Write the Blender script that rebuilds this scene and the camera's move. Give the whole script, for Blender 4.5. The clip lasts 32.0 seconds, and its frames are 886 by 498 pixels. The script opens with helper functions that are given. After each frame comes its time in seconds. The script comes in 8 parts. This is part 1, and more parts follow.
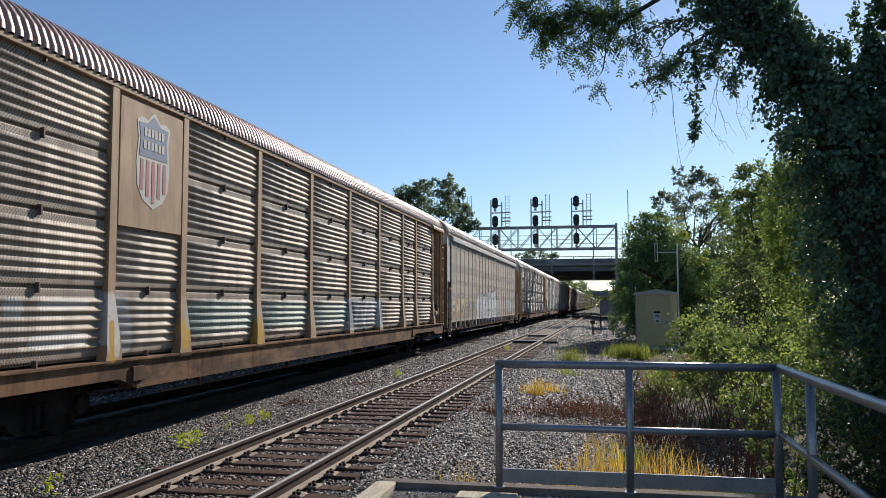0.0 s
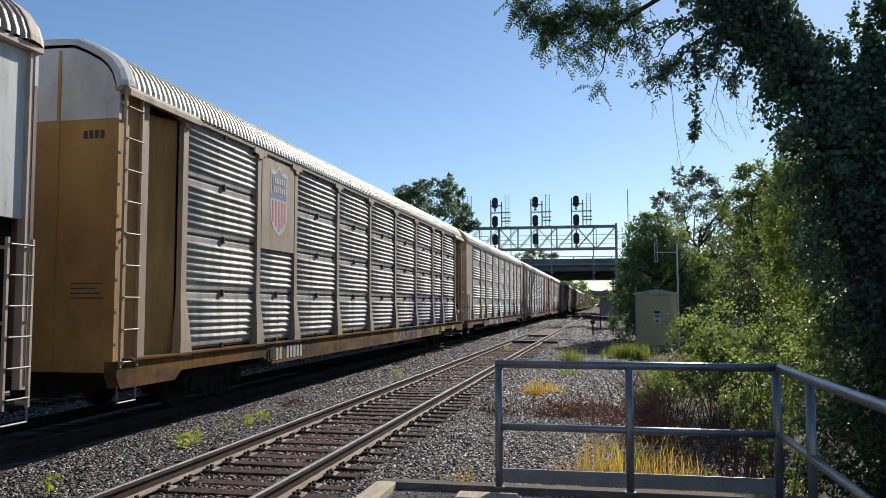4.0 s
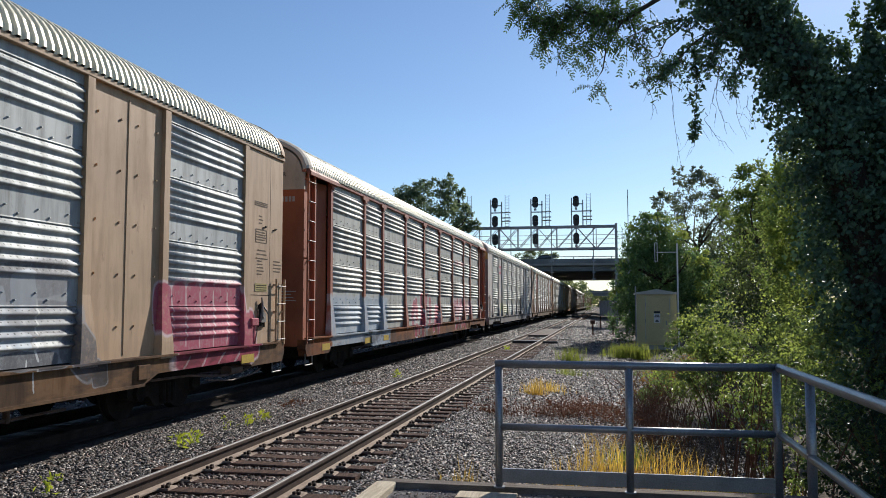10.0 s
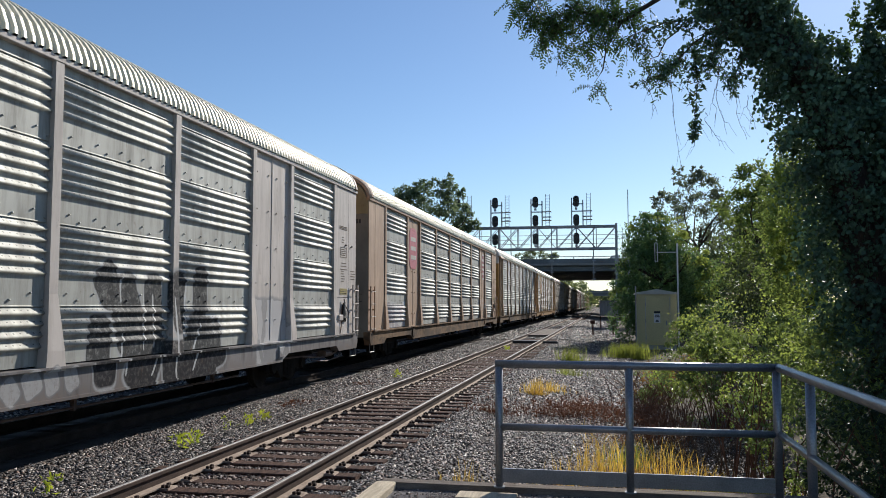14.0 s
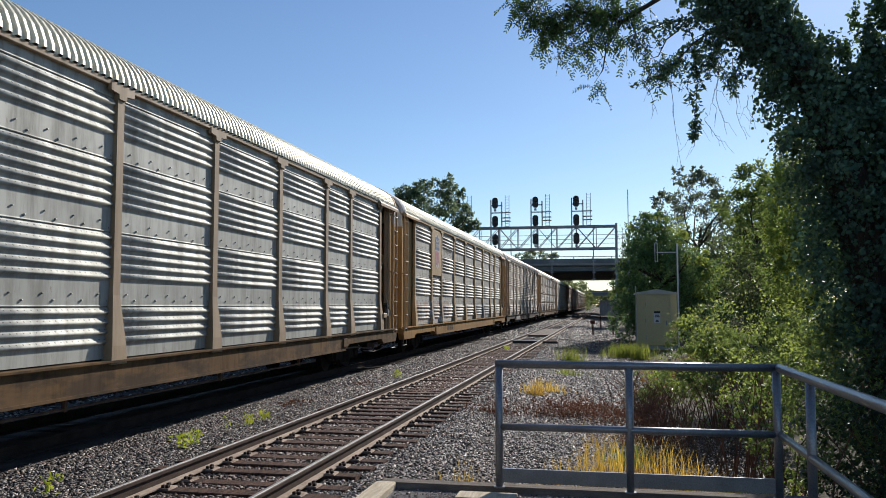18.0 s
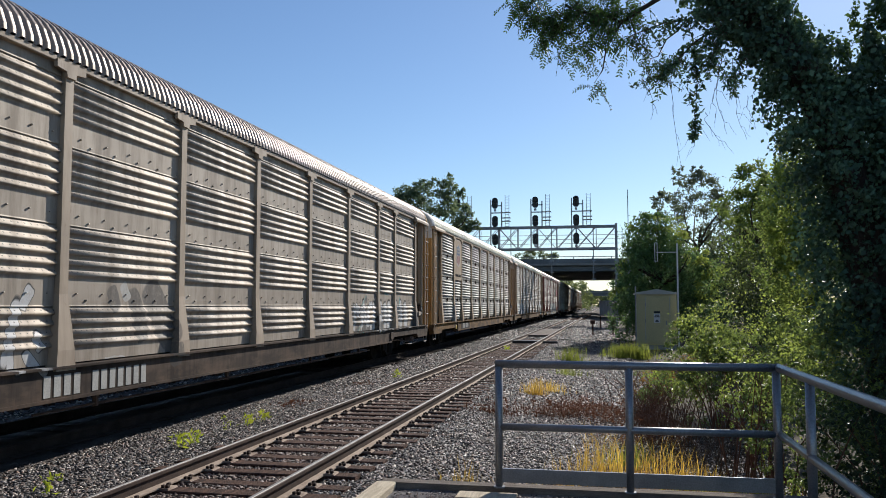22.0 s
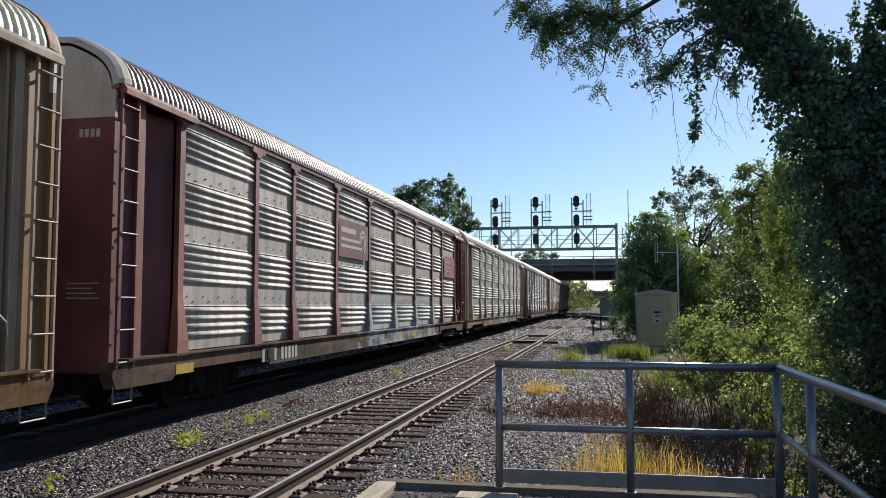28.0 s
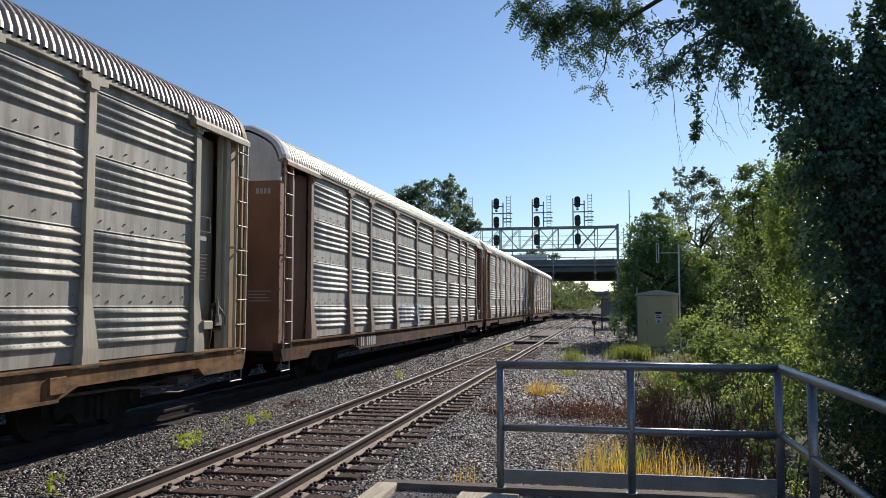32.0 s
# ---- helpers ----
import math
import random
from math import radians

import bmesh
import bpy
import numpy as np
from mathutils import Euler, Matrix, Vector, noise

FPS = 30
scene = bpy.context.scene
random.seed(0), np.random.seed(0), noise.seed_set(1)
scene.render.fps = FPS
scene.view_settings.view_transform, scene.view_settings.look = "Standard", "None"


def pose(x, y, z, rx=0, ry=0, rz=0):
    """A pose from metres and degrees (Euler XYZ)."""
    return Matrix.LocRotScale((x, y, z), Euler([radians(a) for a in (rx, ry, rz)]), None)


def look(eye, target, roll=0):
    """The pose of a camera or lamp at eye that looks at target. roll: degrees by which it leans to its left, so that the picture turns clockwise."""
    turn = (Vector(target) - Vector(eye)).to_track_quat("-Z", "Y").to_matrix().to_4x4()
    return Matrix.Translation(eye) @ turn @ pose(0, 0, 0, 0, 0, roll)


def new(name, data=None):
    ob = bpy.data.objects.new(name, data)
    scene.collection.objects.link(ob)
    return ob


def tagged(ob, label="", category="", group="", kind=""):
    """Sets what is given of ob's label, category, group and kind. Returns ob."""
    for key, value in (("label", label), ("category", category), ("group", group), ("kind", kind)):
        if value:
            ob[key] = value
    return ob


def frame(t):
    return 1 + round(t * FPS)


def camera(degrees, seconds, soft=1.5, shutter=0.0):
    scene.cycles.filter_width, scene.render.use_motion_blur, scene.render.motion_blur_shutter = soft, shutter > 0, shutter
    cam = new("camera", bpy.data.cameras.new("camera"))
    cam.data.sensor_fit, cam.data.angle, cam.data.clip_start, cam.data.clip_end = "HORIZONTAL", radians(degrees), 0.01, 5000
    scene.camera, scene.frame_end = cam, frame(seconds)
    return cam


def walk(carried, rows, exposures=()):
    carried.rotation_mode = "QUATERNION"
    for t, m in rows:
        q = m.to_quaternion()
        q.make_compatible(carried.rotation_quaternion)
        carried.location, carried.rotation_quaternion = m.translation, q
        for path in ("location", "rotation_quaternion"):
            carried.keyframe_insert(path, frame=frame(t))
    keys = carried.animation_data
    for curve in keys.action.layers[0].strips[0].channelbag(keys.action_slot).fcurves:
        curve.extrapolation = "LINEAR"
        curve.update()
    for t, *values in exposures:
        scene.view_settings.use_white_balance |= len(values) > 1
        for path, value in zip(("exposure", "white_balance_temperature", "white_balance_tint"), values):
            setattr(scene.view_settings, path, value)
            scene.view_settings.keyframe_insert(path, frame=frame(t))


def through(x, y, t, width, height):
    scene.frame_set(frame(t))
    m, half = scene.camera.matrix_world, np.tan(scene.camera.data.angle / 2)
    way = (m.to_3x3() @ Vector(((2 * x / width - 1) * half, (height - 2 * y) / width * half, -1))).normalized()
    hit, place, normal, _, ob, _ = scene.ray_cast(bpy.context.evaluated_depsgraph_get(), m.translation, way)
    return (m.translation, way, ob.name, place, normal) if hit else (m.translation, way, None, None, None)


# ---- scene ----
import itertools
# ---- camera and its walk ----
EYE = (0.0, 0.0, 1.99)
PAN, TILT = 11.285, 3.893


def aim(pan, tilt):
    """Pose of the camera: pan degrees to the left of the track's line, tilt degrees up."""
    return pose(*EYE, 90 + tilt, 0, pan)


cam = camera(57.13, 32.0, soft=0.9)
walk(cam, [
    (0.0, aim(PAN, TILT)), (8.0, aim(PAN - 0.01, TILT)), (16.0, aim(PAN, TILT)), (24.0, aim(PAN - 0.01, TILT)),
    (28.5, aim(PAN + 0.02, TILT + 0.01)), (30.0, aim(PAN + 0.09, TILT + 0.04)), (32.0, aim(PAN + 0.09, TILT + 0.05)),
], exposures=[(0.0, 0.16, 6200, 11), (32.0, 0.16, 6200, 11)])

# ---- world and sun ----
SUN_AZ, SUN_EL = 17.5, 28.5
world = bpy.data.worlds.new("sky")
scene.world = world
world.use_nodes = True
wn = world.node_tree.nodes
sky = wn.new("ShaderNodeTexSky")
sky.sky_type, sky.sun_disc = "NISHITA", False
sky.sun_elevation, sky.sun_rotation = radians(SUN_EL), radians(SUN_AZ)
sky.altitude, sky.air_density, sky.dust_density, sky.ozone_density = 0, 1.0, 0.16, 4.1
world.node_tree.links.new(sky.outputs[0], wn["Background"].inputs[0])
wn["Background"].inputs[1].default_value = 0.098
SUN_DIR = Vector((math.sin(radians(SUN_AZ)) * math.cos(radians(SUN_EL)),
                  math.cos(radians(SUN_AZ)) * math.cos(radians(SUN_EL)), math.sin(radians(SUN_EL))))
sun = new("sun", bpy.data.lights.new("sun", "SUN"))
sun.data.energy, sun.data.angle, sun.data.color = 5.0, radians(0.53), (1.0, 0.93, 0.82)
sun.matrix_world = look(SUN_DIR * 300, (0, 0, 0))

# ---- materials ----


def tree_of(name):
    m = bpy.data.materials.new(name)
    m.use_nodes = True
    return m, m.node_tree.nodes, m.node_tree.links, m.node_tree.nodes["Principled BSDF"]


def ramp(nodes, links, fac, stops):
    r = nodes.new("ShaderNodeValToRGB")
    while len(r.color_ramp.elements) < len(stops):
        r.color_ramp.elements.new(0.5)
    for e, (p, c) in zip(r.color_ramp.elements, stops):
        e.position, e.color = p, (*c, 1) if len(c) == 3 else c
    links.new(fac, r.inputs[0])
    return r.outputs[0]


def math_node(nodes, links, op, a, b=None, c=None, clamp=False):
    n = nodes.new("ShaderNodeMath")
    n.operation, n.use_clamp = op, clamp
    for i, v in enumerate((a, b, c)):
        if v is None:
            continue
        if isinstance(v, (int, float)):
            n.inputs[i].default_value = v
        else:
            links.new(v, n.inputs[i])
    return n.outputs[0]


def mix(nodes, links, fac, a, b, mode="MIX"):
    n = nodes.new("ShaderNodeMix")
    n.data_type, n.blend_type = "RGBA", mode
    for sock, v in ((n.inputs["Factor"], fac), (n.inputs[6], a), (n.inputs[7], b)):
        if isinstance(v, (int, float)):
            sock.default_value = v
        elif isinstance(v, tuple):
            sock.default_value = (*v, 1)
        else:
            links.new(v, sock)
    return n.outputs[2]


def noise_tex(nodes, links, vec, scale, detail=4, rough=0.55, distort=0.0):
    n = nodes.new("ShaderNodeTexNoise")
    n.inputs["Scale"].default_value, n.inputs["Detail"].default_value = scale, detail
    n.inputs["Roughness"].default_value, n.inputs["Distortion"].default_value = rough, distort
    if vec is not None:
        links.new(vec, n.inputs["Vector"])
    return n.outputs["Fac"]


def scaled(nodes, links, vec, s, offset=(0, 0, 0)):
    n = nodes.new("ShaderNodeMapping")
    n.inputs["Scale"].default_value, n.inputs["Location"].default_value = s, offset
    links.new(vec, n.inputs["Vector"])
    return n.outputs[0]


def bump(nodes, links, bsdf, height, strength, distance=0.01):
    b = nodes.new("ShaderNodeBump")
    b.inputs["Strength"].default_value, b.inputs["Distance"].default_value = strength, distance
    links.new(height, b.inputs["Height"])
    links.new(b.outputs[0], bsdf.inputs["Normal"])


def plain(name, light, dark, scale=3.0, fine=60.0, rough=0.7, metal=0.0, strength=0.25, stretch=(1, 1, 1), spot=None, distance=0.01, gloss=None):
    """A surface that varies between two colours at two scales, with fine relief and, if given, spots of a third colour."""
    m, n, l, b = tree_of(name)
    tc = n.new("ShaderNodeTexCoord")
    rnd = n.new("ShaderNodeObjectInfo")
    add = n.new("ShaderNodeVectorMath")
    add.operation = "MULTIPLY_ADD"
    l.new(rnd.outputs["Random"], add.inputs[0])
    add.inputs[1].default_value = (37.0, 11.0, 23.0)
    l.new(tc.outputs["Object"], add.inputs[2])
    v = scaled(n, l, add.outputs[0], stretch)
    big, small = noise_tex(n, l, v, scale), noise_tex(n, l, v, fine, 3)
    col = ramp(n, l, big, [(0.32, dark), (0.68, light)])
    col = mix(n, l, 0.55, col, ramp(n, l, small, [(0.3, (0.45, 0.45, 0.45)), (0.7, (1, 1, 1))]), "MULTIPLY")
    if spot:
        s = noise_tex(n, l, v, scale * 2.7, 6, 0.7)
        col = mix(n, l, ramp(n, l, s, [(0.56, (0, 0, 0)), (0.66, (1, 1, 1))]), col, spot)
    l.new(col, b.inputs["Base Color"])
    b.inputs["Roughness"].default_value, b.inputs["Metallic"].default_value = rough, metal
    b.inputs["Specular IOR Level"].default_value = gloss if gloss is not None else (0.15 if rough > 0.75 else 0.5)
    bump(n, l, b, small, strength, distance)
    return m


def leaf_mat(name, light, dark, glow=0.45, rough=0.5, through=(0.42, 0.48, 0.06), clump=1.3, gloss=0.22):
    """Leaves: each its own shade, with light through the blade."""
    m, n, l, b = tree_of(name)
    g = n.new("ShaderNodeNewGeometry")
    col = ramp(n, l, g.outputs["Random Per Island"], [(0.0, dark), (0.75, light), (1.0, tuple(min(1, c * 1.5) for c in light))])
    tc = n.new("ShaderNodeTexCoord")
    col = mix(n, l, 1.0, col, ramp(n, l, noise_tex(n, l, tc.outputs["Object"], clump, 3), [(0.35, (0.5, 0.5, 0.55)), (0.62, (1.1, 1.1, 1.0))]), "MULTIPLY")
    l.new(col, b.inputs["Base Color"])
    b.inputs["Roughness"].default_value, b.inputs["Specular IOR Level"].default_value = rough, gloss
    t = n.new("ShaderNodeBsdfTranslucent")
    l.new(mix(n, l, 0.6, col, through, "MIX"), t.inputs[0])
    s = n.new("ShaderNodeMixShader")
    s.inputs[0].default_value = glow
    l.new(b.outputs[0], s.inputs[1]), l.new(t.outputs[0], s.inputs[2])
    l.new(s.outputs[0], n["Material Output"].inputs[0])
    return m


def island(name, stops, rough=0.5):
    """Many loose pieces in one mesh, each of its own shade."""
    m, n, l, b = tree_of(name)
    g = n.new("ShaderNodeNewGeometry")
    col = ramp(n, l, g.outputs["Random Per Island"], stops)
    tc = n.new("ShaderNodeTexCoord")
    s = noise_tex(n, l, tc.outputs["Object"], 60, 3)
    col = mix(n, l, 0.5, col, ramp(n, l, s, [(0.3, (0.5, 0.5, 0.5)), (0.7, (1, 1, 1))]), "MULTIPLY")
    l.new(col, b.inputs["Base Color"])
    b.inputs["Roughness"].default_value = rough
    b.inputs["Specular IOR Level"].default_value = 0.35
    return m


M_BALLAST = plain("ballast_bed", (0.145, 0.125, 0.112), (0.055, 0.049, 0.045), 1.2, 24.0, 0.95, 0, 1.0, spot=(0.12, 0.085, 0.065), distance=0.04)
# darker ballast: the shade below the train is painted into this colour
M_BALLAST_SHADED = plain("shaded_ballast", (0.14, 0.12, 0.11), (0.065, 0.057, 0.052), 1.2, 24.0, 0.95, 0, 1.0, distance=0.04)
M_EARTH = plain("earth", (0.17, 0.14, 0.10), (0.07, 0.06, 0.045), 0.4, 14.0, 0.95, 0, 0.9, spot=(0.10, 0.12, 0.05), distance=0.05)
M_STONE = island("ballast_stone", [(0.0, (0.028, 0.025, 0.024)), (0.45, (0.09, 0.078, 0.07)), (0.70, (0.20, 0.17, 0.145)), (0.80, (0.22, 0.13, 0.09)), (0.89, (0.42, 0.37, 0.32)), (1.0, (0.68, 0.61, 0.53))], 0.6)
M_RUSTSTONE = island("rusty_stone", [(0.0, (0.028, 0.020, 0.017)), (0.5, (0.095, 0.058, 0.044)), (0.8, (0.19, 0.115, 0.085)), (0.94, (0.34, 0.25, 0.20)), (1.0, (0.6, 0.5, 0.43))], 0.55)
M_TIE = plain("creosoted_tie", (0.17, 0.092, 0.062), (0.065, 0.037, 0.028), 2.5, 45.0, 0.9, 0, 0.9, (8, 1, 1), distance=0.015)
# tie and rail colours darkened to paint the shade under the train
M_TIE_DARK = plain("shaded_tie", (0.085, 0.068, 0.058), (0.045, 0.037, 0.033), 2.5, 45.0, 0.95, 0, 0.8, (8, 1, 1), distance=0.012, gloss=0.05)
M_RAIL_DARK = plain("shaded_rail", (0.06, 0.047, 0.04), (0.032, 0.026, 0.023), 3.0, 40.0, 0.95, 0.0, 0.3, gloss=0.05)
M_RAIL = plain("rail_side", (0.115, 0.078, 0.060), (0.060, 0.042, 0.034), 3.0, 40.0, 0.85, 0.0, 0.3)
M_RAILFOOT = plain("dusty_rail_foot", (0.50, 0.40, 0.31), (0.32, 0.24, 0.18), 3.0, 40.0, 0.9, 0.0, 0.3)
M_RAILTOP = plain("rail_head", (0.36, 0.34, 0.32), (0.26, 0.245, 0.23), 2.0, 30.0, 0.62, 0.6, 0.05, (1, 0.05, 1))
M_PLATE = plain("tie_plate", (0.50, 0.39, 0.30), (0.27, 0.19, 0.14), 6.0, 60.0, 0.8, 0.1, 0.4)
M_SPIKE = plain("spike", (0.07, 0.045, 0.035), (0.035, 0.025, 0.02), 9.0, 60.0, 0.8, 0.3, 0.4)
M_GALV = plain("galvanised_pipe", (0.34, 0.345, 0.355), (0.24, 0.245, 0.255), 4.0, 80.0, 0.33, 0.6, 0.10)
M_PLANK = plain("weathered_plank", (0.78, 0.67, 0.49), (0.52, 0.43, 0.31), 3.0, 30.0, 0.9, 0, 0.5, (10, 1, 4))
M_TIMBER = plain("dark_timber", (0.27, 0.225, 0.185), (0.14, 0.115, 0.095), 3.0, 40.0, 0.9, 0, 0.6, (1, 10, 4))
M_GRAVEL = plain("fine_gravel", (0.32, 0.30, 0.29), (0.14, 0.13, 0.13), 2.0, 70.0, 0.95, 0, 1.0, distance=0.02)
M_STEEL_GREY = plain("grey_steel", (0.34, 0.36, 0.38), (0.24, 0.26, 0.28), 1.0, 30.0, 0.5, 0.4, 0.1)
M_BLACK = plain("black_paint", (0.020, 0.020, 0.022), (0.012, 0.012, 0.013), 3.0, 40.0, 0.55, 0, 0.05)
M_LENS = plain("dark_lens", (0.03, 0.03, 0.035), (0.02, 0.02, 0.02), 3.0, 40.0, 0.15, 0, 0.0)
M_CABINET = plain("tan_enamel", (0.64, 0.55, 0.27), (0.54, 0.46, 0.225), 1.2, 50.0, 0.5, 0.0, 0.05, (1, 1, 0.3))
M_CABROOF = plain("pale_enamel", (0.55, 0.54, 0.45), (0.45, 0.44, 0.36), 1.2, 50.0, 0.5, 0.0, 0.05)
M_WHITE = plain("white_paint", (0.78, 0.78, 0.76), (0.66, 0.66, 0.63), 2.0, 50.0, 0.5, 0, 0.05)
M_CONCRETE = plain("concrete", (0.40, 0.385, 0.36), (0.27, 0.26, 0.245), 0.3, 8.0, 0.9, 0, 0.3, (1, 1, 0.25))
M_GIRDER = plain("bridge_girder", (0.21, 0.225, 0.225), (0.13, 0.138, 0.138), 0.25, 8.0, 0.7, 0, 0.15, (1, 1, 0.2))
M_BARK = plain("bark", (0.11, 0.085, 0.065), (0.045, 0.035, 0.03), 3.0, 30.0, 0.95, 0, 0.9, (4, 4, 0.8), distance=0.03)
M_TWIG = plain("twig", (0.16, 0.115, 0.085), (0.08, 0.06, 0.045), 5.0, 30.0, 0.9, 0, 0.2)
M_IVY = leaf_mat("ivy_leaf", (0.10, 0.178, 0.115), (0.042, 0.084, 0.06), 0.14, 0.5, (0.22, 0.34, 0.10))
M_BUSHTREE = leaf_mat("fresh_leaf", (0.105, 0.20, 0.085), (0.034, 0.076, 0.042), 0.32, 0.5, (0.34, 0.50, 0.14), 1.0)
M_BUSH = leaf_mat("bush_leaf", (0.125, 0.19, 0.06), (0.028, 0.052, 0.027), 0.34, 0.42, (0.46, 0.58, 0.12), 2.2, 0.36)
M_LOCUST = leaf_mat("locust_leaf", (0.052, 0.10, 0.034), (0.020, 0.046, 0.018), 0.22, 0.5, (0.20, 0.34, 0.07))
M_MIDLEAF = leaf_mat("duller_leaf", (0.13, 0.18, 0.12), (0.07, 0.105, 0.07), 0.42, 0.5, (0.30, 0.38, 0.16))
# paler, greyer leaves: distance haze is painted into the colour
M_HAZY = leaf_mat("haze_painted_leaf", (0.15, 0.19, 0.15), (0.10, 0.13, 0.105), 0.3)
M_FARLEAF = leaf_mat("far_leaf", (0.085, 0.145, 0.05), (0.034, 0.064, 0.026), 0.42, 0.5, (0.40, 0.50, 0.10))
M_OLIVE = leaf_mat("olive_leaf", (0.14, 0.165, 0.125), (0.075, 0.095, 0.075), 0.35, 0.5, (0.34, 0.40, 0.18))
# shaded copy of the leaf material: deep shade is painted into its dark colour
M_SHADELEAF = leaf_mat("shaded_leaf", (0.046, 0.080, 0.046), (0.017, 0.032, 0.022), 0.14, 0.6, (0.30, 0.36, 0.10), 1.3, 0.12)
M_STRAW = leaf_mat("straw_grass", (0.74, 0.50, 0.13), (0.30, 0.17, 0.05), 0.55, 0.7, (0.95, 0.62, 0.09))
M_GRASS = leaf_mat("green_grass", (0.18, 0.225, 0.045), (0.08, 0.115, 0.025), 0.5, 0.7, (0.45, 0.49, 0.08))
# lit copy of the leaf material: sunlight is painted into its lighter colour
M_SUNLEAF = leaf_mat("leaf_painted_sunlit", (0.17, 0.24, 0.06), (0.075, 0.12, 0.033), 0.5, 0.45, (0.60, 0.70, 0.13), 1.5)
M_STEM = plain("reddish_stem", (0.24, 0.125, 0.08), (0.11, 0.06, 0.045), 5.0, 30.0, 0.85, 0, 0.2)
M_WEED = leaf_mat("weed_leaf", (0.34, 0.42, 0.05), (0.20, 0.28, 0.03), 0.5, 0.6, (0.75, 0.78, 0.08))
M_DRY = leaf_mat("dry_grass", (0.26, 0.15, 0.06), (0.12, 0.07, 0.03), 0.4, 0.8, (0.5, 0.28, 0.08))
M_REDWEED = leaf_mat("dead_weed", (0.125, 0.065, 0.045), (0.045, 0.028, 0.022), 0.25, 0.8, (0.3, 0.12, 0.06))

# ---- mesh tools ----


class Shape:
    """Collects vertices and faces of one mesh."""

    def __init__(self):
        self.v, self.f = [], []

    def add(self, verts, faces):
        k = len(self.v)
        self.v += [tuple(p) for p in verts]
        self.f += [tuple(i + k for i in f) for f in faces]
        return self

    def box(self, x0, x1, y0, y1, z0, z1, c=0.0):
        """A box; c: the width of the chamfer along its long edges in x and z."""
        if c:
            pr = [(x0 + c, z0), (x1 - c, z0), (x1, z0 + c), (x1, z1 - c), (x1 - c, z1), (x0 + c, z1), (x0, z1 - c), (x0, z0 + c)]
            return self.prism(pr, y0, y1)
        return self.add([(x, y, z) for z in (z0, z1) for y in (y0, y1) for x in (x0, x1)],
                        [(0, 2, 3, 1), (4, 5, 7, 6), (0, 1, 5, 4), (2, 6, 7, 3), (0, 4, 6, 2), (1, 3, 7, 5)])

    def prism(self, profile, a, b, axis="y"):
        """A closed outline, counter-clockwise in (x, z), drawn out along an axis from a to b."""
        n = len(profile)
        put = {"y": lambda p, t: (p[0], t, p[1]), "x": lambda p, t: (t, p[0], p[1]), "z": lambda p, t: (p[0], p[1], t)}[axis]
        vs = [put(p, a) for p in profile] + [put(p, b) for p in profile]
        fs = [(i, (i + 1) % n, n + (i + 1) % n, n + i) for i in range(n)] + [tuple(range(n))[::-1], tuple(range(n, 2 * n))]
        return self.add(vs, fs)

    def loft(self, rings, closed=False, caps=False):
        n = len(rings[0])
        vs = [p for r in rings for p in r]
        m = n if closed else n - 1
        fs = [(j * n + i, j * n + (i + 1) % n, (j + 1) * n + (i + 1) % n, (j + 1) * n + i) for j in range(len(rings) - 1) for i in range(m)]
        if caps:
            fs += [tuple(range(n))[::-1], tuple(range((len(rings) - 1) * n, len(rings) * n))]
        return self.add(vs, fs)

    def tube(self, pts, r, n=8, r2=None):
        """A round bar through the points, of radius r at the first and r2 at the last."""
        pts = [Vector(p) for p in pts]
        rings = []
        for i, p in enumerate(pts):
            d = (pts[min(i + 1, len(pts) - 1)] - pts[max(i - 1, 0)]).normalized()
            u = d.cross(Vector((0, 0, 1)) if abs(d.z) < 0.9 else Vector((1, 0, 0))).normalized()
            w = d.cross(u)
            k = r + ((r2 if r2 is not None else r) - r) * i / max(1, len(pts) - 1)
            rings.append([p + (u * math.cos(a) + w * math.sin(a)) * k for a in (2 * math.pi * j / n for j in range(n))])
        return self.loft(rings, True, True)

    def disc(self, c, r, w, axis, n=20):
        """A short round drum about c, width w along the axis."""
        a = {"x": Vector((w / 2, 0, 0)), "y": Vector((0, w / 2, 0)), "z": Vector((0, 0, w / 2))}[axis]
        return self.tube([Vector(c) - a, Vector(c) + a], r, n)

    def moved(self, dx=0, dy=0, dz=0):
        self.v = [(x + dx, y + dy, z + dz) for x, y, z in self.v]
        return self

    def mesh(self, name, material=None, smooth=False):
        me = bpy.data.meshes.new(name)
        me.from_pydata(self.v, [], self.f)
        if material:
            me.materials.append(material)
        if smooth:
            me.polygons.foreach_set("use_smooth", [True] * len(me.polygons))
        me.update()
        return me


def outward(me):
    bm = bmesh.new()
    bm.from_mesh(me)
    bmesh.ops.recalc_face_normals(bm, faces=bm.faces)
    bm.to_mesh(me)
    bm.free()
    return me


def part(name, shape, material, parent, label="", smooth=False, at=None, turn=0.0):
    """One mesh under a thing or a part. shape: a Shape, or a mesh to share."""
    if isinstance(shape, Shape):
        me = outward(shape.mesh(name, material, smooth))
        ob = new(name, me)
    else:
        ob = new(name, shape)
        if material and (not shape.materials or shape.materials[0] != material):
            if not shape.materials:
                shape.materials.append(material)
            ob.material_slots[0].link = "OBJECT"
            ob.material_slots[0].material = material
    ob.parent = parent
    if at:
        ob.location = at
    if turn:
        ob.rotation_euler = (0, 0, turn)
    if label:
        tagged(ob, label)
    return ob


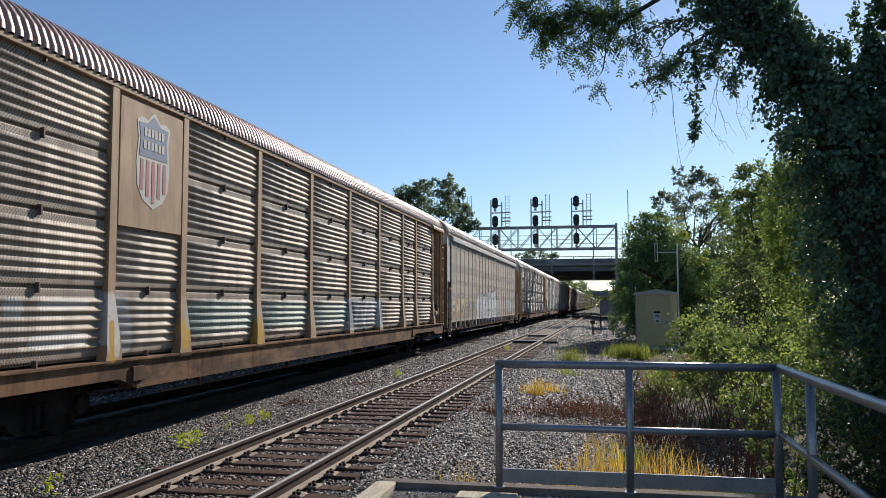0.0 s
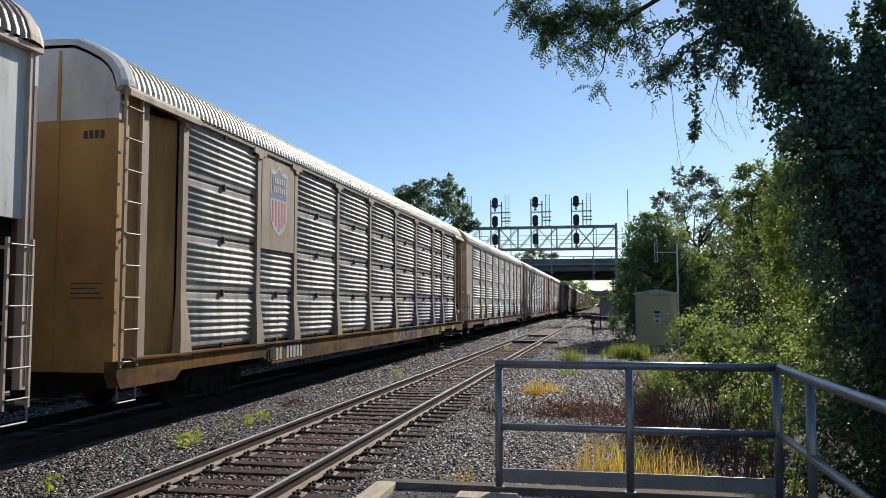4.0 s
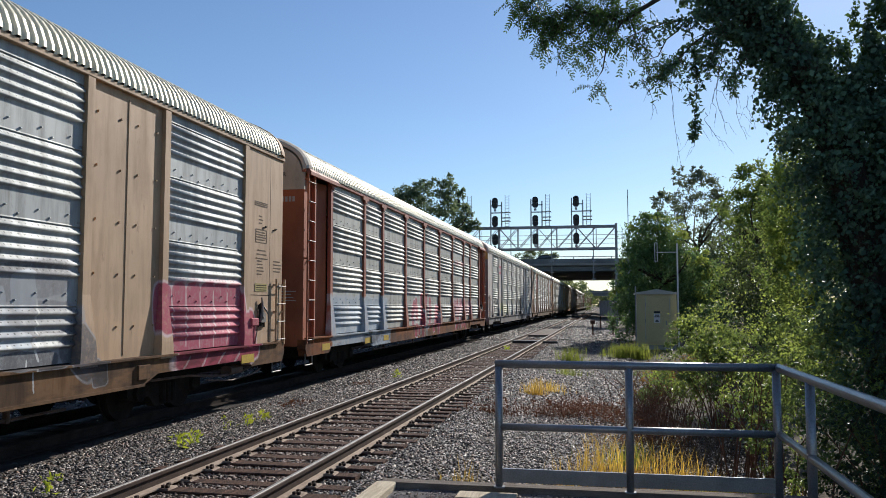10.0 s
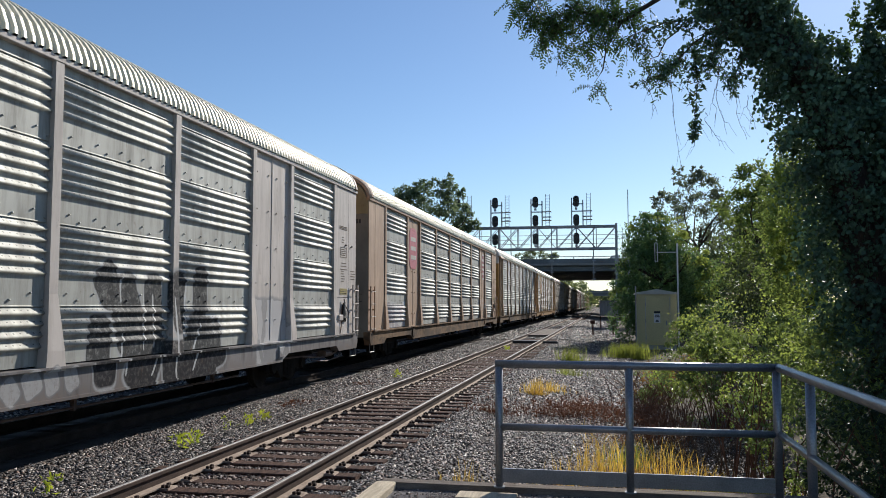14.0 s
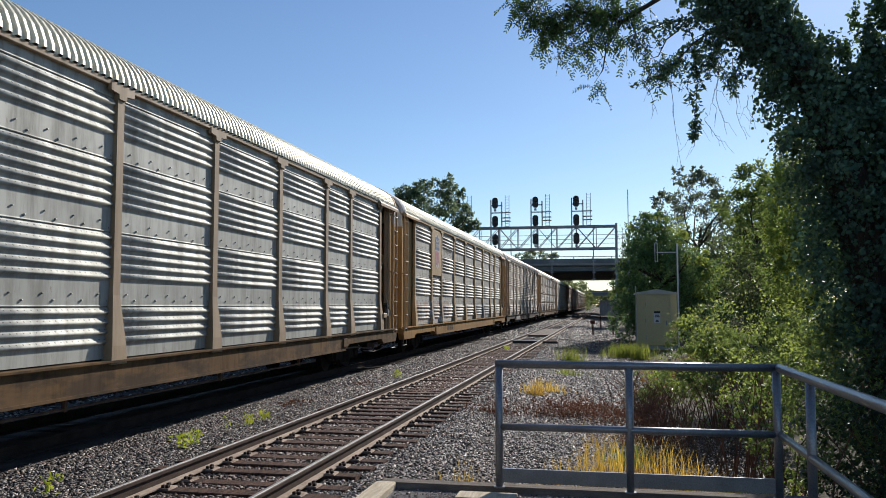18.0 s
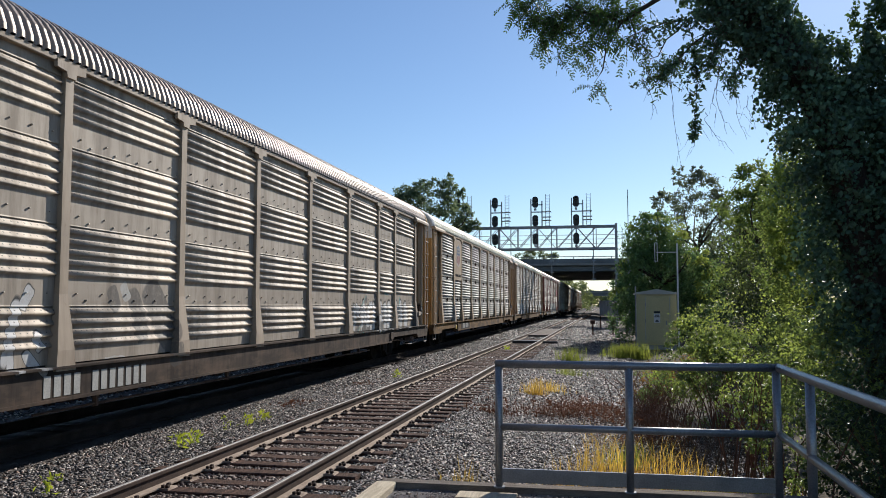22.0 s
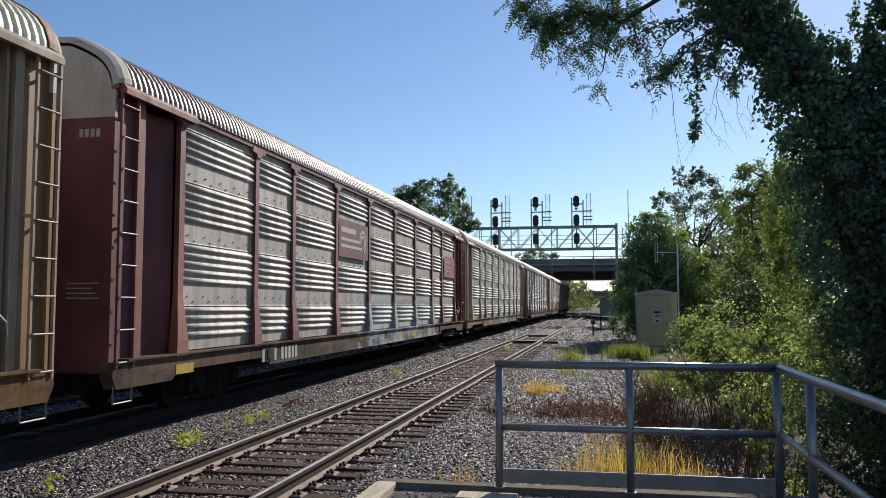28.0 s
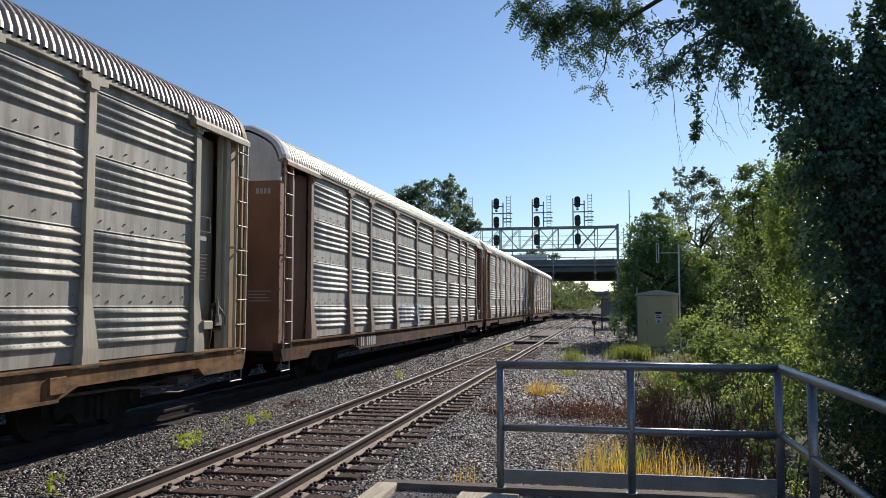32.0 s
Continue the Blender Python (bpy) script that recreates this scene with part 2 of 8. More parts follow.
def thing(name, label, category, group="", at=(0, 0, 0), kind="", turn=0.0):
    """The Empty at the base of a thing made of parts."""
    ob = new(name)
    ob.empty_display_size = 0.2
    ob.location = at
    ob.rotation_euler = (0, 0, turn)
    return tagged(ob, label, category, group, kind)


def solid(name, shape, material, label, category, group="", kind="", smooth=False):
    """A thing that is one mesh."""
    return tagged(new(name, outward(shape.mesh(name, material, smooth))), label, category, group, kind)


def raw_mesh(name, verts, faces, material, smooth=False):
    """A large mesh from arrays: verts n x 3, faces m x k."""
    verts, faces = np.asarray(verts, np.float32), np.asarray(faces, np.int32)
    me = bpy.data.meshes.new(name)
    me.vertices.add(len(verts))
    me.vertices.foreach_set("co", verts.ravel())
    me.loops.add(faces.size)
    me.loops.foreach_set("vertex_index", faces.ravel())
    me.polygons.add(len(faces))
    me.polygons.foreach_set("loop_start", np.arange(0, faces.size, faces.shape[1], dtype=np.int32))
    me.update(calc_edges=True)
    me.materials.append(material)
    if smooth:
        me.polygons.foreach_set("use_smooth", np.ones(len(faces), bool))
    return me


def leaves(points, size, rng, droop=0.3, slim=0.55, spread=0.35):
    """Folded leaf blades at the points: arrays of vertices and faces."""
    n = len(points)
    d = rng.normal(size=(n, 3))
    d[:, 2] -= droop
    d /= np.linalg.norm(d, axis=1)[:, None]
    s = rng.normal(size=(n, 3))
    s -= d * (s * d).sum(1)[:, None]
    s /= np.linalg.norm(s, axis=1)[:, None]
    up = np.cross(d, s)
    k = (size * (1 + spread * rng.normal(size=n)).clip(0.45, 1.8))[:, None]
    v = np.stack([points, points + d * k * 0.45 + s * k * slim * 0.5 + up * k * 0.1,
                  points + d * k, points + d * k * 0.45 - s * k * slim * 0.5 + up * k * 0.1], 1).reshape(-1, 3)
    i = np.arange(n)[:, None] * 4
    f = np.concatenate([i + np.array([[0, 1, 2]]), i + np.array([[0, 2, 3]])], 0)
    return v, f


def clump_points(clumps, rng, shell=0.55):
    """Points scattered in ellipsoids (x, y, z, rx, ry, rz, n), denser towards their skins, in uneven tufts."""
    out = []
    for x, y, z, rx, ry, rz, n in clumps:
        tufts = rng.normal(size=(max(6, n // 45), 3))
        tufts /= np.linalg.norm(tufts, axis=1)[:, None]
        tufts *= (shell + (1 - shell) * rng.random(len(tufts)) ** 0.6)[:, None] * (0.8 + 0.35 * rng.random(len(tufts)))[:, None]
        p = tufts[rng.integers(0, len(tufts), n)] + rng.normal(size=(n, 3)) * 0.13
        out.append(p * (rx, ry, rz) + (x, y, z))
    return np.concatenate(out)


def crown(name, clumps, size, material, parent, rng, label="", **kw):
    v, f = leaves(clump_points(clumps, rng), size, rng, **kw)
    ob = new(name, raw_mesh(name, v, f, material))
    ob.parent = parent
    if label:
        tagged(ob, label)
    return ob


def writing(text, size, material, name, parent, m, extrude=0.003, align="CENTER"):
    """Raised letters of the built-in font as one mesh part; m: pose of the text, which reads along its x."""
    cu = bpy.data.curves.new(name, "FONT")
    cu.body, cu.size, cu.extrude, cu.align_x, cu.align_y = text, size, extrude, align, "CENTER"
    cu.resolution_u = 2
    ob = bpy.data.objects.new(name, cu)
    scene.collection.objects.link(ob)
    me = bpy.data.meshes.new_from_object(ob.evaluated_get(bpy.context.evaluated_depsgraph_get()))
    bpy.data.objects.remove(ob)
    me.materials.clear()
    me.materials.append(material)
    w = new(name, me)
    w.parent, w.matrix_basis = parent, m
    return w

# ---- ground, tracks, platform ----
RAIL_TOP = 0.17
TRACK_X = (-4.06, -8.33, -12.5)      # near track, the train's track, the one behind it


def ground_z(x, y):
    """Height of the ground sheet: level formation under the tracks, falling away to the side."""
    knots = [(-60, 0.2), (-18, -0.25), (-15.3, -0.10), (-2.4, -0.06), (-1.0, -0.22), (2.5, -0.22), (9, 0.15), (40, 0.6)]
    if x <= knots[0][0]:
        return knots[0][1]
    for (a, za), (b, zb) in zip(knots, knots[1:]):
        if x <= b:
            return za + (zb - za) * (x - a) / (b - a)
    return knots[-1][1]


def sheet(name, xs, ys, material, lift, rough=0.0, seed=1):
    rng = np.random.default_rng(seed)
    v = [(x, y, ground_z(x, y) + lift + (rng.normal() * rough if rough else 0)) for y in ys for x in xs]
    n = len(xs)
    f = [(j * n + i, j * n + i + 1, (j + 1) * n + i + 1, (j + 1) * n + i) for j in range(len(ys) - 1) for i in range(n - 1)]
    return new(name, raw_mesh(name, v, f, material))


ground = sheet("ground", [-2500, -400, -60, -30, -18, -15.3, -9, -2.4, -1.0, 1, 2.5, 5, 9, 20, 40, 400, 2500],
               [-1500, -200, -40, -10, 0, 10, 20, 40, 80, 150, 300, 600, 1200, 3500], M_EARTH, -0.03)
tagged(ground, "brown earth and dry litter beside the railway", "ground", kind="structure")
bed = sheet("ballast_bed", list(np.linspace(-15.2, 1.2, 60)), list(np.linspace(-12, 60, 150)) + [70, 90, 120, 160, 220, 300, 400],
            M_BALLAST, 0.0, 0.012, 3)
tagged(bed, "grey crushed-stone ballast under and beside the tracks", "ballast", kind="structure")


# extra dark sheet that paints the train's shade onto the ballast
grime = sheet("ballast_grime", list(np.linspace(-10.4, -7.1, 14)), list(np.linspace(-12, 60, 100)) + [90, 140, 240, 400], M_BALLAST_SHADED, 0.022, 0.01, 4)
tagged(grime, "dark strip of ballast painted as the shade under the train", "ballast", kind="structure")


def rail_profile(cx):
    p = [(-0.07, 0), (0.07, 0), (0.07, 0.012), (0.012, 0.03), (0.012, 0.125), (0.036, 0.135), (0.036, 0.165), (0.028, 0.17),
         (-0.028, 0.17), (-0.036, 0.165), (-0.036, 0.135), (-0.012, 0.125), (-0.012, 0.03), (-0.07, 0.012)]
    return [(cx + x, z) for x, z in p]


def railway(name, cx, label, side=None, head=None):
    t = thing(name, label, "railway track", at=(cx, 0, 0), kind="structure")
    for s in (-1, 1):
        r = part("rail", Shape().prism(rail_profile(s * 0.753), -14, 420), side or M_RAIL, t, "rusty brown steel rail")
        part("rail_foot", Shape().prism([(s * 0.753 - 0.072, 0.002), (s * 0.753 + 0.072, 0.002), (s * 0.753 + 0.072, 0.016), (s * 0.753 + 0.013, 0.036), (s * 0.753 - 0.013, 0.036), (s * 0.753 - 0.072, 0.016)], -14, 420), side or M_RAILFOOT, r, "dusty tan foot of the rail")
        part("rail_head", Shape().prism([(s * 0.753 - 0.022, 0.1702), (s * 0.753 + 0.022, 0.1702), (s * 0.753 + 0.019, 0.173), (s * 0.753 - 0.019, 0.173)], -14, 420),
             head or M_RAILTOP, r, "polished running surface of the rail")
    return t


track_1 = railway("track_1", TRACK_X[0], "empty near track with bright worn rails on wooden ties")
# rails of this track take darkened colours that stand for the train's shade
track_2 = railway("track_2", TRACK_X[1], "track that carries the passing freight train", M_RAIL_DARK, M_RAIL)
track_3 = railway("track_3", TRACK_X[2], "track behind the train with rusty rails")

tie_mesh = outward(Shape().prism([(-0.115, -0.17), (0.115, -0.17), (0.115, -0.012), (0.10, 0.0), (-0.10, 0.0), (-0.115, -0.012)], -1.28, 1.28, "x").mesh("tie", M_TIE))
tie_dark = outward(Shape().prism([(-0.115, -0.17), (0.115, -0.17), (0.115, -0.012), (0.10, 0.0), (-0.10, 0.0), (-0.115, -0.012)], -1.28, 1.28, "x").mesh("tie", M_TIE_DARK))
plate_shape = Shape().prism([(-0.19, 0.0), (0.19, 0.0), (0.18, 0.016), (0.08, 0.02), (-0.08, 0.02), (-0.18, 0.016)], -0.095, 0.095)
plate_mesh = outward(plate_shape.mesh("tie_plate", M_PLATE))
spike_shape = Shape()
for sx in (-0.10, 0.10, -0.15, 0.15):
    for sy in (-0.05, 0.055):
        if abs(sx) > 0.12 and sy > 0:
            continue
        spike_shape.box(sx - 0.018, sx + 0.018, sy - 0.018, sy + 0.018, 0.018, 0.05, 0.006)
spike_mesh = outward(spike_shape.mesh("spikes", M_SPIKE))
rt = np.random.default_rng(7)
far_ties = {0: Shape(), 1: Shape(), 2: Shape()}
for i in itertools.chain(range(330), range(-28, 0)):
    y = 3.0 + i * 0.52
    for k, tr in enumerate((track_1, track_2, track_3)):
        dy, dx, rz = rt.normal() * 0.035, rt.normal() * 0.05, rt.normal() * 0.012
        if (k == 0 and i < 110) or (k == 1 and i < 40):
            t = part("tie", tie_dark if k == 1 else tie_mesh, None, tr, at=(dx, y + dy, min(0.004, rt.normal() * 0.008 - 0.004) - 0.06 * (k == 1)), turn=rz)
            if k == 0 and i < 70:
                for s in (-1, 1):
                    p = part("tie_plate", plate_mesh, None, t, at=(s * 0.753 - dx, 0, 0))
                    q = new("spikes", spike_mesh)
                    q.parent = t
                    q.location = (s * 0.753 - dx, 0, 0)
        elif k != 2 or i % 1 == 0:
            far_ties[k].box(-1.28 + dx, 1.28 + dx, y + dy - 0.115, y + dy + 0.115, -0.17, -0.004)
for k, tr in enumerate((track_1, track_2, track_3)):
    tagged(part("far_ties", far_ties[k], M_TIE_DARK if k == 1 else M_TIE, tr, "row of dark wooden ties far along the track"), kind="stuff")

# crossing tracks of a crossover far along the line
for a, b in (((-4.06, 120), (-8.33, 165)), ((-8.33, 128), (-12.5, 172))):
    xo = thing("crossover_track", "crossover rails that join two tracks far off", "railway track", kind="structure")
    for s in (-0.753, 0.753):
        sh = Shape()
        sh.loft([[(x + s - 0.035, y, 0.02), (x + s - 0.035, y, 0.174), (x + s + 0.035, y, 0.174), (x + s + 0.035, y, 0.02)] for x, y in (a, b)], True, True)
        part("rail", sh, M_RAILTOP, xo)


def stones(name, n, xr, yr, size, seed, lift=0.0, avoid=True, parent=None, power=1.0, zfun=None, skip=None, material=None):
    """Loose angular stones, each a squashed eight-sided lump."""
    rng = np.random.default_rng(seed)
    x = xr[0] + (xr[1] - xr[0]) * rng.random(n)
    y = yr[0] + (yr[1] - yr[0]) * rng.random(n) ** power
    if skip:
        keep = (x < skip[0]) | (x > skip[1])
        x, y = x[keep], y[keep]
    z = np.array([(zfun or ground_z)(a, b) for a, b in zip(x, y)]) + lift
    if avoid:
        for c in TRACK_X:
            d = np.abs(x - c)
            keep = ~((np.abs(d - 0.753) < 0.085))
            x, y, z = x[keep], y[keep], z[keep]
            d = np.abs(x - c)
            ph = ((y - 3.0 + 0.26) / 0.52) % 1.0
            on = (d < 1.27) & (np.abs(ph - 0.5) < 0.19)
            sel = ~(on & (rng.random(len(x)) < 0.88)) if c != TRACK_X[1] else np.ones(len(x), bool)
            x, y, z = x[sel], y[sel], z[sel]
            z = np.where(np.abs(x - c) < 1.25, z + 0.004, z)
    n = len(x)
    base = np.array([(1, 0, 0), (-1, 0, 0), (0, 1, 0), (0, -1, 0), (0, 0, 1), (0, 0, -1)], float)
    v = base[None] * (0.5 + 0.6 * rng.random((n, 6, 1))) + rng.normal(size=(n, 6, 3)) * 0.26
    q = rng.normal(size=(n, 3, 3))
    q, _ = np.linalg.qr(q)
    v = np.einsum("nij,nkj->nki", q, v * np.array((1.15, 0.9, 0.7)))
    k = size * (0.6 + 0.8 * rng.random(n)) * 0.5
    v = v * k[:, None, None] * np.array((1.1, 1.1, 0.62)) + np.stack([x, y, z + k * 0.25], 1)[:, None]
    f = np.array([(0, 2, 4), (2, 1, 4), (1, 3, 4), (3, 0, 4), (2, 0, 5), (1, 2, 5), (3, 1, 5), (0, 3, 5)])
    f = (np.arange(n)[:, None, None] * 6 + f[None]).reshape(-1, 3)
    ob = new(name, raw_mesh(name, v.reshape(-1, 3), f, material or M_STONE))
    return tagged(ob, "loose angular grey ballast stones", "ballast", kind="stuff")


stones("ballast_stones", 150000, (-7.25, 0.6), (5.5, 18), 0.053, 11, 0.014, skip=(-4.85, -3.27))
stones("ballast_stones", 105000, (-7.25, 1.0), (18, 48), 0.078, 12, 0.012, power=1.3, skip=(-4.85, -3.27))
stones("ballast_stones", 34000, (-4.85, -3.27), (5.5, 18), 0.056, 16, 0.022, material=M_RUSTSTONE)
stones("ballast_stones", 24000, (-4.85, -3.27), (18, 48), 0.078, 17, 0.02, power=1.3, material=M_RUSTSTONE)
stones("ballast_stones", 36000, (-7.25, 1.0), (47, 105), 0.16, 14, 0.02, power=1.2)
stones("ballast_stones", 9000, (-15, -9.6), (8, 45), 0.09, 13, 0.01, power=1.4)

# raised gravel platform with timber edges, on which the camera stands
platform = thing("platform", "raised gravel platform held by weathered timber edges", "platform", kind="structure")
part("fill", Shape().box(-1.83, 1.5, -6, 7.08, -0.5, 0.37), M_GRAVEL, platform, "compacted fine grey gravel")
part("front_board", Shape().box(-1.99, 1.62, 7.085, 7.23, -0.5, 0.425, 0.01), M_TIMBER, platform, "dark weathered timber edge board")
part("side_board", Shape().box(-2.02, -1.835, 3.2, 7.08, -0.5, 0.43, 0.012), M_PLANK, platform, "pale splintered plank")
part("side_board", Shape().box(-2.03, -1.84, -6, 3.15, -0.5, 0.43, 0.012), M_PLANK, platform, "pale splintered plank")
part("loose_board", Shape().box(-1.25, -0.75, 6.75, 6.98, 0.372, 0.40, 0.006), M_PLANK, platform, "short worn board in the gravel")
stones("platform_gravel", 5000, (-1.8, 1.3), (5.6, 7.05), 0.022, 15, 0.0, False, zfun=lambda a, b: 0.372)

# timber panel between the rails and dark cross timber with a box
panel = thing("crossing_panel", "grey timber crossing panel between the rails", "crossing panel", at=(TRACK_X[0], 56, 0), kind="structure")
for i in range(4):
    part("board", Shape().box(-0.62 + i * 0.31, -0.33 + i * 0.31, -6, 6, 0.0, 0.14, 0.01), M_TIMBER, panel)
det = thing("track_detector", "dark cross timber between the rails with a black box", "track equipment", at=(TRACK_X[0], 42.6, 0))
part("timber", Shape().box(-0.68, 0.68, -0.5, 0.5, -0.05, 0.13, 0.02), M_BLACK, det)
part("timber", Shape().box(-0.66, 0.66, 0.9, 1.12, -0.05, 0.06, 0.02), M_BLACK, det)
part("conduit_cover", Shape().box(0.84, 1.62, -0.28, 0.16, -0.06, 0.10, 0.03), M_BLACK, det, "low black steel cover")

# ---- railing on the platform's front ----


def railing(a, b, posts, label, toe=True):
    """A pipe railing from a to b with posts at the given shares of its length."""
    a, b = Vector(a), Vector(b)
    d = (b - a)
    r = thing("railing", label, "railing", "platform railings", at=tuple(a))
    base, top = 0.425, 1.475
    ln = d.length
    u = d.normalized()
    for s in posts:
        p = u * (s * ln)
        post = part("post", Shape().tube([(p.x, p.y, base), (p.x, p.y, top - 0.02)], 0.033, 12), M_GALV, r, smooth=True)
        part("base_flange", Shape().disc((p.x, p.y, base + 0.006), 0.05, 0.010, "z", 14), M_STEEL_GREY, post)
    part("top_rail", Shape().tube([-u * 0.03 + Vector((0, 0, top)), d + u * 0.03 + Vector((0, 0, top))], 0.034, 14), M_GALV, r, smooth=True)
    part("mid_rail", Shape().tube([Vector((0, 0, 0.94)), d + Vector((0, 0, 0.94))], 0.030, 14), M_GALV, r, smooth=True)
    if toe:
        n = Vector((-u.y, u.x, 0)) * 0.012
        q = [Vector((0, 0, 0.472)), d + Vector((0, 0, 0.472))]
        sh = Shape()
        sh.loft([[p - n, p + n, p + n + Vector((0, 0, 0.115)), p - n + Vector((0, 0, 0.115))] for p in q], True, True)
        part("toe_board", sh, M_GALV, r, "flat galvanised kick plate")
    return r


railing((-0.915, 7.06, 0), (1.35, 7.06, 0), (0, 0.485, 1.0), "galvanised pipe railing with kick plate along the platform's front")
railing((1.37, 7.06, 0), (1.37, -1.5, 0), (0.12, 0.42, 0.72, 0.98), "galvanised pipe railing along the platform's side", False)

# ---- the train: enclosed car carriers ----
HALF = 14.20                      # half length of a car body
SILL_TOP, SILL_LOW, EAVE = 1.04, 0.62, 4.94
BAYS = [2.94, 1.985, 2.965, 2.965, 2.965, 2.965, 2.965, 1.985, 2.94]
POSTS_Y = [-12.3375]
for w in BAYS:
    POSTS_Y.append(POSTS_Y[-1] + w)


def car_paint(name, car, light, dark, metal=0.0, rough=0.55, marks=(), dots=(), rust=(0.16, 0.085, 0.045), grime=0.5, gloss=0.5, ridged=False, soot=False, spray=None):
    """Weathered sheet metal in the car's own space: streaks, road dirt, sprayed marks (y0, y1, z0, z1, fill, line) and rows of punched holes."""
    m, n, l, b = tree_of(name)
    tc = n.new("ShaderNodeTexCoord")
    tc.object = car
    v = tc.outputs["Object"]
    sep = n.new("ShaderNodeSeparateXYZ")
    l.new(v, sep.inputs[0])
    y, z = sep.outputs[1], sep.outputs[2]
    big = noise_tex(n, l, scaled(n, l, v, (1, 0.5, 0.9)), 0.9, 3)
    streak = noise_tex(n, l, scaled(n, l, v, (1, 3.2, 0.5)), 1.3, 6, 0.7)
    fine = noise_tex(n, l, v, 30, 4, 0.7)
    col = ramp(n, l, big, [(0.3, dark), (0.7, light)])
    col = mix(n, l, grime, col, ramp(n, l, streak, [(0.34, (0.42, 0.395, 0.365)), (0.56, (1, 1, 1))]), "MULTIPLY")
    low = ramp(n, l, math_node(n, l, "MULTIPLY_ADD", streak, 0.9, math_node(n, l, "MULTIPLY", z, -0.55)), [(-0.0, (0, 0, 0)), (0.12, (0.6, 0.6, 0.6))])
    col = mix(n, l, math_node(n, l, "MULTIPLY", low, 0.62), col, (rust[0] * 0.8, rust[1] * 0.95, rust[2] * 1.1))
    cover = None
    if marks:
        warp = math_node(n, l, "MULTIPLY_ADD", noise_tex(n, l, v, 1.5, 4), 0.6, -0.3)
        vor = n.new("ShaderNodeTexVoronoi")
        vor.feature = "DISTANCE_TO_EDGE"
        vor.inputs["Scale"].default_value = 1.0
        wv = n.new("ShaderNodeVectorMath")
        wv.operation = "ADD"
        l.new(scaled(n, l, v, (0.0, 1.45, 0.75)), wv.inputs[0])
        wn_ = n.new("ShaderNodeTexNoise")
        wn_.inputs["Scale"].default_value = 2.2
        l.new(v, wn_.inputs["Vector"])
        l.new(scaled(n, l, wn_.outputs["Color"], (0.5, 0.5, 0.5)), wv.inputs[1])
        l.new(wv.outputs[0], vor.inputs["Vector"])
        line = ramp(n, l, vor.outputs["Distance"], [(0.05, (1, 1, 1)), (0.075, (0, 0, 0))])
        for y0, y1, z0, z1, fill, edge in marks:
            a = math_node(n, l, "ABSOLUTE", math_node(n, l, "MULTIPLY", math_node(n, l, "SUBTRACT", y, (y0 + y1) / 2), 2 / (y1 - y0)))
            c = math_node(n, l, "ABSOLUTE", math_node(n, l, "MULTIPLY", math_node(n, l, "SUBTRACT", z, (z0 + z1) / 2), 2 / (z1 - z0)))
            d = math_node(n, l, "ADD", math_node(n, l, "MAXIMUM", math_node(n, l, "POWER", a, 2.0), c), warp)
            inside = math_node(n, l, "MULTIPLY", math_node(n, l, "SUBTRACT", 1.0, d), 12.0, clamp=True)
            worn = ramp(n, l, fine, [(0.3, (0.6, 0.6, 0.6)), (0.52, (0.94, 0.94, 0.94))])
            rim = math_node(n, l, "GREATER_THAN", d, 0.86)
            fac = math_node(n, l, "MULTIPLY", inside, worn)
            col = mix(n, l, fac, col, mix(n, l, math_node(n, l, "MAXIMUM", line, rim), fill, edge))
            cover = fac if cover is None else math_node(n, l, "MAXIMUM", cover, fac)
    if spray:
        gn = n.new("ShaderNodeGroup")
        gn.node_tree = spray
        col = mix(n, l, gn.outputs["Cover"], col, gn.outputs["Color"])
        cover = gn.outputs["Cover"] if cover is None else math_node(n, l, "MAXIMUM", cover, gn.outputs["Cover"])
    if soot:
        col = mix(n, l, ramp(n, l, noise_tex(n, l, scaled(n, l, v, (1, 0.8, 2.5)), 1.1, 5, 0.65), [(0.45, (0, 0, 0)), (0.58, (0.6, 0.6, 0.6))]), col, (0.035, 0.03, 0.027))
    spots = ramp(n, l, noise_tex(n, l, scaled(n, l, v, (1, 1.6, 0.8)), 4.0, 8, 0.75), [(0.60, (0, 0, 0)), (0.70, (1, 1, 1))])
    col = mix(n, l, math_node(n, l, "MULTIPLY", spots, 0.5), col, rust)
    for z0, z1, pitch, *bay in dots:
        dot = math_node(n, l, "MULTIPLY", math_node(n, l, "SINE", math_node(n, l, "MULTIPLY", y, 2 * math.pi / pitch)), math_node(n, l, "SINE", math_node(n, l, "MULTIPLY", z, 2 * math.pi / pitch)))
        dot = math_node(n, l, "GREATER_THAN", dot, 0.28 if z1 - z0 < 1 else 0.5)
        band = math_node(n, l, "MULTIPLY", math_node(n, l, "GREATER_THAN", z, z0), math_node(n, l, "LESS_THAN", z, z1))
        if bay:
            inside = math_node(n, l, "FRACT", math_node(n, l, "MULTIPLY", math_node(n, l, "SUBTRACT", y, bay[0]), 1 / bay[1]))
            band = math_node(n, l, "MULTIPLY", band, math_node(n, l, "LESS_THAN", math_node(n, l, "ABSOLUTE", math_node(n, l, "SUBTRACT", inside, 0.5)), 0.39))
        col = mix(n, l, math_node(n, l, "MULTIPLY", math_node(n, l, "MULTIPLY", dot, band), 0.9), col, (0.04, 0.036, 0.032))
    if ridged:
        for z0, count in BANDS:
            fz = math_node(n, l, "FRACT", math_node(n, l, "MULTIPLY", math_node(n, l, "SUBTRACT", z0, z), 1 / 0.138))
            fy = math_node(n, l, "FRACT", math_node(n, l, "MULTIPLY", y, 1 / 0.115))
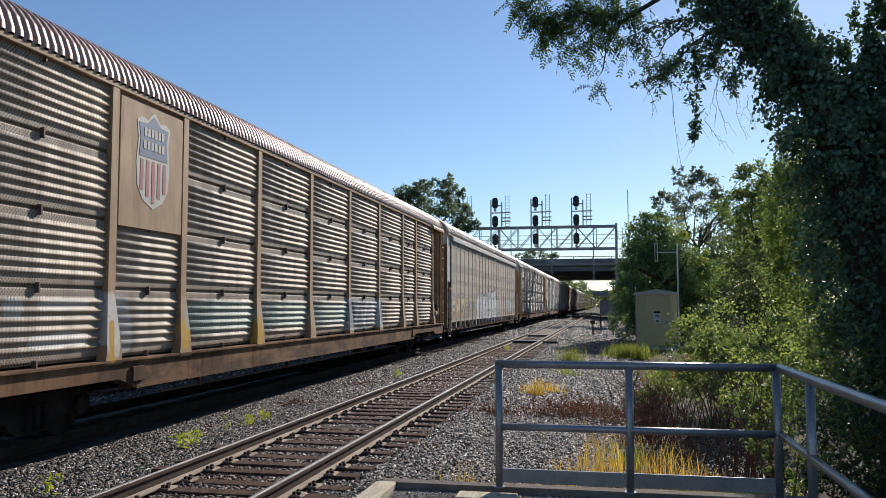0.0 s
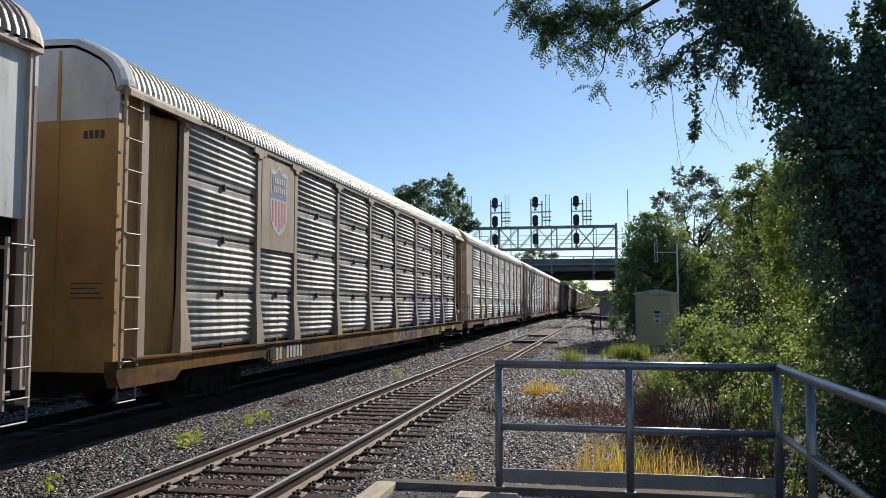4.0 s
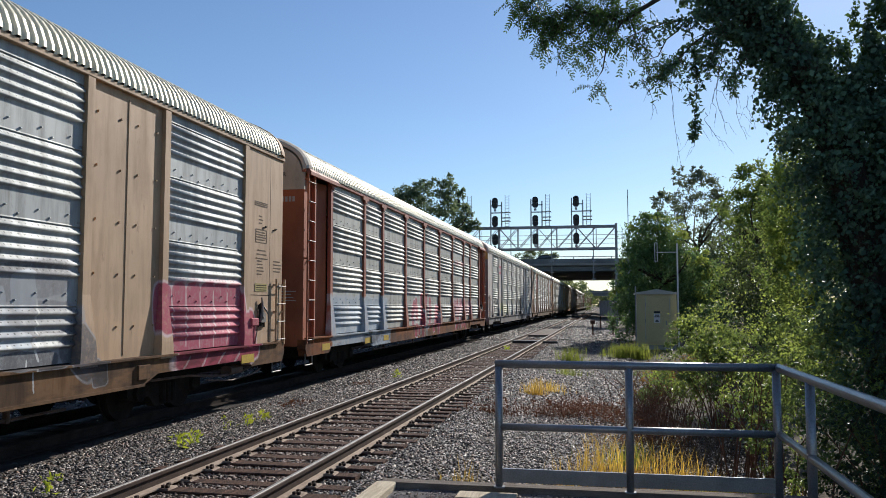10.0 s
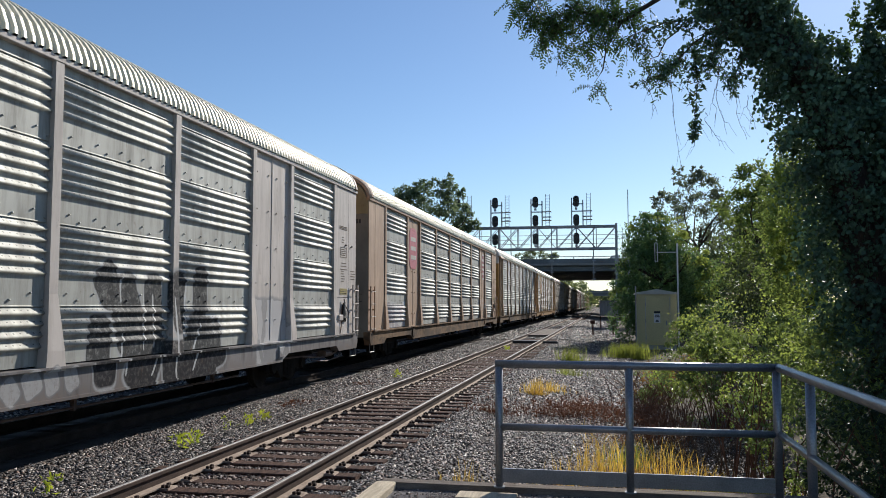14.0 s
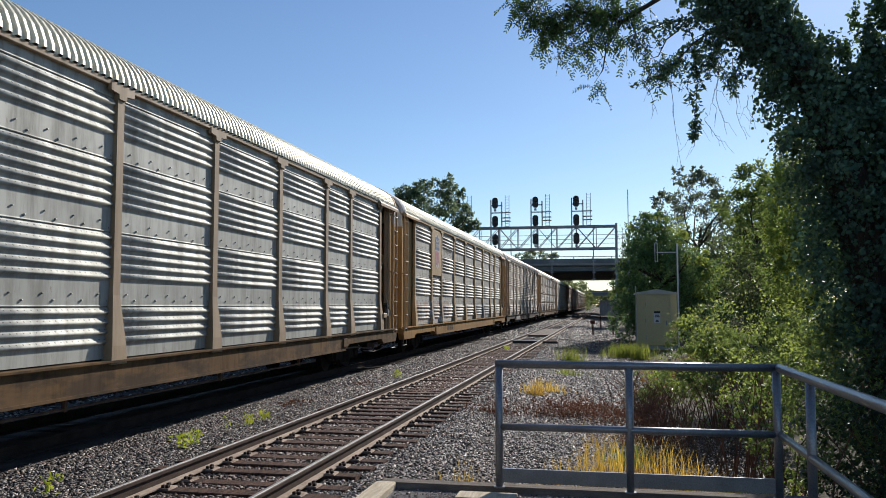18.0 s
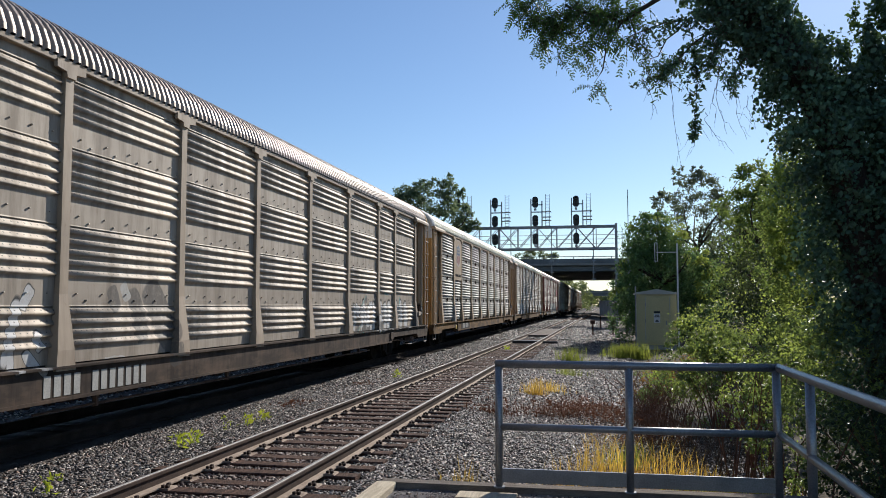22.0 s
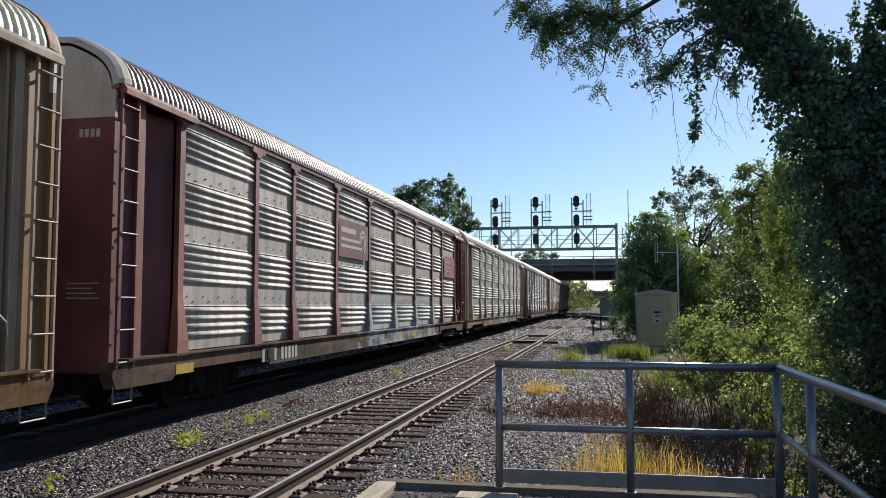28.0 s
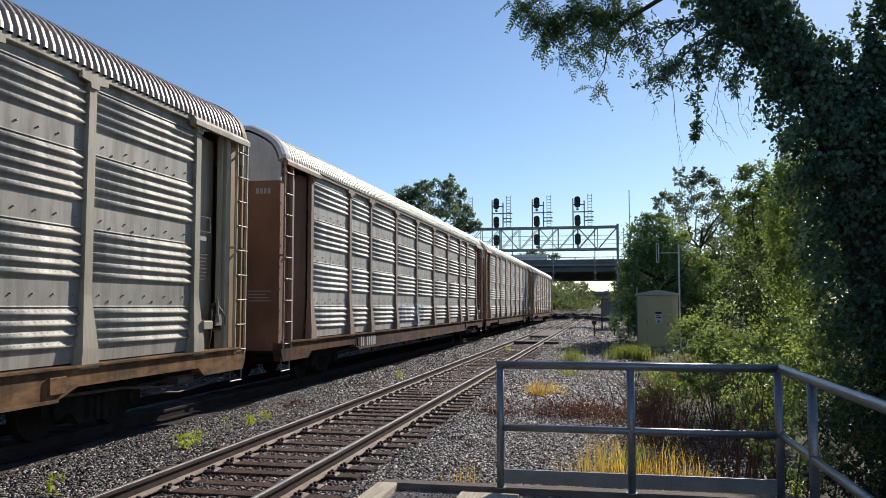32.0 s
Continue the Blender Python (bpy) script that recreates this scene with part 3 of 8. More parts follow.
            hole = math_node(n, l, "MULTIPLY", math_node(n, l, "LESS_THAN", math_node(n, l, "ABSOLUTE", math_node(n, l, "SUBTRACT", fz, 0.22)), 0.055),
                             math_node(n, l, "LESS_THAN", math_node(n, l, "ABSOLUTE", math_node(n, l, "SUBTRACT", fy, 0.5)), 0.11))
            band = math_node(n, l, "MULTIPLY", math_node(n, l, "GREATER_THAN", z, z0 - count * 0.138), math_node(n, l, "LESS_THAN", z, z0))
            col = mix(n, l, math_node(n, l, "MULTIPLY", math_node(n, l, "MULTIPLY", hole, band), 0.8), col, (0.04, 0.04, 0.038))
    l.new(col, b.inputs["Base Color"])
    b.inputs["Metallic"].default_value, b.inputs["Specular IOR Level"].default_value = metal, gloss
    if cover is not None:
        l.new(math_node(n, l, "MULTIPLY_ADD", cover, -metal, metal), b.inputs["Metallic"])
        l.new(math_node(n, l, "MULTIPLY_ADD", cover, -0.8 * gloss, gloss), b.inputs["Specular IOR Level"])
    l.new(ramp(n, l, streak, [(0.3, (min(1, rough + 0.2),) * 3), (0.7, (rough,) * 3)]), b.inputs["Roughness"])
    bump(n, l, b, fine, 0.12, 0.006)
    return m


SPRAYED = {}


def sprayed(k, fill, edge, spread, cover, strokes):
    """One layer of sprayed paint on car k: rounded strokes (y, z, half length, half width, degrees), with an outline where edge is given."""
    SPRAYED.setdefault(k, []).append((fill, edge, spread, cover, strokes))


def spray_group(k, car):
    """Node group that gives the colour and the cover of all sprayed layers of car k, in the car's own space."""
    g = bpy.data.node_groups.new("spray_%d" % k, "ShaderNodeTree")
    g.interface.new_socket("Color", in_out="OUTPUT", socket_type="NodeSocketColor")
    g.interface.new_socket("Cover", in_out="OUTPUT", socket_type="NodeSocketFloat")
    n, l = g.nodes, g.links
    tc = n.new("ShaderNodeTexCoord")
    tc.object = car
    wob = n.new("ShaderNodeTexNoise")
    wob.inputs["Scale"].default_value = 3.0
    l.new(tc.outputs["Object"], wob.inputs["Vector"])
    sh = n.new("ShaderNodeVectorMath")
    sh.operation = "MULTIPLY_ADD"
    l.new(wob.outputs["Color"], sh.inputs[0])
    sh.inputs[1].default_value = (0.0, 0.10, 0.10)
    l.new(tc.outputs["Object"], sh.inputs[2])
    back = n.new("ShaderNodeVectorMath")
    back.operation = "SUBTRACT"
    l.new(sh.outputs[0], back.inputs[0])
    back.inputs[1].default_value = (0.0, 0.05, 0.05)
    v = back.outputs[0]
    worn = ramp(n, l, noise_tex(n, l, tc.outputs["Object"], 14, 5, 0.7), [(0.32, (0.55,) * 3), (0.52, (1, 1, 1))])
    col = n.new("ShaderNodeRGB")
    col.outputs[0].default_value = (0.5, 0.5, 0.5, 1)
    col, cover = col.outputs[0], None
    for fill, edge, spread, amount, strokes in SPRAYED[k]:
        d = None
        for y, z, hl, hw, deg in strokes:
            m = n.new("ShaderNodeMapping")
            m.vector_type = "TEXTURE"
            m.inputs["Location"].default_value = (0, y, z)
            m.inputs["Rotation"].default_value = (radians(deg), 0, 0)
            m.inputs["Scale"].default_value = (1000, hl, hw)
            l.new(v, m.inputs["Vector"])
            q = n.new("ShaderNodeVectorMath")
            q.operation = "MULTIPLY"
            l.new(m.outputs[0], q.inputs[0]), l.new(m.outputs[0], q.inputs[1])
            r = n.new("ShaderNodeVectorMath")
            r.operation = "DOT_PRODUCT"
            l.new(q.outputs[0], r.inputs[0]), l.new(q.outputs[0], r.inputs[1])
            d = r.outputs["Value"] if d is None else math_node(n, l, "MINIMUM", d, r.outputs["Value"])
        inner = math_node(n, l, "MULTIPLY", math_node(n, l, "SUBTRACT", 1.15, d), 3.3, clamp=True)
        paint, outer = fill, inner
        if edge:
            outer = math_node(n, l, "MULTIPLY", math_node(n, l, "SUBTRACT", spread * 1.15, d), 3.3 / spread, clamp=True)
            paint = mix(n, l, inner, edge, fill)
        outer = math_node(n, l, "MULTIPLY", math_node(n, l, "MULTIPLY", outer, amount), worn)
        if cover is None:
            col = mix(n, l, 1.0, col, paint)
            cover = outer
        else:
            share = math_node(n, l, "DIVIDE", outer, math_node(n, l, "MAXIMUM", math_node(n, l, "MAXIMUM", cover, outer), 0.001))
            col = mix(n, l, share, col, paint)
            cover = math_node(n, l, "MAXIMUM", cover, outer)
    out = n.new("NodeGroupOutput")
    l.new(col, out.inputs[0]), l.new(cover, out.inputs[1])
    return g


RIDGES = ((0.16, 4), (0.34, 5), (0.34, 5), (0.36, 4))      # flat strip, then so many ridges
BANDS, top_z = [], EAVE - 0.03
for flat_, count_ in RIDGES:
    BANDS.append((top_z - flat_, count_))
    top_z -= flat_ + count_ * 0.138


def ridge(z, height, depth):
    """A louvre-like ridge below z: a rising face, a rounded crest, a short underside and a flat."""
    return [(depth * o, z - height * u) for o, u in ((0, 0), (0.07, 0.07), (0.38, 0.21), (0.74, 0.34), (0.96, 0.44), (1.0, 0.52), (0.84, 0.60), (0.30, 0.68), (0.0, 0.74), (0.0, 1.0))]


def banded_profile():
    """Four bands of ridges with flat strips between them: (outward, height)."""
    pts, z, p = [], EAVE - 0.03, 0.138
    for flat, ridges in RIDGES:
        pts.append((0.0, z))
        z -= flat
        pts += [(0.0, z + 0.04), (0.0, z + 0.028), (0.012, z + 0.022), (0.012, z + 0.014), (-0.02, z + 0.012), (-0.02, z + 0.004), (-0.002, z + 0.002)]
        for _ in range(ridges):
            pts += ridge(z, 0.137, 0.043)
            z -= p
    pts += [(0.0, z), (0.0, SILL_TOP + 0.02)]
    return pts


def rowed_profile():
    """Four stacked panels with ridges, parted by open slots."""
    pts, top = [], EAVE - 0.03
    h = (top - SILL_TOP - 0.02) / 4
    for r in range(4):
        z = top - r * h
        pts += [(-0.004, z - 0.004), (0.0, z - 0.010), (0.0, z - 0.022), (0.0, z - 0.088), (0.0, z - 0.097)]
        z -= 0.10
        for _ in range(6):
            pts += ridge(z, 0.121, 0.039)
            z -= 0.122
        bottom = top - (r + 1) * h
        pts += [(0.0, bottom + 0.072), (0.0, bottom + 0.056), (-0.004, bottom + 0.048), (-0.06, bottom + 0.044), (-0.06, bottom + 0.010), (-0.05, bottom + 0.006)]
    return pts


def flat_profile():
    return [(0.0, EAVE - 0.03), (0.0, SILL_TOP - 0.02)]


PROFILES = {"banded": banded_profile(), "rowed": rowed_profile(), "flat": flat_profile()}
PANELS, SHARED = {}, {}


def panel_mesh(kind, width):
    key = (kind, width)
    if key not in PANELS:
        pr, w = PROFILES[kind], width / 2 - (0.072 if kind == "flat" and width < 1.5 else 0.04)
        x0 = 1.46
        rings = [[(x0 + min(o, 0), s, z) for o, z in pr] if e else [(x0 + o, s, z) for o, z in pr]
                 for s, e in ((-w, True), (-w + 0.05, True), (-w + 0.062, False), (w - 0.062, False), (w - 0.05, True), (w, True))]
        sh = Shape().loft(rings)
        if kind == "banded":
            for zz in (4.02, 2.99, 1.96):
                for i in range(5):
                    yy = (i - 2) * width / 5.2
                    sh.box(x0 - 0.01, x0 + 0.020, yy - 0.010, yy + 0.010, zz - 0.010, zz + 0.010)
                    if width > 2:
                        sh.box(x0 - 0.01, x0 + 0.018, yy + 0.2, yy + 0.225, zz - 0.10, zz - 0.075)
        if kind == "flat" and width > 1.5:
            for zz in (4.5, 3.75, 3.0, 2.25, 1.5):
                for yy in (-width * 0.38, -width * 0.1, width * 0.12, width * 0.38):
                    sh.box(x0 - 0.01, x0 + 0.024, yy - 0.014, yy + 0.014, zz - 0.014, zz + 0.014)
            sh.box(x0 - 0.005, x0 + 0.012, -0.02, 0.02, SILL_TOP + 0.05, EAVE - 0.1)
        if kind == "flat" and width < 1.5:
            for zz in (4.45, 4.2, 3.42, 3.15, 2.62, 2.35, 1.85):
                for yy in (-0.42, 0.05, 0.5):
                    sh.box(x0 - 0.01, x0 + 0.013, yy - 0.009, yy + 0.009, zz - 0.009, zz + 0.009)
        me = sh.mesh("side_panel", smooth=kind != "flat")
        me.flip_normals() if me.polygons[0].normal.x < 0 else None
        me.materials.append(M_STEEL_GREY)
        PANELS[key] = me
    return PANELS[key]


def shared(name, build):
    if name not in SHARED:
        me = outward(build().mesh(name))
        me.materials.append(M_STEEL_GREY)
        SHARED[name] = me
    return SHARED[name]


ROOF_LINE = [(1.525, 4.985), (1.52, 5.06), (1.455, 5.24), (1.36, 5.37), (1.24, 5.47), (1.02, 5.595), (0.78, 5.70), (0.4, 5.72), (0.0, 5.725)]
ROOF_FULL = ROOF_LINE + [(-x, z) for x, z in ROOF_LINE[-2::-1]]


def roof_build():
    """Sheet roof with close cross ribs."""
    rings, pitch = [], 0.152
    n = int((2 * HALF - 0.56) / pitch)
    y0 = -n * pitch / 2
    c = Vector((0, 4.2))

    def ring(y, out):
        r = []
        for x, z in ROOF_FULL:
            d = (Vector((x, z)) - c).normalized() * out
            r.append((x + d.x, y, z + d.y))
        return r
    rings += [ring(-HALF + 0.02, -0.13), ring(-HALF + 0.02, -0.03), ring(y0 - 0.06, -0.03), ring(y0 - 0.04, 0.0)]
    for i in range(n):
        y = y0 + i * pitch
        rings += [ring(y + pitch * u, 0.042 * h) for u, h in ((0.0, 0.0), (0.28, 0.0), (0.37, 0.35), (0.45, 0.93), (0.52, 1.0), (0.78, 1.0), (0.85, 0.93), (0.94, 0.3))]
    rings += [ring(-y0 + 0.02, 0.0), ring(-y0 + 0.04, -0.03), ring(HALF - 0.02, -0.03), ring(HALF - 0.02, -0.13)]
    return Shape().loft(rings)


def roof_cap_build(e, long):
    """Smooth bent sheet that closes the ribbed roof at one end of the car."""
    c, rings = Vector((0, 4.2)), []
    for y, out in ((HALF - long, -0.02), (HALF - long, 0.060), (HALF - long + 0.03, 0.062), (HALF - 0.10, 0.046), (HALF, 0.006), (HALF + 0.012, -0.03), (HALF + 0.012, -0.09)):
        r = []
        for x, z in ROOF_FULL:
            d = (Vector((x, z)) - c).normalized() * out
            r.append((x + d.x, e * y, z + d.y))
        rings.append(r)
    return Shape().loft(rings if e > 0 else rings[::-1])


def post_build():
    s = Shape()
    rings = []
    for z, hw, out in ((SILL_TOP - 0.06, 0.19, 1.60), (SILL_TOP + 0.2, 0.165, 1.595), (1.95, 0.085, 1.53), (EAVE - 0.031, 0.08, 1.525)):
        rings.append([(1.44, -hw, z), (1.44, hw, z), (out, hw, z), (out, -hw, z)])
    s.loft(rings, True, True)
    return s


def post_head_build():
    """Short bracket that ties a post's top to the chord."""
    return Shape().prism([(-0.09, EAVE - 0.19), (0.09, EAVE - 0.19), (0.10, EAVE - 0.12), (0.29, EAVE - 0.10), (0.29, EAVE - 0.0), (-0.29, EAVE - 0.0), (-0.29, EAVE - 0.10), (-0.10, EAVE - 0.12)], 1.50, 1.555, "x")


def thin_post_build():
    s = Shape().box(1.44, 1.476, -0.05, 0.05, 0.80, EAVE - 0.04, 0.006)
    s.box(1.32, 1.475, -0.08, 0.08, 0.72, 1.02)
    for i in range(20):
        s.disc((1.475, 0.03, 1.2 + i * 0.18), 0.012, 0.012, "x", 6)
    return s


def sill_build():
    lo, hi = SILL_LOW, 0.76
    pr = [(-HALF, 0.80), (-HALF + 0.1, 0.62), (-12.6, 0.62), (-12.4, hi), (-9.2, hi), (-8.8, lo), (8.8, lo), (9.2, hi), (12.4, hi), (12.6, 0.62), (HALF - 0.1, 0.62), (HALF, 0.80), (HALF, SILL_TOP - 0.03), (-HALF, SILL_TOP - 0.03)]
    s = Shape().prism(pr, 1.36, 1.56, "x")
    s.box(1.36, 1.62, -HALF + 0.3, HALF - 0.3, SILL_TOP - 0.03, SILL_TOP)
    s.prism([(-8.8, lo - 0.02), (8.8, lo - 0.02), (8.8, lo + 0.02), (-8.8, lo + 0.02)], 1.34, 1.585, "x")
    return s


def ladder_build(top, low, rungs, y):
    s = Shape()
    for dy in (-0.21, 0.21):
        s.box(1.545, 1.585, y + dy - 0.018, y + dy + 0.018, low, top)
        for z in (low + 0.05, (low + top) / 2, top - 0.12):
            s.box(1.40, 1.55, y + dy - 0.015, y + dy + 0.015, z - 0.02, z + 0.02)
    return s


def rungs_on(ladder, top, low, rungs, y):
    """Bare worn rungs, one by one."""
    for i in range(rungs):
        z = low + 0.12 + i * (top - low - 0.2) / (rungs - 1)
        part("rung", shared("rung", lambda: Shape().tube([(1.575, -0.22, 0), (1.60, -0.19, 0), (1.60, 0.19, 0), (1.575, 0.22, 0)], 0.0125, 6)), M_RUNG, ladder, at=(0, y, z))


def truck_frame_build(side):
    s = Shape()
    pr = [(-1.15, 0.52), (-0.95, 0.62), (-0.5, 0.66), (0.5, 0.66), (0.95, 0.62), (1.15, 0.52), (1.15, 0.36), (0.95, 0.30), (0.55, 0.34), (0.35, 0.16), (-0.35, 0.16), (-0.55, 0.34), (-0.95, 0.30), (-1.15, 0.36)]
    s.prism(pr, side * 1.0 - 0.07, side * 1.0 + 0.07, "x")
    for dy in (-0.875, 0.875):
        s.disc((side * 1.09, dy, 0.42), 0.13, 0.1, "x", 14)
    for dy in (-0.16, 0.0, 0.16):
        s.tube([(side * 1.08, dy, 0.2), (side * 1.08, dy, 0.52)], 0.06, 8)
    return s


def wheelset_build():
    s = Shape()
    for sx in (-1, 1):
        s.disc((sx * 0.75, 0, 0.42), 0.42, 0.11, "x", 28)
        s.disc((sx * 0.69, 0, 0.42), 0.445, 0.03, "x", 28)
    s.tube([(-1.0, 0, 0.42), (1.0, 0, 0.42)], 0.08, 10)
    return s


def end_outline(z0, z1):
    if z1 < 4.9:
        return [(-1.48, z0), (1.48, z0), (1.48, z1), (-1.48, z1)]
    return [(-1.48, z0), (1.48, z0), (1.48, 5.12)] + [(x * 0.985, z - 0.012) for x, z in ROOF_FULL[2:-2]] + [(-1.48, 5.12)]


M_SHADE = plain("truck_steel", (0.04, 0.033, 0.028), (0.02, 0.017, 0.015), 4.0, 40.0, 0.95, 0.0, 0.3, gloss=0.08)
M_PIPE = plain("rusty_pipe", (0.20, 0.13, 0.10), (0.11, 0.07, 0.055), 5.0, 50.0, 0.7, 0.2, 0.2)
M_RUNG = plain("worn_rung", (0.44, 0.40, 0.34), (0.24, 0.20, 0.165), 5.0, 40.0, 0.6, 0.1, 0.1)
M_ROD = plain("bright_rod", (0.36, 0.33, 0.29), (0.20, 0.18, 0.16), 4.0, 40.0, 0.6, 0.2, 0.1)
M_PATCH = plain("black_patch", (0.05, 0.045, 0.042), (0.03, 0.027, 0.025), 5.0, 50.0, 0.8, 0, 0.1)
M_FAINT = plain("worn_stencil", (0.20, 0.15, 0.105), (0.13, 0.095, 0.07), 9.0, 60.0, 0.8, 0, 0.05)
M_OLDYELLOW = plain("dull_yellow", (0.42, 0.34, 0.08), (0.32, 0.25, 0.07), 4.0, 40.0, 0.7, 0, 0.1)
M_YELLOW = plain("safety_yellow", (0.62, 0.42, 0.03), (0.48, 0.31, 0.03), 4.0, 40.0, 0.6, 0, 0.1)
M_LETTER = plain("faded_white_print", (0.55, 0.53, 0.48), (0.42, 0.40, 0.36), 5.0, 60.0, 0.7, 0, 0.05)
M_LETTER_DARK = plain("dark_print", (0.07, 0.065, 0.06), (0.045, 0.04, 0.04), 5.0, 60.0, 0.7, 0, 0.05)
M_SHIELD_BLUE = plain("faded_blue_paint", (0.13, 0.17, 0.28), (0.10, 0.13, 0.21), 4.0, 50.0, 0.6, 0, 0.05)
M_SHIELD_RED = plain("faded_red_paint", (0.46, 0.14, 0.13), (0.38, 0.11, 0.11), 4.0, 50.0, 0.6, 0, 0.05)
M_SHIELD_PALE = plain("faded_cream_paint", (0.62, 0.57, 0.48), (0.52, 0.47, 0.40), 4.0, 50.0, 0.6, 0, 0.05)
M_SIGN_WORN = plain("worn_red_paint", (0.34, 0.10, 0.095), (0.20, 0.06, 0.055), 2.0, 30.0, 0.7, 0, 0.1)
M_SIGN_PINK = plain("faded_pink_paint", (0.62, 0.18, 0.20), (0.52, 0.15, 0.17), 4.0, 50.0, 0.6, 0, 0.05)


def on_side(y, z, x=1.478):
    """Pose of something flat on the car's right side, reading along the car as one looks at it."""
    return Matrix.Translation((x, y, z)) @ Euler((radians(90), 0, radians(90))).to_matrix().to_4x4()


def flat_outline(pts, thick=0.004):
    return Shape().prism(pts, 0, thick, "z")


def shield(car, y, z, h, faded, plate, ratio):
    """Striped shield emblem as plain painted shapes."""
    w = h * ratio
    out = [(0, -h / 2), (w * 0.3, -h * 0.42), (w * 0.46, -h * 0.28), (w / 2, -h * 0.05), (w * 0.45, h * 0.2), (w / 2, h * 0.38), (w * 0.36, h * 0.42), (w * 0.2, h * 0.40), (0, h / 2)]
    out = out + [(-a, b) for a, b in out[-2:0:-1]]
    base = part("emblem", flat_outline(out), M_SHIELD_PALE, plate, "faded striped shield emblem")
    base.matrix_basis = on_side(y, z, 1.526)
    top = [(a, b) for a, b in [(-w * 0.43, h * 0.02), (w * 0.43, h * 0.02), (w * 0.39, h * 0.2), (w * 0.44, h * 0.355), (w * 0.2, h * 0.365), (0, h * 0.455), (-w * 0.2, h * 0.365), (-w * 0.44, h * 0.355), (-w * 0.39, h * 0.2)]]
    t = part("field", flat_outline(top), M_SHIELD_BLUE, plate)
    t.matrix_basis = on_side(y, z, 1.5305)
    for dz, ww in ((0.27, 0.62), (0.14, 0.66)):
        for i in range(6):
            c = (i - 2.5) * w * ww / 6
            bar = part("bar", flat_outline([(c - w * 0.035, h * (dz - 0.04)), (c + w * 0.035, h * (dz - 0.04)), (c + w * 0.035, h * (dz + 0.045)), (c - w * 0.035, h * (dz + 0.045))]), M_SHIELD_PALE, plate)
            bar.matrix_basis = on_side(y, z, 1.535)
    for i in range(-2, 3):
        c = i * w * 0.17
        lo = -h * (0.44 - 0.06 * abs(i))
        st = part("stripe", flat_outline([(c - w * 0.045, lo), (c + w * 0.045, lo), (c + w * 0.045, -h * 0.01), (c - w * 0.045, -h * 0.01)]), M_SHIELD_RED if not faded else M_SIGN_PINK, plate)
        st.matrix_basis = on_side(y, z, 1.5305)


def bars(car, y, z, count, h, material, x, name="mark"):
    """Plain bars in place of a number that identifies the car."""
    key = "mark_%d" % int(h * 100)
    for i in range(count):
        if i == 4:
            continue
        ob = part(name, shared(key, lambda: flat_outline([(-h * 0.24, -h / 2), (h * 0.24, -h / 2), (h * 0.24, h / 2), (-h * 0.24, h / 2)])), material, car)
        ob.matrix_basis = on_side(y + (i - (count - 1) / 2) * h * 0.72, z, x)


CARS = []


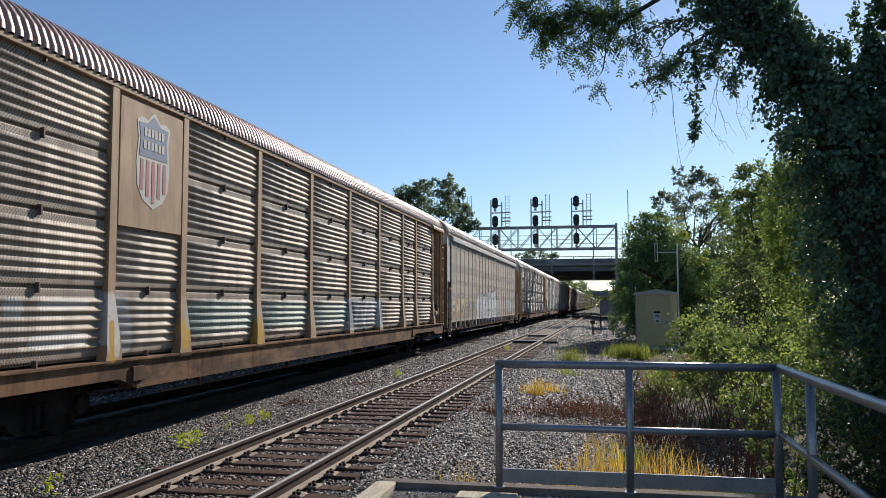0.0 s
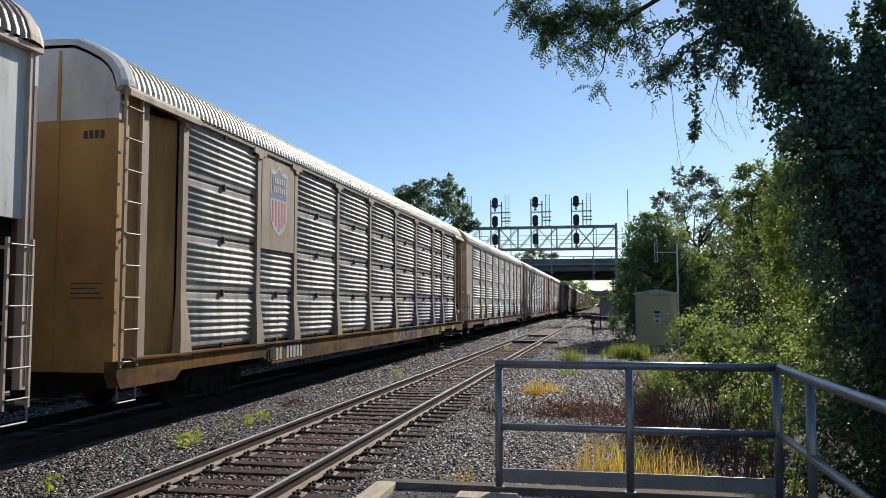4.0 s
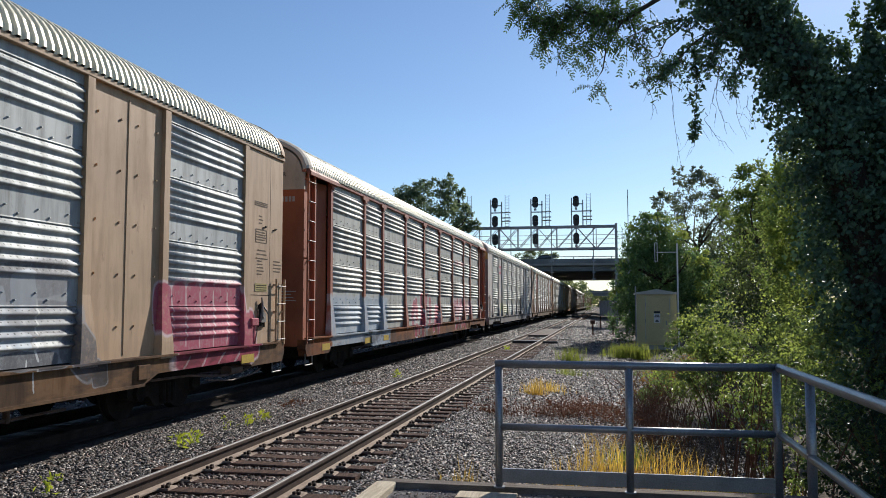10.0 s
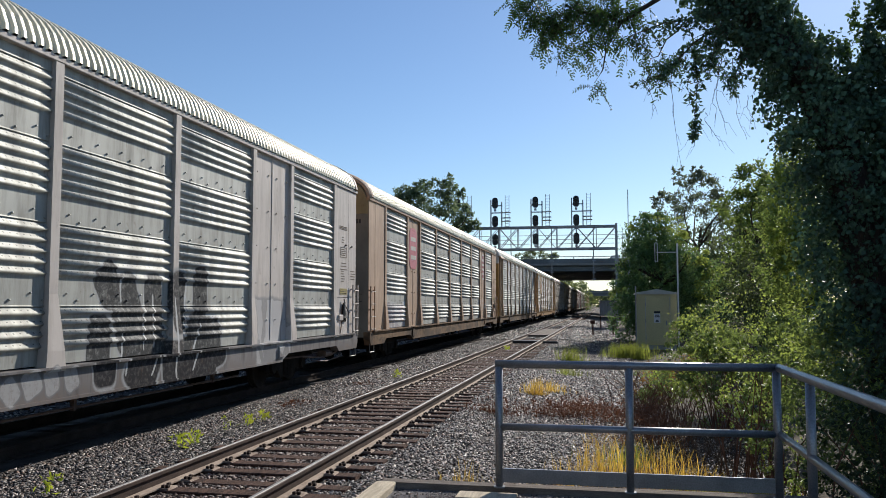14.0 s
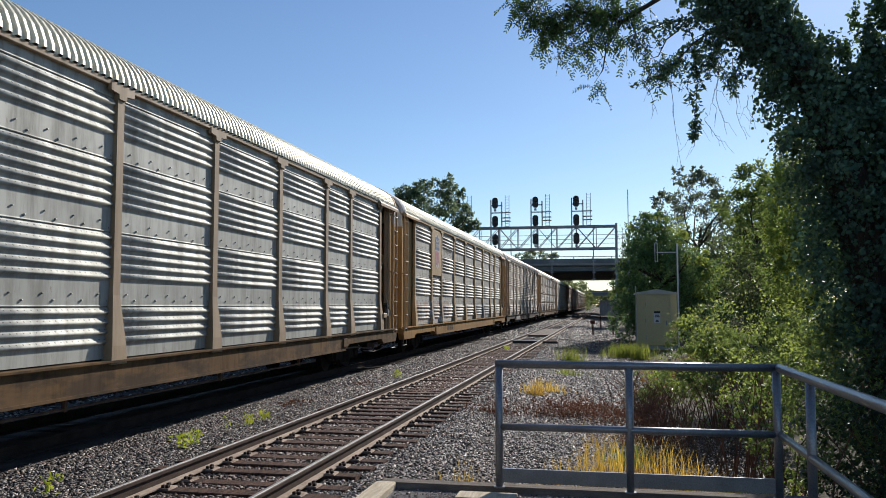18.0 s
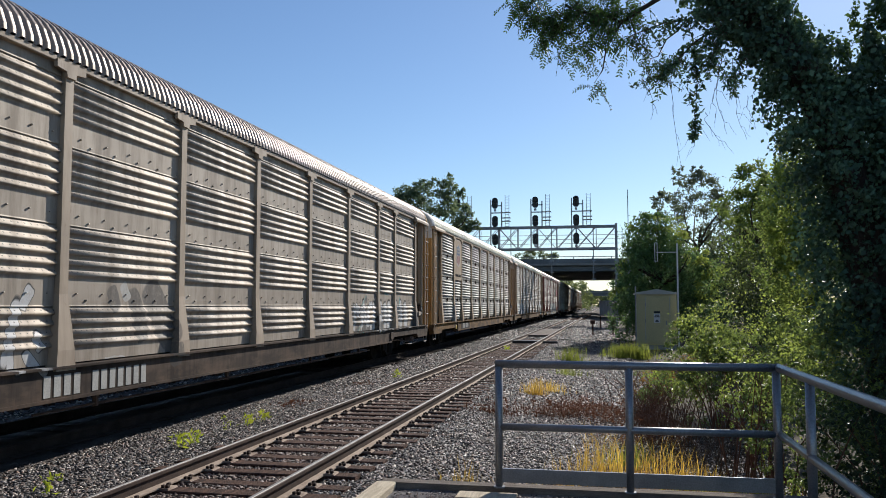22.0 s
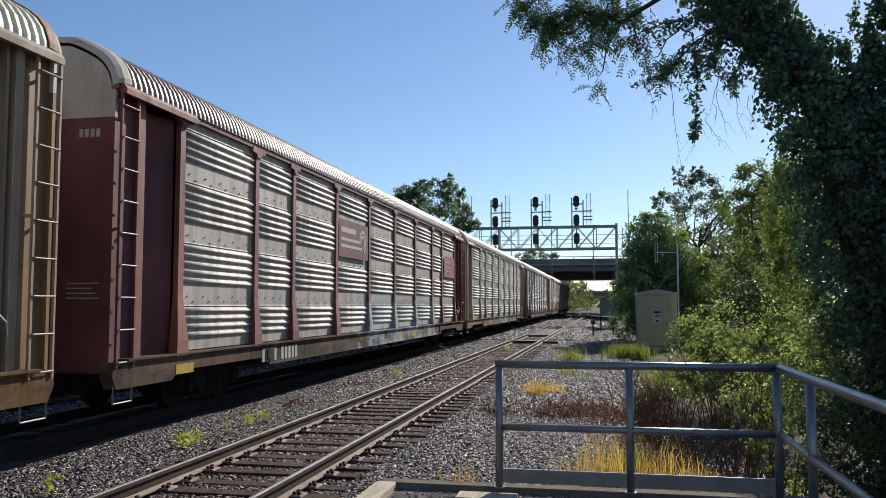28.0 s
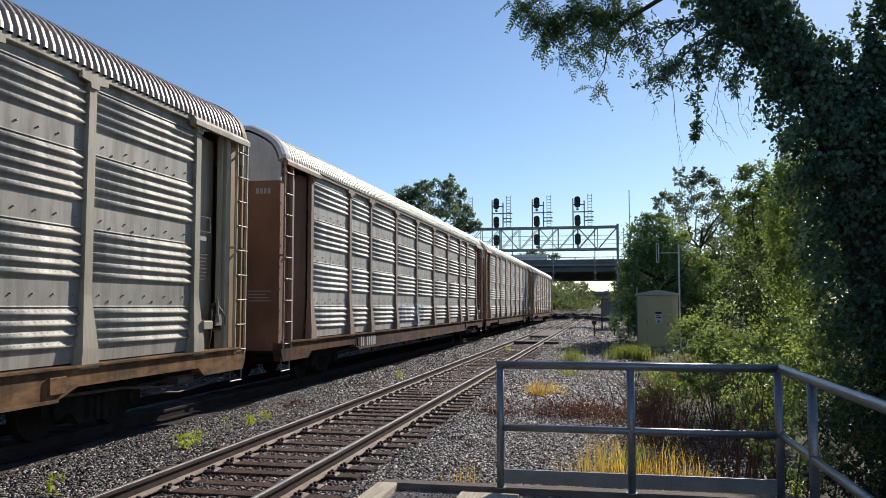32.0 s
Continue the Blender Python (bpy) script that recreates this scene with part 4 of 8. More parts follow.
def autorack(k, s):
    """One car; s: its look. Its own space: y along the train, z up from the rails, x to the camera's side."""
    car = thing("autorack_car", s["label"], "freight car", "cars of the train")
    CARS.append(car)
    kind = s["kind"]
    bays, posts = BAYS, POSTS_Y
    art = spray_group(k, car) if k in SPRAYED else None
    pan = car_paint("panel_%d" % k, car, *[tuple(c * k for c, k in zip(q, (0.92, 0.935, 0.89) if 3 <= k <= 8 else (0.95, 0.915, 0.85))) for q in s["panel"]], metal=0.6 * s.get("metal", 0.34 if 3 <= k <= 8 else 0.24), rough=0.58, gloss=0.45, marks=s.get("marks", ()), grime=s.get("grime", 0.6), ridged=kind == "banded", spray=art,
                    dots={"rowed": [(1.06, 4.9, 0.062), (4.78, 4.9, 0.05), (3.94, 4.08, 0.05), (3.82, 3.92, 0.05), (2.97, 3.1, 0.05), (2.85, 2.95, 0.05), (2.01, 2.13, 0.05), (1.88, 1.98, 0.05), (1.05, 1.16, 0.05)],
                          "flat": [(a, b, 0.075, -13.06, 26.36 / 22) for a, b in ((4.36, 4.62), (3.30, 3.72), (2.75, 2.97), (2.10, 2.35), (1.12, 1.53))], "banded": []}[kind])
    frame_m = car_paint("frame_%d" % k, car, *[(q[0] * 1.06, q[1] * 0.95, q[2] * 0.86) for q in s["frame"]], metal=0.0, rough=0.6, marks=s.get("marks", ()), grime=0.4, spray=art)
    sill_m = car_paint("sill_%d" % k, car, *[(q[0] * 0.64, q[1] * 0.55, q[2] * 0.49) for q in s["sill"]], metal=0.0, rough=0.85, gloss=0.12, marks=s["marks"] if s.get("sill_too") else s.get("sill_marks", ()), grime=0.7, soot=not s.get("pale_sill"), spray=art)
    end_m = car_paint("end_%d" % k, car, *s["end"], metal=0.0, rough=0.6, grime=0.45)
    top_m = car_paint("end_top_%d" % k, car, *s["end_top"], metal=0.0, rough=0.6, grime=0.45)
    roof_m = car_paint("roof_%d" % k, car, *s["roof"], metal=0.45, rough=0.38, grime=0.25, gloss=0.5)
    part("roof", shared("roof", roof_build), roof_m, car)
    for e, long in ((-1, 0.26), (1, s.get("cap", 0.30))):
        part("roof_cap", shared("roof_cap%d_%d" % (e, int(long * 100)), lambda: roof_cap_build(e, long)), (top_m if e < 0 else end_m) if s.get("ladder", True) else frame_m, car, "smooth sheet at the end of the ribbed roof")
    # sides
    for side, turn in ((1, 0.0), (-1, math.pi)):
        tag = "" if side > 0 else "_far"
        if kind == "flat":
            part("side_sill", shared("inset_sill", lambda: Shape().box(1.20, 1.30, -HALF + 0.2, HALF - 0.2, 0.60, 1.0, 0.01)), sill_m, car, turn=turn)
            part("fascia", shared("fascia", lambda: Shape().box(1.44, 1.57, -13.1, 13.34, 4.70, 4.905, 0.02)), top_m, car, "pale band below the roof", turn=turn)
        else:
            part("side_sill", shared("side_sill", sill_build), sill_m, car, turn=turn)
        part("top_chord", shared("top_chord", lambda: Shape().box(1.42, 1.532, -HALF, HALF, EAVE - 0.03, EAVE + 0.05, 0.01)), frame_m, car, turn=turn)
        if kind == "flat":
            n, a = 22, -13.06
            w = 26.36 / n
            for i in range(n):
                part("side_panel", panel_mesh("flat", w), pan, car, at=(0, a + (i + 0.5) * w, 0), turn=turn)
            for i in range(n + 1):
                part("post", shared("thin_post", thin_post_build), pan, car, at=(0, a + i * w, 0), turn=turn)
        else:
            for i, w in enumerate(bays):
                y = (posts[i] + posts[i + 1]) / 2
                smooth = i in s.get("smooth", ()) and side > 0
                p = part("side_panel", panel_mesh("flat" if smooth else kind, w), frame_m if smooth else pan, car, at=(0, side * y, 0), turn=turn)
            for i, y in enumerate(posts):
                p = part("post", shared("post", post_build), frame_m, car, at=(0, side * y, 0), turn=turn)
                if k and s.get("ladder", True) and side > 0:
                    part("post_head", shared("post_head", post_head_build), frame_m, p)
            if kind == "rowed":
                h = (EAVE - 0.05 - SILL_TOP) / 4
                for i, w in enumerate(BAYS):
                    for r in range(5):
                        if s.get("shield") and i == 1 and r < 2 and side > 0:
                            continue
                        y = (POSTS_Y[i] + POSTS_Y[i + 1]) / 2
                        part("clip", shared("clip", lambda: Shape().box(1.44, 1.515, -0.013, 0.013, -0.06, 0.07, 0.004)), M_PIPE, car, at=(0, side * y, EAVE - 0.03 - r * h) if side > 0 else (0, -y, EAVE - 0.03 - r * h), turn=turn)
        # ends of the side
        for e in (-1, 1):
            if s.get("ladder", True) and kind != "flat":
                part("door_edge", shared("door_edge%d" % e, lambda: Shape().loft([[(1.40 - 0.22 * math.sin(t), e * (12.42 + 1.1 * t / 1.5), z) for t in (0, 0.3, 0.7, 1.1, 1.5)] for z in (0.95, EAVE - 0.1)])), frame_m if s.get("pale_edge") else end_m, car, "recessed end door edge", turn=turn)
                part("corner_post", shared("corner_post%d" % e, lambda: Shape().box(1.36, 1.50, e * 13.50 - 0.07, e * 13.50 + 0.07, 0.95, EAVE - 0.03, 0.01).box(1.36, 1.45, e * 13.36 - 0.025, e * 13.36 + 0.025, 0.95, EAVE - 0.03)), frame_m, car, turn=turn)
                rungs_on(part("ladder", shared("ladder%d" % e, lambda: ladder_build(4.86, 0.92, 9, e * 13.93)), end_m if s.get("dark_ladder") else frame_m, car, turn=turn), 4.76, 0.88, 9, e * 13.93)
                part("ladder_plate", shared("ladder_plate%d" % e, lambda: Shape().box(1.38, 1.42, e * 13.87 - 0.30, e * 13.87 + 0.30, 0.95, EAVE - 0.03)), end_m, car, "plain sheet behind the ladder", turn=turn)
                part("ladder_hood", shared("hood%d" % e, lambda: Shape().prism([(1.42, EAVE - 0.03), (1.60, EAVE - 0.09), (1.63, EAVE - 0.09), (1.63, EAVE - 0.01), (1.58, EAVE + 0.055), (1.42, EAVE + 0.055)], e * 13.08 - 1.05, e * 13.08 + 1.05)), frame_m, car, turn=turn)
            elif kind != "flat":
                for a, b in ((12.44, 13.5), (13.52, 14.17)):
                    part("end_panel", shared("end_panel%d_%d" % (e, int(b)), lambda: Shape().box(1.42, 1.50, min(e * a, e * b), max(e * a, e * b), SILL_TOP - 0.2, EAVE - 0.03, 0.006)), frame_m, car, "smooth plain end panel", turn=turn)
                rungs_on(part("ladder", shared("short_ladder%d" % e, lambda: ladder_build(2.35, 0.98, 4, e * 13.95)), frame_m, car, turn=turn), 2.28, 0.97, 4, e * 13.95)
            else:
                rungs_on(part("ladder", shared("mid_ladder%d" % e, lambda: ladder_build(2.6, 0.6, 6, e * 13.86)), frame_m, car, turn=turn), 2.6, 0.6, 6, e * 13.86)
                lo_ = 13.06 if (e * side < 0) else 13.32
                part("corner_panel", Shape().box(1.36, 1.42, min(e * lo_, e * 14.12), max(e * lo_, e * 14.12), 2.85, EAVE - 0.03), top_m, car, "pale recessed corner panel", turn=turn)
                part("corner_post", Shape().box(1.36, 1.47, e * 14.1 - 0.05, e * 14.1 + 0.05, 0.8, EAVE - 0.03), frame_m, car, turn=turn)
                part("recess", Shape().box(1.18, 1.24, min(e * lo_, e * 14.1), max(e * lo_, e * 14.1), 0.8, 2.85), M_SHADE, car, turn=turn)
            part("step", shared("step%d" % e, lambda: Shape().tube([(1.52, e * 13.66, 0.8), (1.52, e * 13.66, 0.42), (1.52, e * 14.12, 0.42), (1.52, e * 14.12, 0.8)], 0.018, 6)), M_ROD, car, turn=turn)
    # ends
    for e in (-1, 1):
        y = e * (HALF - 0.05)
        part("end_door", shared("end_door%d" % e, lambda: Shape().prism(end_outline(0.85, 4.50), y - 0.03, y + 0.03)), end_m, car, "tall closed end door")
        part("end_top", shared("end_top%d" % e, lambda: Shape().prism(end_outline(4.505, 5.8), y - 0.03, y + 0.03)), top_m, car)
        for x in (-0.5, 0.02, 0.5):
            part("seam", shared("seam%d_%d" % (e, int(x * 10)), lambda: Shape().box(x - 0.025, x + 0.025, y + e * 0.031 - 0.012, y + e * 0.031 + 0.012, 0.9, 5.55)), end_m, car)
        part("coupler", shared("coupler%d" % e, lambda: Shape().box(-0.16, 0.16, min(e * (HALF - 0.4), e * (HALF + 0.62)), max(e * (HALF - 0.4), e * (HALF + 0.62)), 0.62, 0.9, 0.05)), M_SHADE, car)
        t = part("truck", shared("bolster", lambda: Shape().box(-1.0, 1.0, -0.2, 0.2, 0.38, 0.68, 0.05)), M_SHADE, car, at=(0, e * 10.3, 0))
        for side in (-1, 1):
            part("side_frame", shared("side_frame%d" % side, lambda: truck_frame_build(side)), M_SHADE, t)
        for dy in (-0.875, 0.875):
            part("wheelset", shared("wheelset", wheelset_build), M_SHADE, t, at=(0, dy, 0))
    part("floor", shared("floor", lambda: Shape().box(-1.36, 1.36, -HALF + 0.1, HALF - 0.1, 0.80, 0.95)), M_SHADE, car)
    part("centre_sill", shared("centre_sill", lambda: Shape().box(-0.3, 0.3, -HALF + 0.2, HALF - 0.2, 0.45, 0.80)), M_SHADE, car)
    part("brake_rod", shared("brake_rod", lambda: Shape().tube([(1.2, -7.5, 0.42), (1.2, 7.5, 0.42)], 0.02, 6)), M_PIPE, car)
    for y in (-6.2, -2.1, 2.4, 6.4):
        part("hanger", shared("hanger", lambda: Shape().box(1.17, 1.23, -0.03, 0.03, 0.38, 0.62)), M_PIPE, car, at=(0, y, 0))
    # brake gear, stencilled notices and latches on the rear corner
    laddered = s.get("ladder", True)
    face = 1.42 if laddered else 1.502
    end_ink = M_LETTER if sum(s["end"][0]) < 0.75 else M_LETTER_DARK
    if kind != "flat":
        part("gear_box", shared("gear_box", lambda: Shape().box(1.44, 1.62, 12.46, 12.76, 1.40, 1.55, 0.015)), frame_m, car)
        part("brake_lever", shared("brake_lever", lambda: Shape().tube([(1.55, 13.03, 1.96), (1.56, 13.06, 1.80), (1.58, 13.16, 1.72), (1.58, 13.30, 1.62), (1.57, 13.34, 1.46)], 0.018, 6)
             .tube([(1.55, 13.06, 1.88), (1.56, 13.04, 1.60), (1.55, 13.10, 1.46)], 0.026, 6).prism([(12.98, 1.46), (13.20, 1.46), (13.20, 1.54), (13.12, 1.66), (13.02, 1.66)], 1.53, 1.575, "x").disc((1.57, 13.08, 1.60), 0.06, 0.05, "x", 10)), M_ROD, car, "pale worn hand brake lever")
        part("brake_housing", shared("brake_housing", lambda: Shape().prism([(12.94, 1.36), (13.24, 1.36), (13.20, 1.74), (13.10, 1.86), (12.98, 1.80)], 1.43, 1.535, "x")), M_SHADE, car)
        part("brake_chain", shared("brake_chain", lambda: Shape().tube([(1.53, 12.90, 1.74), (1.53, 12.88, 1.30), (1.51, 12.83, 1.06), (1.50, 12.86, 0.78)], 0.013, 5)), M_PIPE, car)
        if laddered:
            part("sign_frame", shared("sign_frame", lambda: Shape().box(face, face + 0.004, 12.55, 13.0, 3.355, 3.37).box(face, face + 0.004, 12.55, 13.0, 3.10, 3.115).box(face, face + 0.004, 12.55, 12.565, 3.115, 3.355).box(face, face + 0.004, 12.985, 13.0, 3.115, 3.355)), M_LETTER_DARK, car)
            part("notice", shared("notice_pale", lambda: Shape().box(face, face + 0.006, 12.58, 12.84, 2.945, 3.02)), M_LETTER, car, "small pale notice plate")
            for j in range(8):
                part("text_line", shared("text_line_%d" % j, lambda: Shape().box(face, face + 0.003, 12.60, 12.80 + 0.035 * (j * 5 % 4), 2.26 + j * 0.062, 2.278 + j * 0.062)), M_FAINT, car)
            for z in (4.1, 2.25):
                part("grab_rail", shared("grab_rail", lambda: Shape().tube([(1.40, 13.53, 0), (1.49, 13.53, 0.02), (1.49, 13.53, 0.44), (1.40, 13.53, 0.46)], 0.011, 6)), M_RUNG, car, at=(0, 0, z))
        else:
            part("joint", shared("joint_rear", lambda: Shape().box(1.44, 1.4985, 13.49, 13.53, 1.0, EAVE - 0.03)), M_SHADE, car, "dark joint between the end panels")
            part("joint", shared("joint_low", lambda: Shape().box(1.499, 1.503, 12.62, 13.49, 2.0, 2.012)), M_SHADE, car)
            part("notice", shared("notice_yellow", lambda: Shape().box(face, face + 0.006, 12.80, 13.38, 2.08, 2.24)), M_OLDYELLOW, car, "small yellow notice plate")
            for j in range(3):
                part("text_line", shared("notice_line_%d" % j, lambda: Shape().box(face + 0.006, face + 0.008, 12.84, 13.34, 2.105 + j * 0.045, 2.118 + j * 0.045)), M_SHADE, car)
            part("sign_frame", shared("sign_frame_wide", lambda: Shape().box(face, face + 0.003, 12.80, 13.34, 3.32, 3.335).box(face, face + 0.003, 12.80, 13.34, 3.06, 3.075).box(face, face + 0.003, 12.80, 12.815, 3.075, 3.32).box(face, face + 0.003, 13.325, 13.34, 3.075, 3.32)), M_FAINT, car)
            for j, (a, b, z) in enumerate([(12.74, 13.36, 3.80 + 0.035 * i) for i in range(3)] + [(12.95, 13.10 + 0.05 * (i % 2), 3.45 + 0.07 * i) for i in range(3)] + [(12.84, 13.24 + 0.02 * (i * 3 % 4), 3.115 + 0.05 * i) for i in range(4)]
                                          + [(12.90, 13.30, 2.90), (12.86, 13.34, 2.82), (12.82, 13.40, 2.735)] + [(12.88, 13.12 + 0.03 * (i * 3 % 4), 2.42 + 0.066 * i) for i in range(5)] + [(13.70, 14.05 + 0.04 * (i % 3), 2.50 + 0.07 * i) for i in range(4)]):
                part("text_line", shared("side_text_%d" % j, lambda: Shape().box(face, face + 0.003, a, b, z, z + 0.02)), M_FAINT, car)
            for y, z in ((13.21, 3.39), (13.71, 3.38)):
                part("latch", shared("latch", lambda: Shape().tube([(1.50, -0.07, -0.015), (1.53, 0.0, 0.0), (1.525, 0.09, 0.02)], 0.013, 6).disc((1.505, 0.05, 0.01), 0.025, 0.02, "x", 8)), M_SHADE, car, at=(0, y, z))
        for j in range(4):
            part("text_line", shared("end_line_%d" % j, lambda: Shape().box(0.78, 1.30 - 0.06 * (j % 3), -HALF + 0.016, -HALF + 0.020, 1.9 + j * 0.07, 1.918 + j * 0.07)), end_ink, car)
        for j in range(4):
            part("mark", shared("end_mark_%d" % j, lambda: Shape().box(0.92 + j * 0.09, 0.98 + j * 0.09, -HALF + 0.014, -HALF + 0.019, 4.22, 4.34)), end_ink, car)
    if "leaf" in s:
        leaf_m = car_paint("end_leaf_%d" % k, car, *s["leaf"], metal=0.0, rough=0.6, grime=0.45)
        y = -HALF + 0.02
        leaf = part("end_leaf", Shape().box(-0.94, 0.94, y - 0.03, y, 0.98, 4.46, 0.006), leaf_m, car, "tan leaf of the closed end door")
        part("sign_plate", Shape().box(0.40, 0.86, y - 0.006, y + 0.002, 4.90, 5.16), M_SHIELD_PALE, car, "worn pale sign plate")
        for j in range(3):
            part("text_line", Shape().box(0.44, 0.80 - 0.05 * j, y - 0.009, y - 0.0062, 4.93 + j * 0.08, 4.97 + j * 0.08), M_LETTER_DARK, car)
        for j in range(14):
            part("text_line", Shape().box(0.50, 0.78 + 0.02 * (j * 3 % 5), y - 0.034, y - 0.0302, 1.76 + j * 0.075 + (0.2 if j > 5 else 0), 1.78 + j * 0.075 + (0.2 if j > 5 else 0)), M_FAINT, leaf)
        part("yellow_mark", Shape().box(0.52, 0.78, y - 0.035, y - 0.0302, 1.17, 1.30), M_YELLOW, leaf)
        for z in (1.3, 2.2, 3.0, 3.9):
            part("hinge", shared("hinge", lambda: Shape().box(1.34, 1.44, -0.05, 0.0, -0.10, 0.10, 0.01).tube([(1.40, -0.05, -0.13), (1.40, -0.05, 0.13)], 0.02, 6)), M_PIPE, car, at=(0, -HALF + 0.02, z))
    part("brake_pipe", shared("brake_pipe", lambda: Shape().tube([(1.25, 9.2, 0.62), (1.3, 10.6, 0.60), (1.35, 11.8, 0.50), (1.35, 12.6, 0.52), (1.3, 13.4, 0.62)], 0.022, 6).tube([(1.3, 11.3, 0.46), (1.42, 12.0, 0.40), (1.42, 12.9, 0.44), (1.3, 13.6, 0.5)], 0.016, 6).box(1.2, 1.42, 12.0, 12.5, 0.50, 0.66, 0.04)), M_PIPE, car)
    for y in (-8.76, 8.76):
        part("jack_pad", shared("jack_pad", lambda: Shape().box(1.5, 1.60, -0.15, 0.15, 0.70, 0.92, 0.01)), sill_m, car, at=(0, y, 0))
    for y in s.get("yellow", ()):
        part("yellow_mark", shared("yellow_mark", lambda: Shape().box(1.562, 1.566, -0.28, 0.28, 0.70, 0.86)), M_YELLOW, car, "yellow safety mark", at=(0, y, 0))
    if "side_number" in s:
        y, z = s["side_number"]
        for dy in (-1.58, -1.17, -0.42, -0.04, 0.37, 0.79, 1.20, 1.60):
            part("mark", shared("side_mark", lambda: flat_outline([(-0.055, -0.10), (0.055, -0.10), (0.055, 0.10), (-0.055, 0.10)])), M_WHITE, car).matrix_basis = on_side(y + dy, z, 1.4775)
    if "patch" in s:
        y = s["patch"]
        part("number_patch", Shape().box(1.5615, 1.5645, y - 1.2, y + 1.2, 0.65, 0.95), M_PATCH, car, "dark painted patch behind the number")
        bars(car, y, 0.80, 10, 0.22, M_LETTER, 1.565)
    if "number" in s:
        bars(car, s["number"], 0.80, 12 if k == 10 else 10, 0.2 if k in (8, 9) else 0.27, M_FAINT if k in (8, 9) else M_LETTER, 1.5625)
    if s.get("shield"):
        y = (POSTS_Y[1] + POSTS_Y[2]) / 2
        plate = part("sign_plate", Shape().box(1.462, 1.525, y - 0.87, y + 0.87, 2.95 if kind == "rowed" else 3.0, EAVE - 0.1, 0.004), frame_m, car, "plain tan sign plate")
        shield(car, y, 4.11 if s.get("slogan") else 4.02, 1.08 if s.get("slogan") else 1.5, s["shield"] == "faded", plate, 0.86 if s.get("slogan") else 0.62)
        if s.get("slogan"):
            writing("BUILDING AMERICA", 0.165, M_LETTER_DARK, "lettering", plate, on_side(y, 3.17, 1.530))
    if s.get("word"):
        writing(s["word"][0], 0.36, M_LETTER_DARK, "lettering", car, on_side(s["word"][1], s["word"][2], 1.502), 0.002)
    for (y, z, w, h, style) in s.get("signs", ()):
        if style in ("board", "worn_board"):
            ink = M_SHIELD_PALE if style == "board" else M_SIGN_PINK
            b = part("sign_board", Shape().box(1.522, 1.530, y - w / 2, y + w / 2, z - h / 2, z + h / 2), end_m if style == "board" else M_SIGN_WORN, car, "dark red painted sign with pale shapes")
            for pts in ([(-0.45, 0.16), (0.05, 0.16), (0.05, 0.30), (-0.45, 0.30)], [(-0.45, -0.06), (0.22, -0.06), (0.22, 0.02), (-0.45, 0.02)], [(-0.45, -0.24), (0.28, -0.24), (0.28, -0.16), (-0.45, -0.16)]):
                q = part("shape", flat_outline([(a * w, c * h) for a, c in pts]), ink, b)
                q.matrix_basis = on_side(y, z, 1.5315)
            ring = Shape()
            for r0, r1 in ((0.13, 0.20), (0.26, 0.34)):
                arc = [radians(d) for d in range(-70, 181, 25)]
                ring.prism([(w * 0.3 + math.cos(t) * r1, math.sin(t) * r1) for t in arc] + [(w * 0.3 + math.cos(t) * r0, math.sin(t) * r0) for t in arc[::-1]], 0, 0.004, "z")
            q = part("shape", ring, ink, b)
            q.matrix_basis = on_side(y, z, 1.5315)
        elif style == "round":
            q = part("emblem", flat_outline([(w / 2 * math.copysign(abs(math.cos(t)) ** 0.5, math.cos(t)), h / 2 * math.copysign(abs(math.sin(t)) ** 0.5, math.sin(t))) for t in (2 * math.pi * i / 24 for i in range(24))]), M_SIGN_PINK, car, "faded red rounded emblem")
            q.matrix_basis = on_side(y, z, 1.470)
            for dz in (-0.22, 0.0, 0.22):
                r = part("band", flat_outline([(-w * 0.33, dz * h - h * 0.05), (w * 0.33, dz * h - h * 0.05), (w * 0.33, dz * h + h * 0.05), (-w * 0.33, dz * h + h * 0.05)]), M_SHIELD_PALE, q)
                r.location = (0, 0, 0.0045)
        elif style == "octagon":
            for nm, k_, mat, lift in (("border", 1.0, M_SHIELD_PALE, 1.470), ("emblem", 0.88, M_SIGN_WORN, 1.4745)):
                q = part(nm, flat_outline([(w / 2 * k_ * a, h / 2 * k_ * c) for a, c in ((-0.42, -1), (0.42, -1), (1, -0.42), (1, 0.42), (0.42, 1), (-0.42, 1), (-1, 0.42), (-1, -0.42))]), mat, car, "faded eight-sided red sign")
                q.matrix_basis = on_side(y, z, lift)
            for dz, ww in ((0.26, 0.42), (0.08, 0.60), (-0.10, 0.52), (-0.27, 0.34)):
                r = part("band", flat_outline([(-w * ww / 2, dz * h - h * 0.045), (w * ww / 2, dz * h - h * 0.045), (w * ww / 2, dz * h + h * 0.045), (-w * ww / 2, dz * h + h * 0.045)]), M_SHIELD_PALE, q)
                r.location = (0, 0, 0.0045)
        elif style == "blocks":
            for c in (-0.26, 0.26):
                q = part("emblem", Shape().prism([(c * w - w * 0.2, -h / 2), (c * w + w * 0.2, -h / 2), (c * w + w * 0.2, -h * 0.22), (c * w - w * 0.06, -h * 0.22), (c * w - w * 0.06, h * 0.22), (c * w + w * 0.2, h * 0.22), (c * w + w * 0.2, h / 2), (c * w - w * 0.2, h / 2)], 0, 0.004, "z"), M_SIGN_PINK, car, "faded red block emblem")
                q.matrix_basis = on_side(y, z, 1.470)
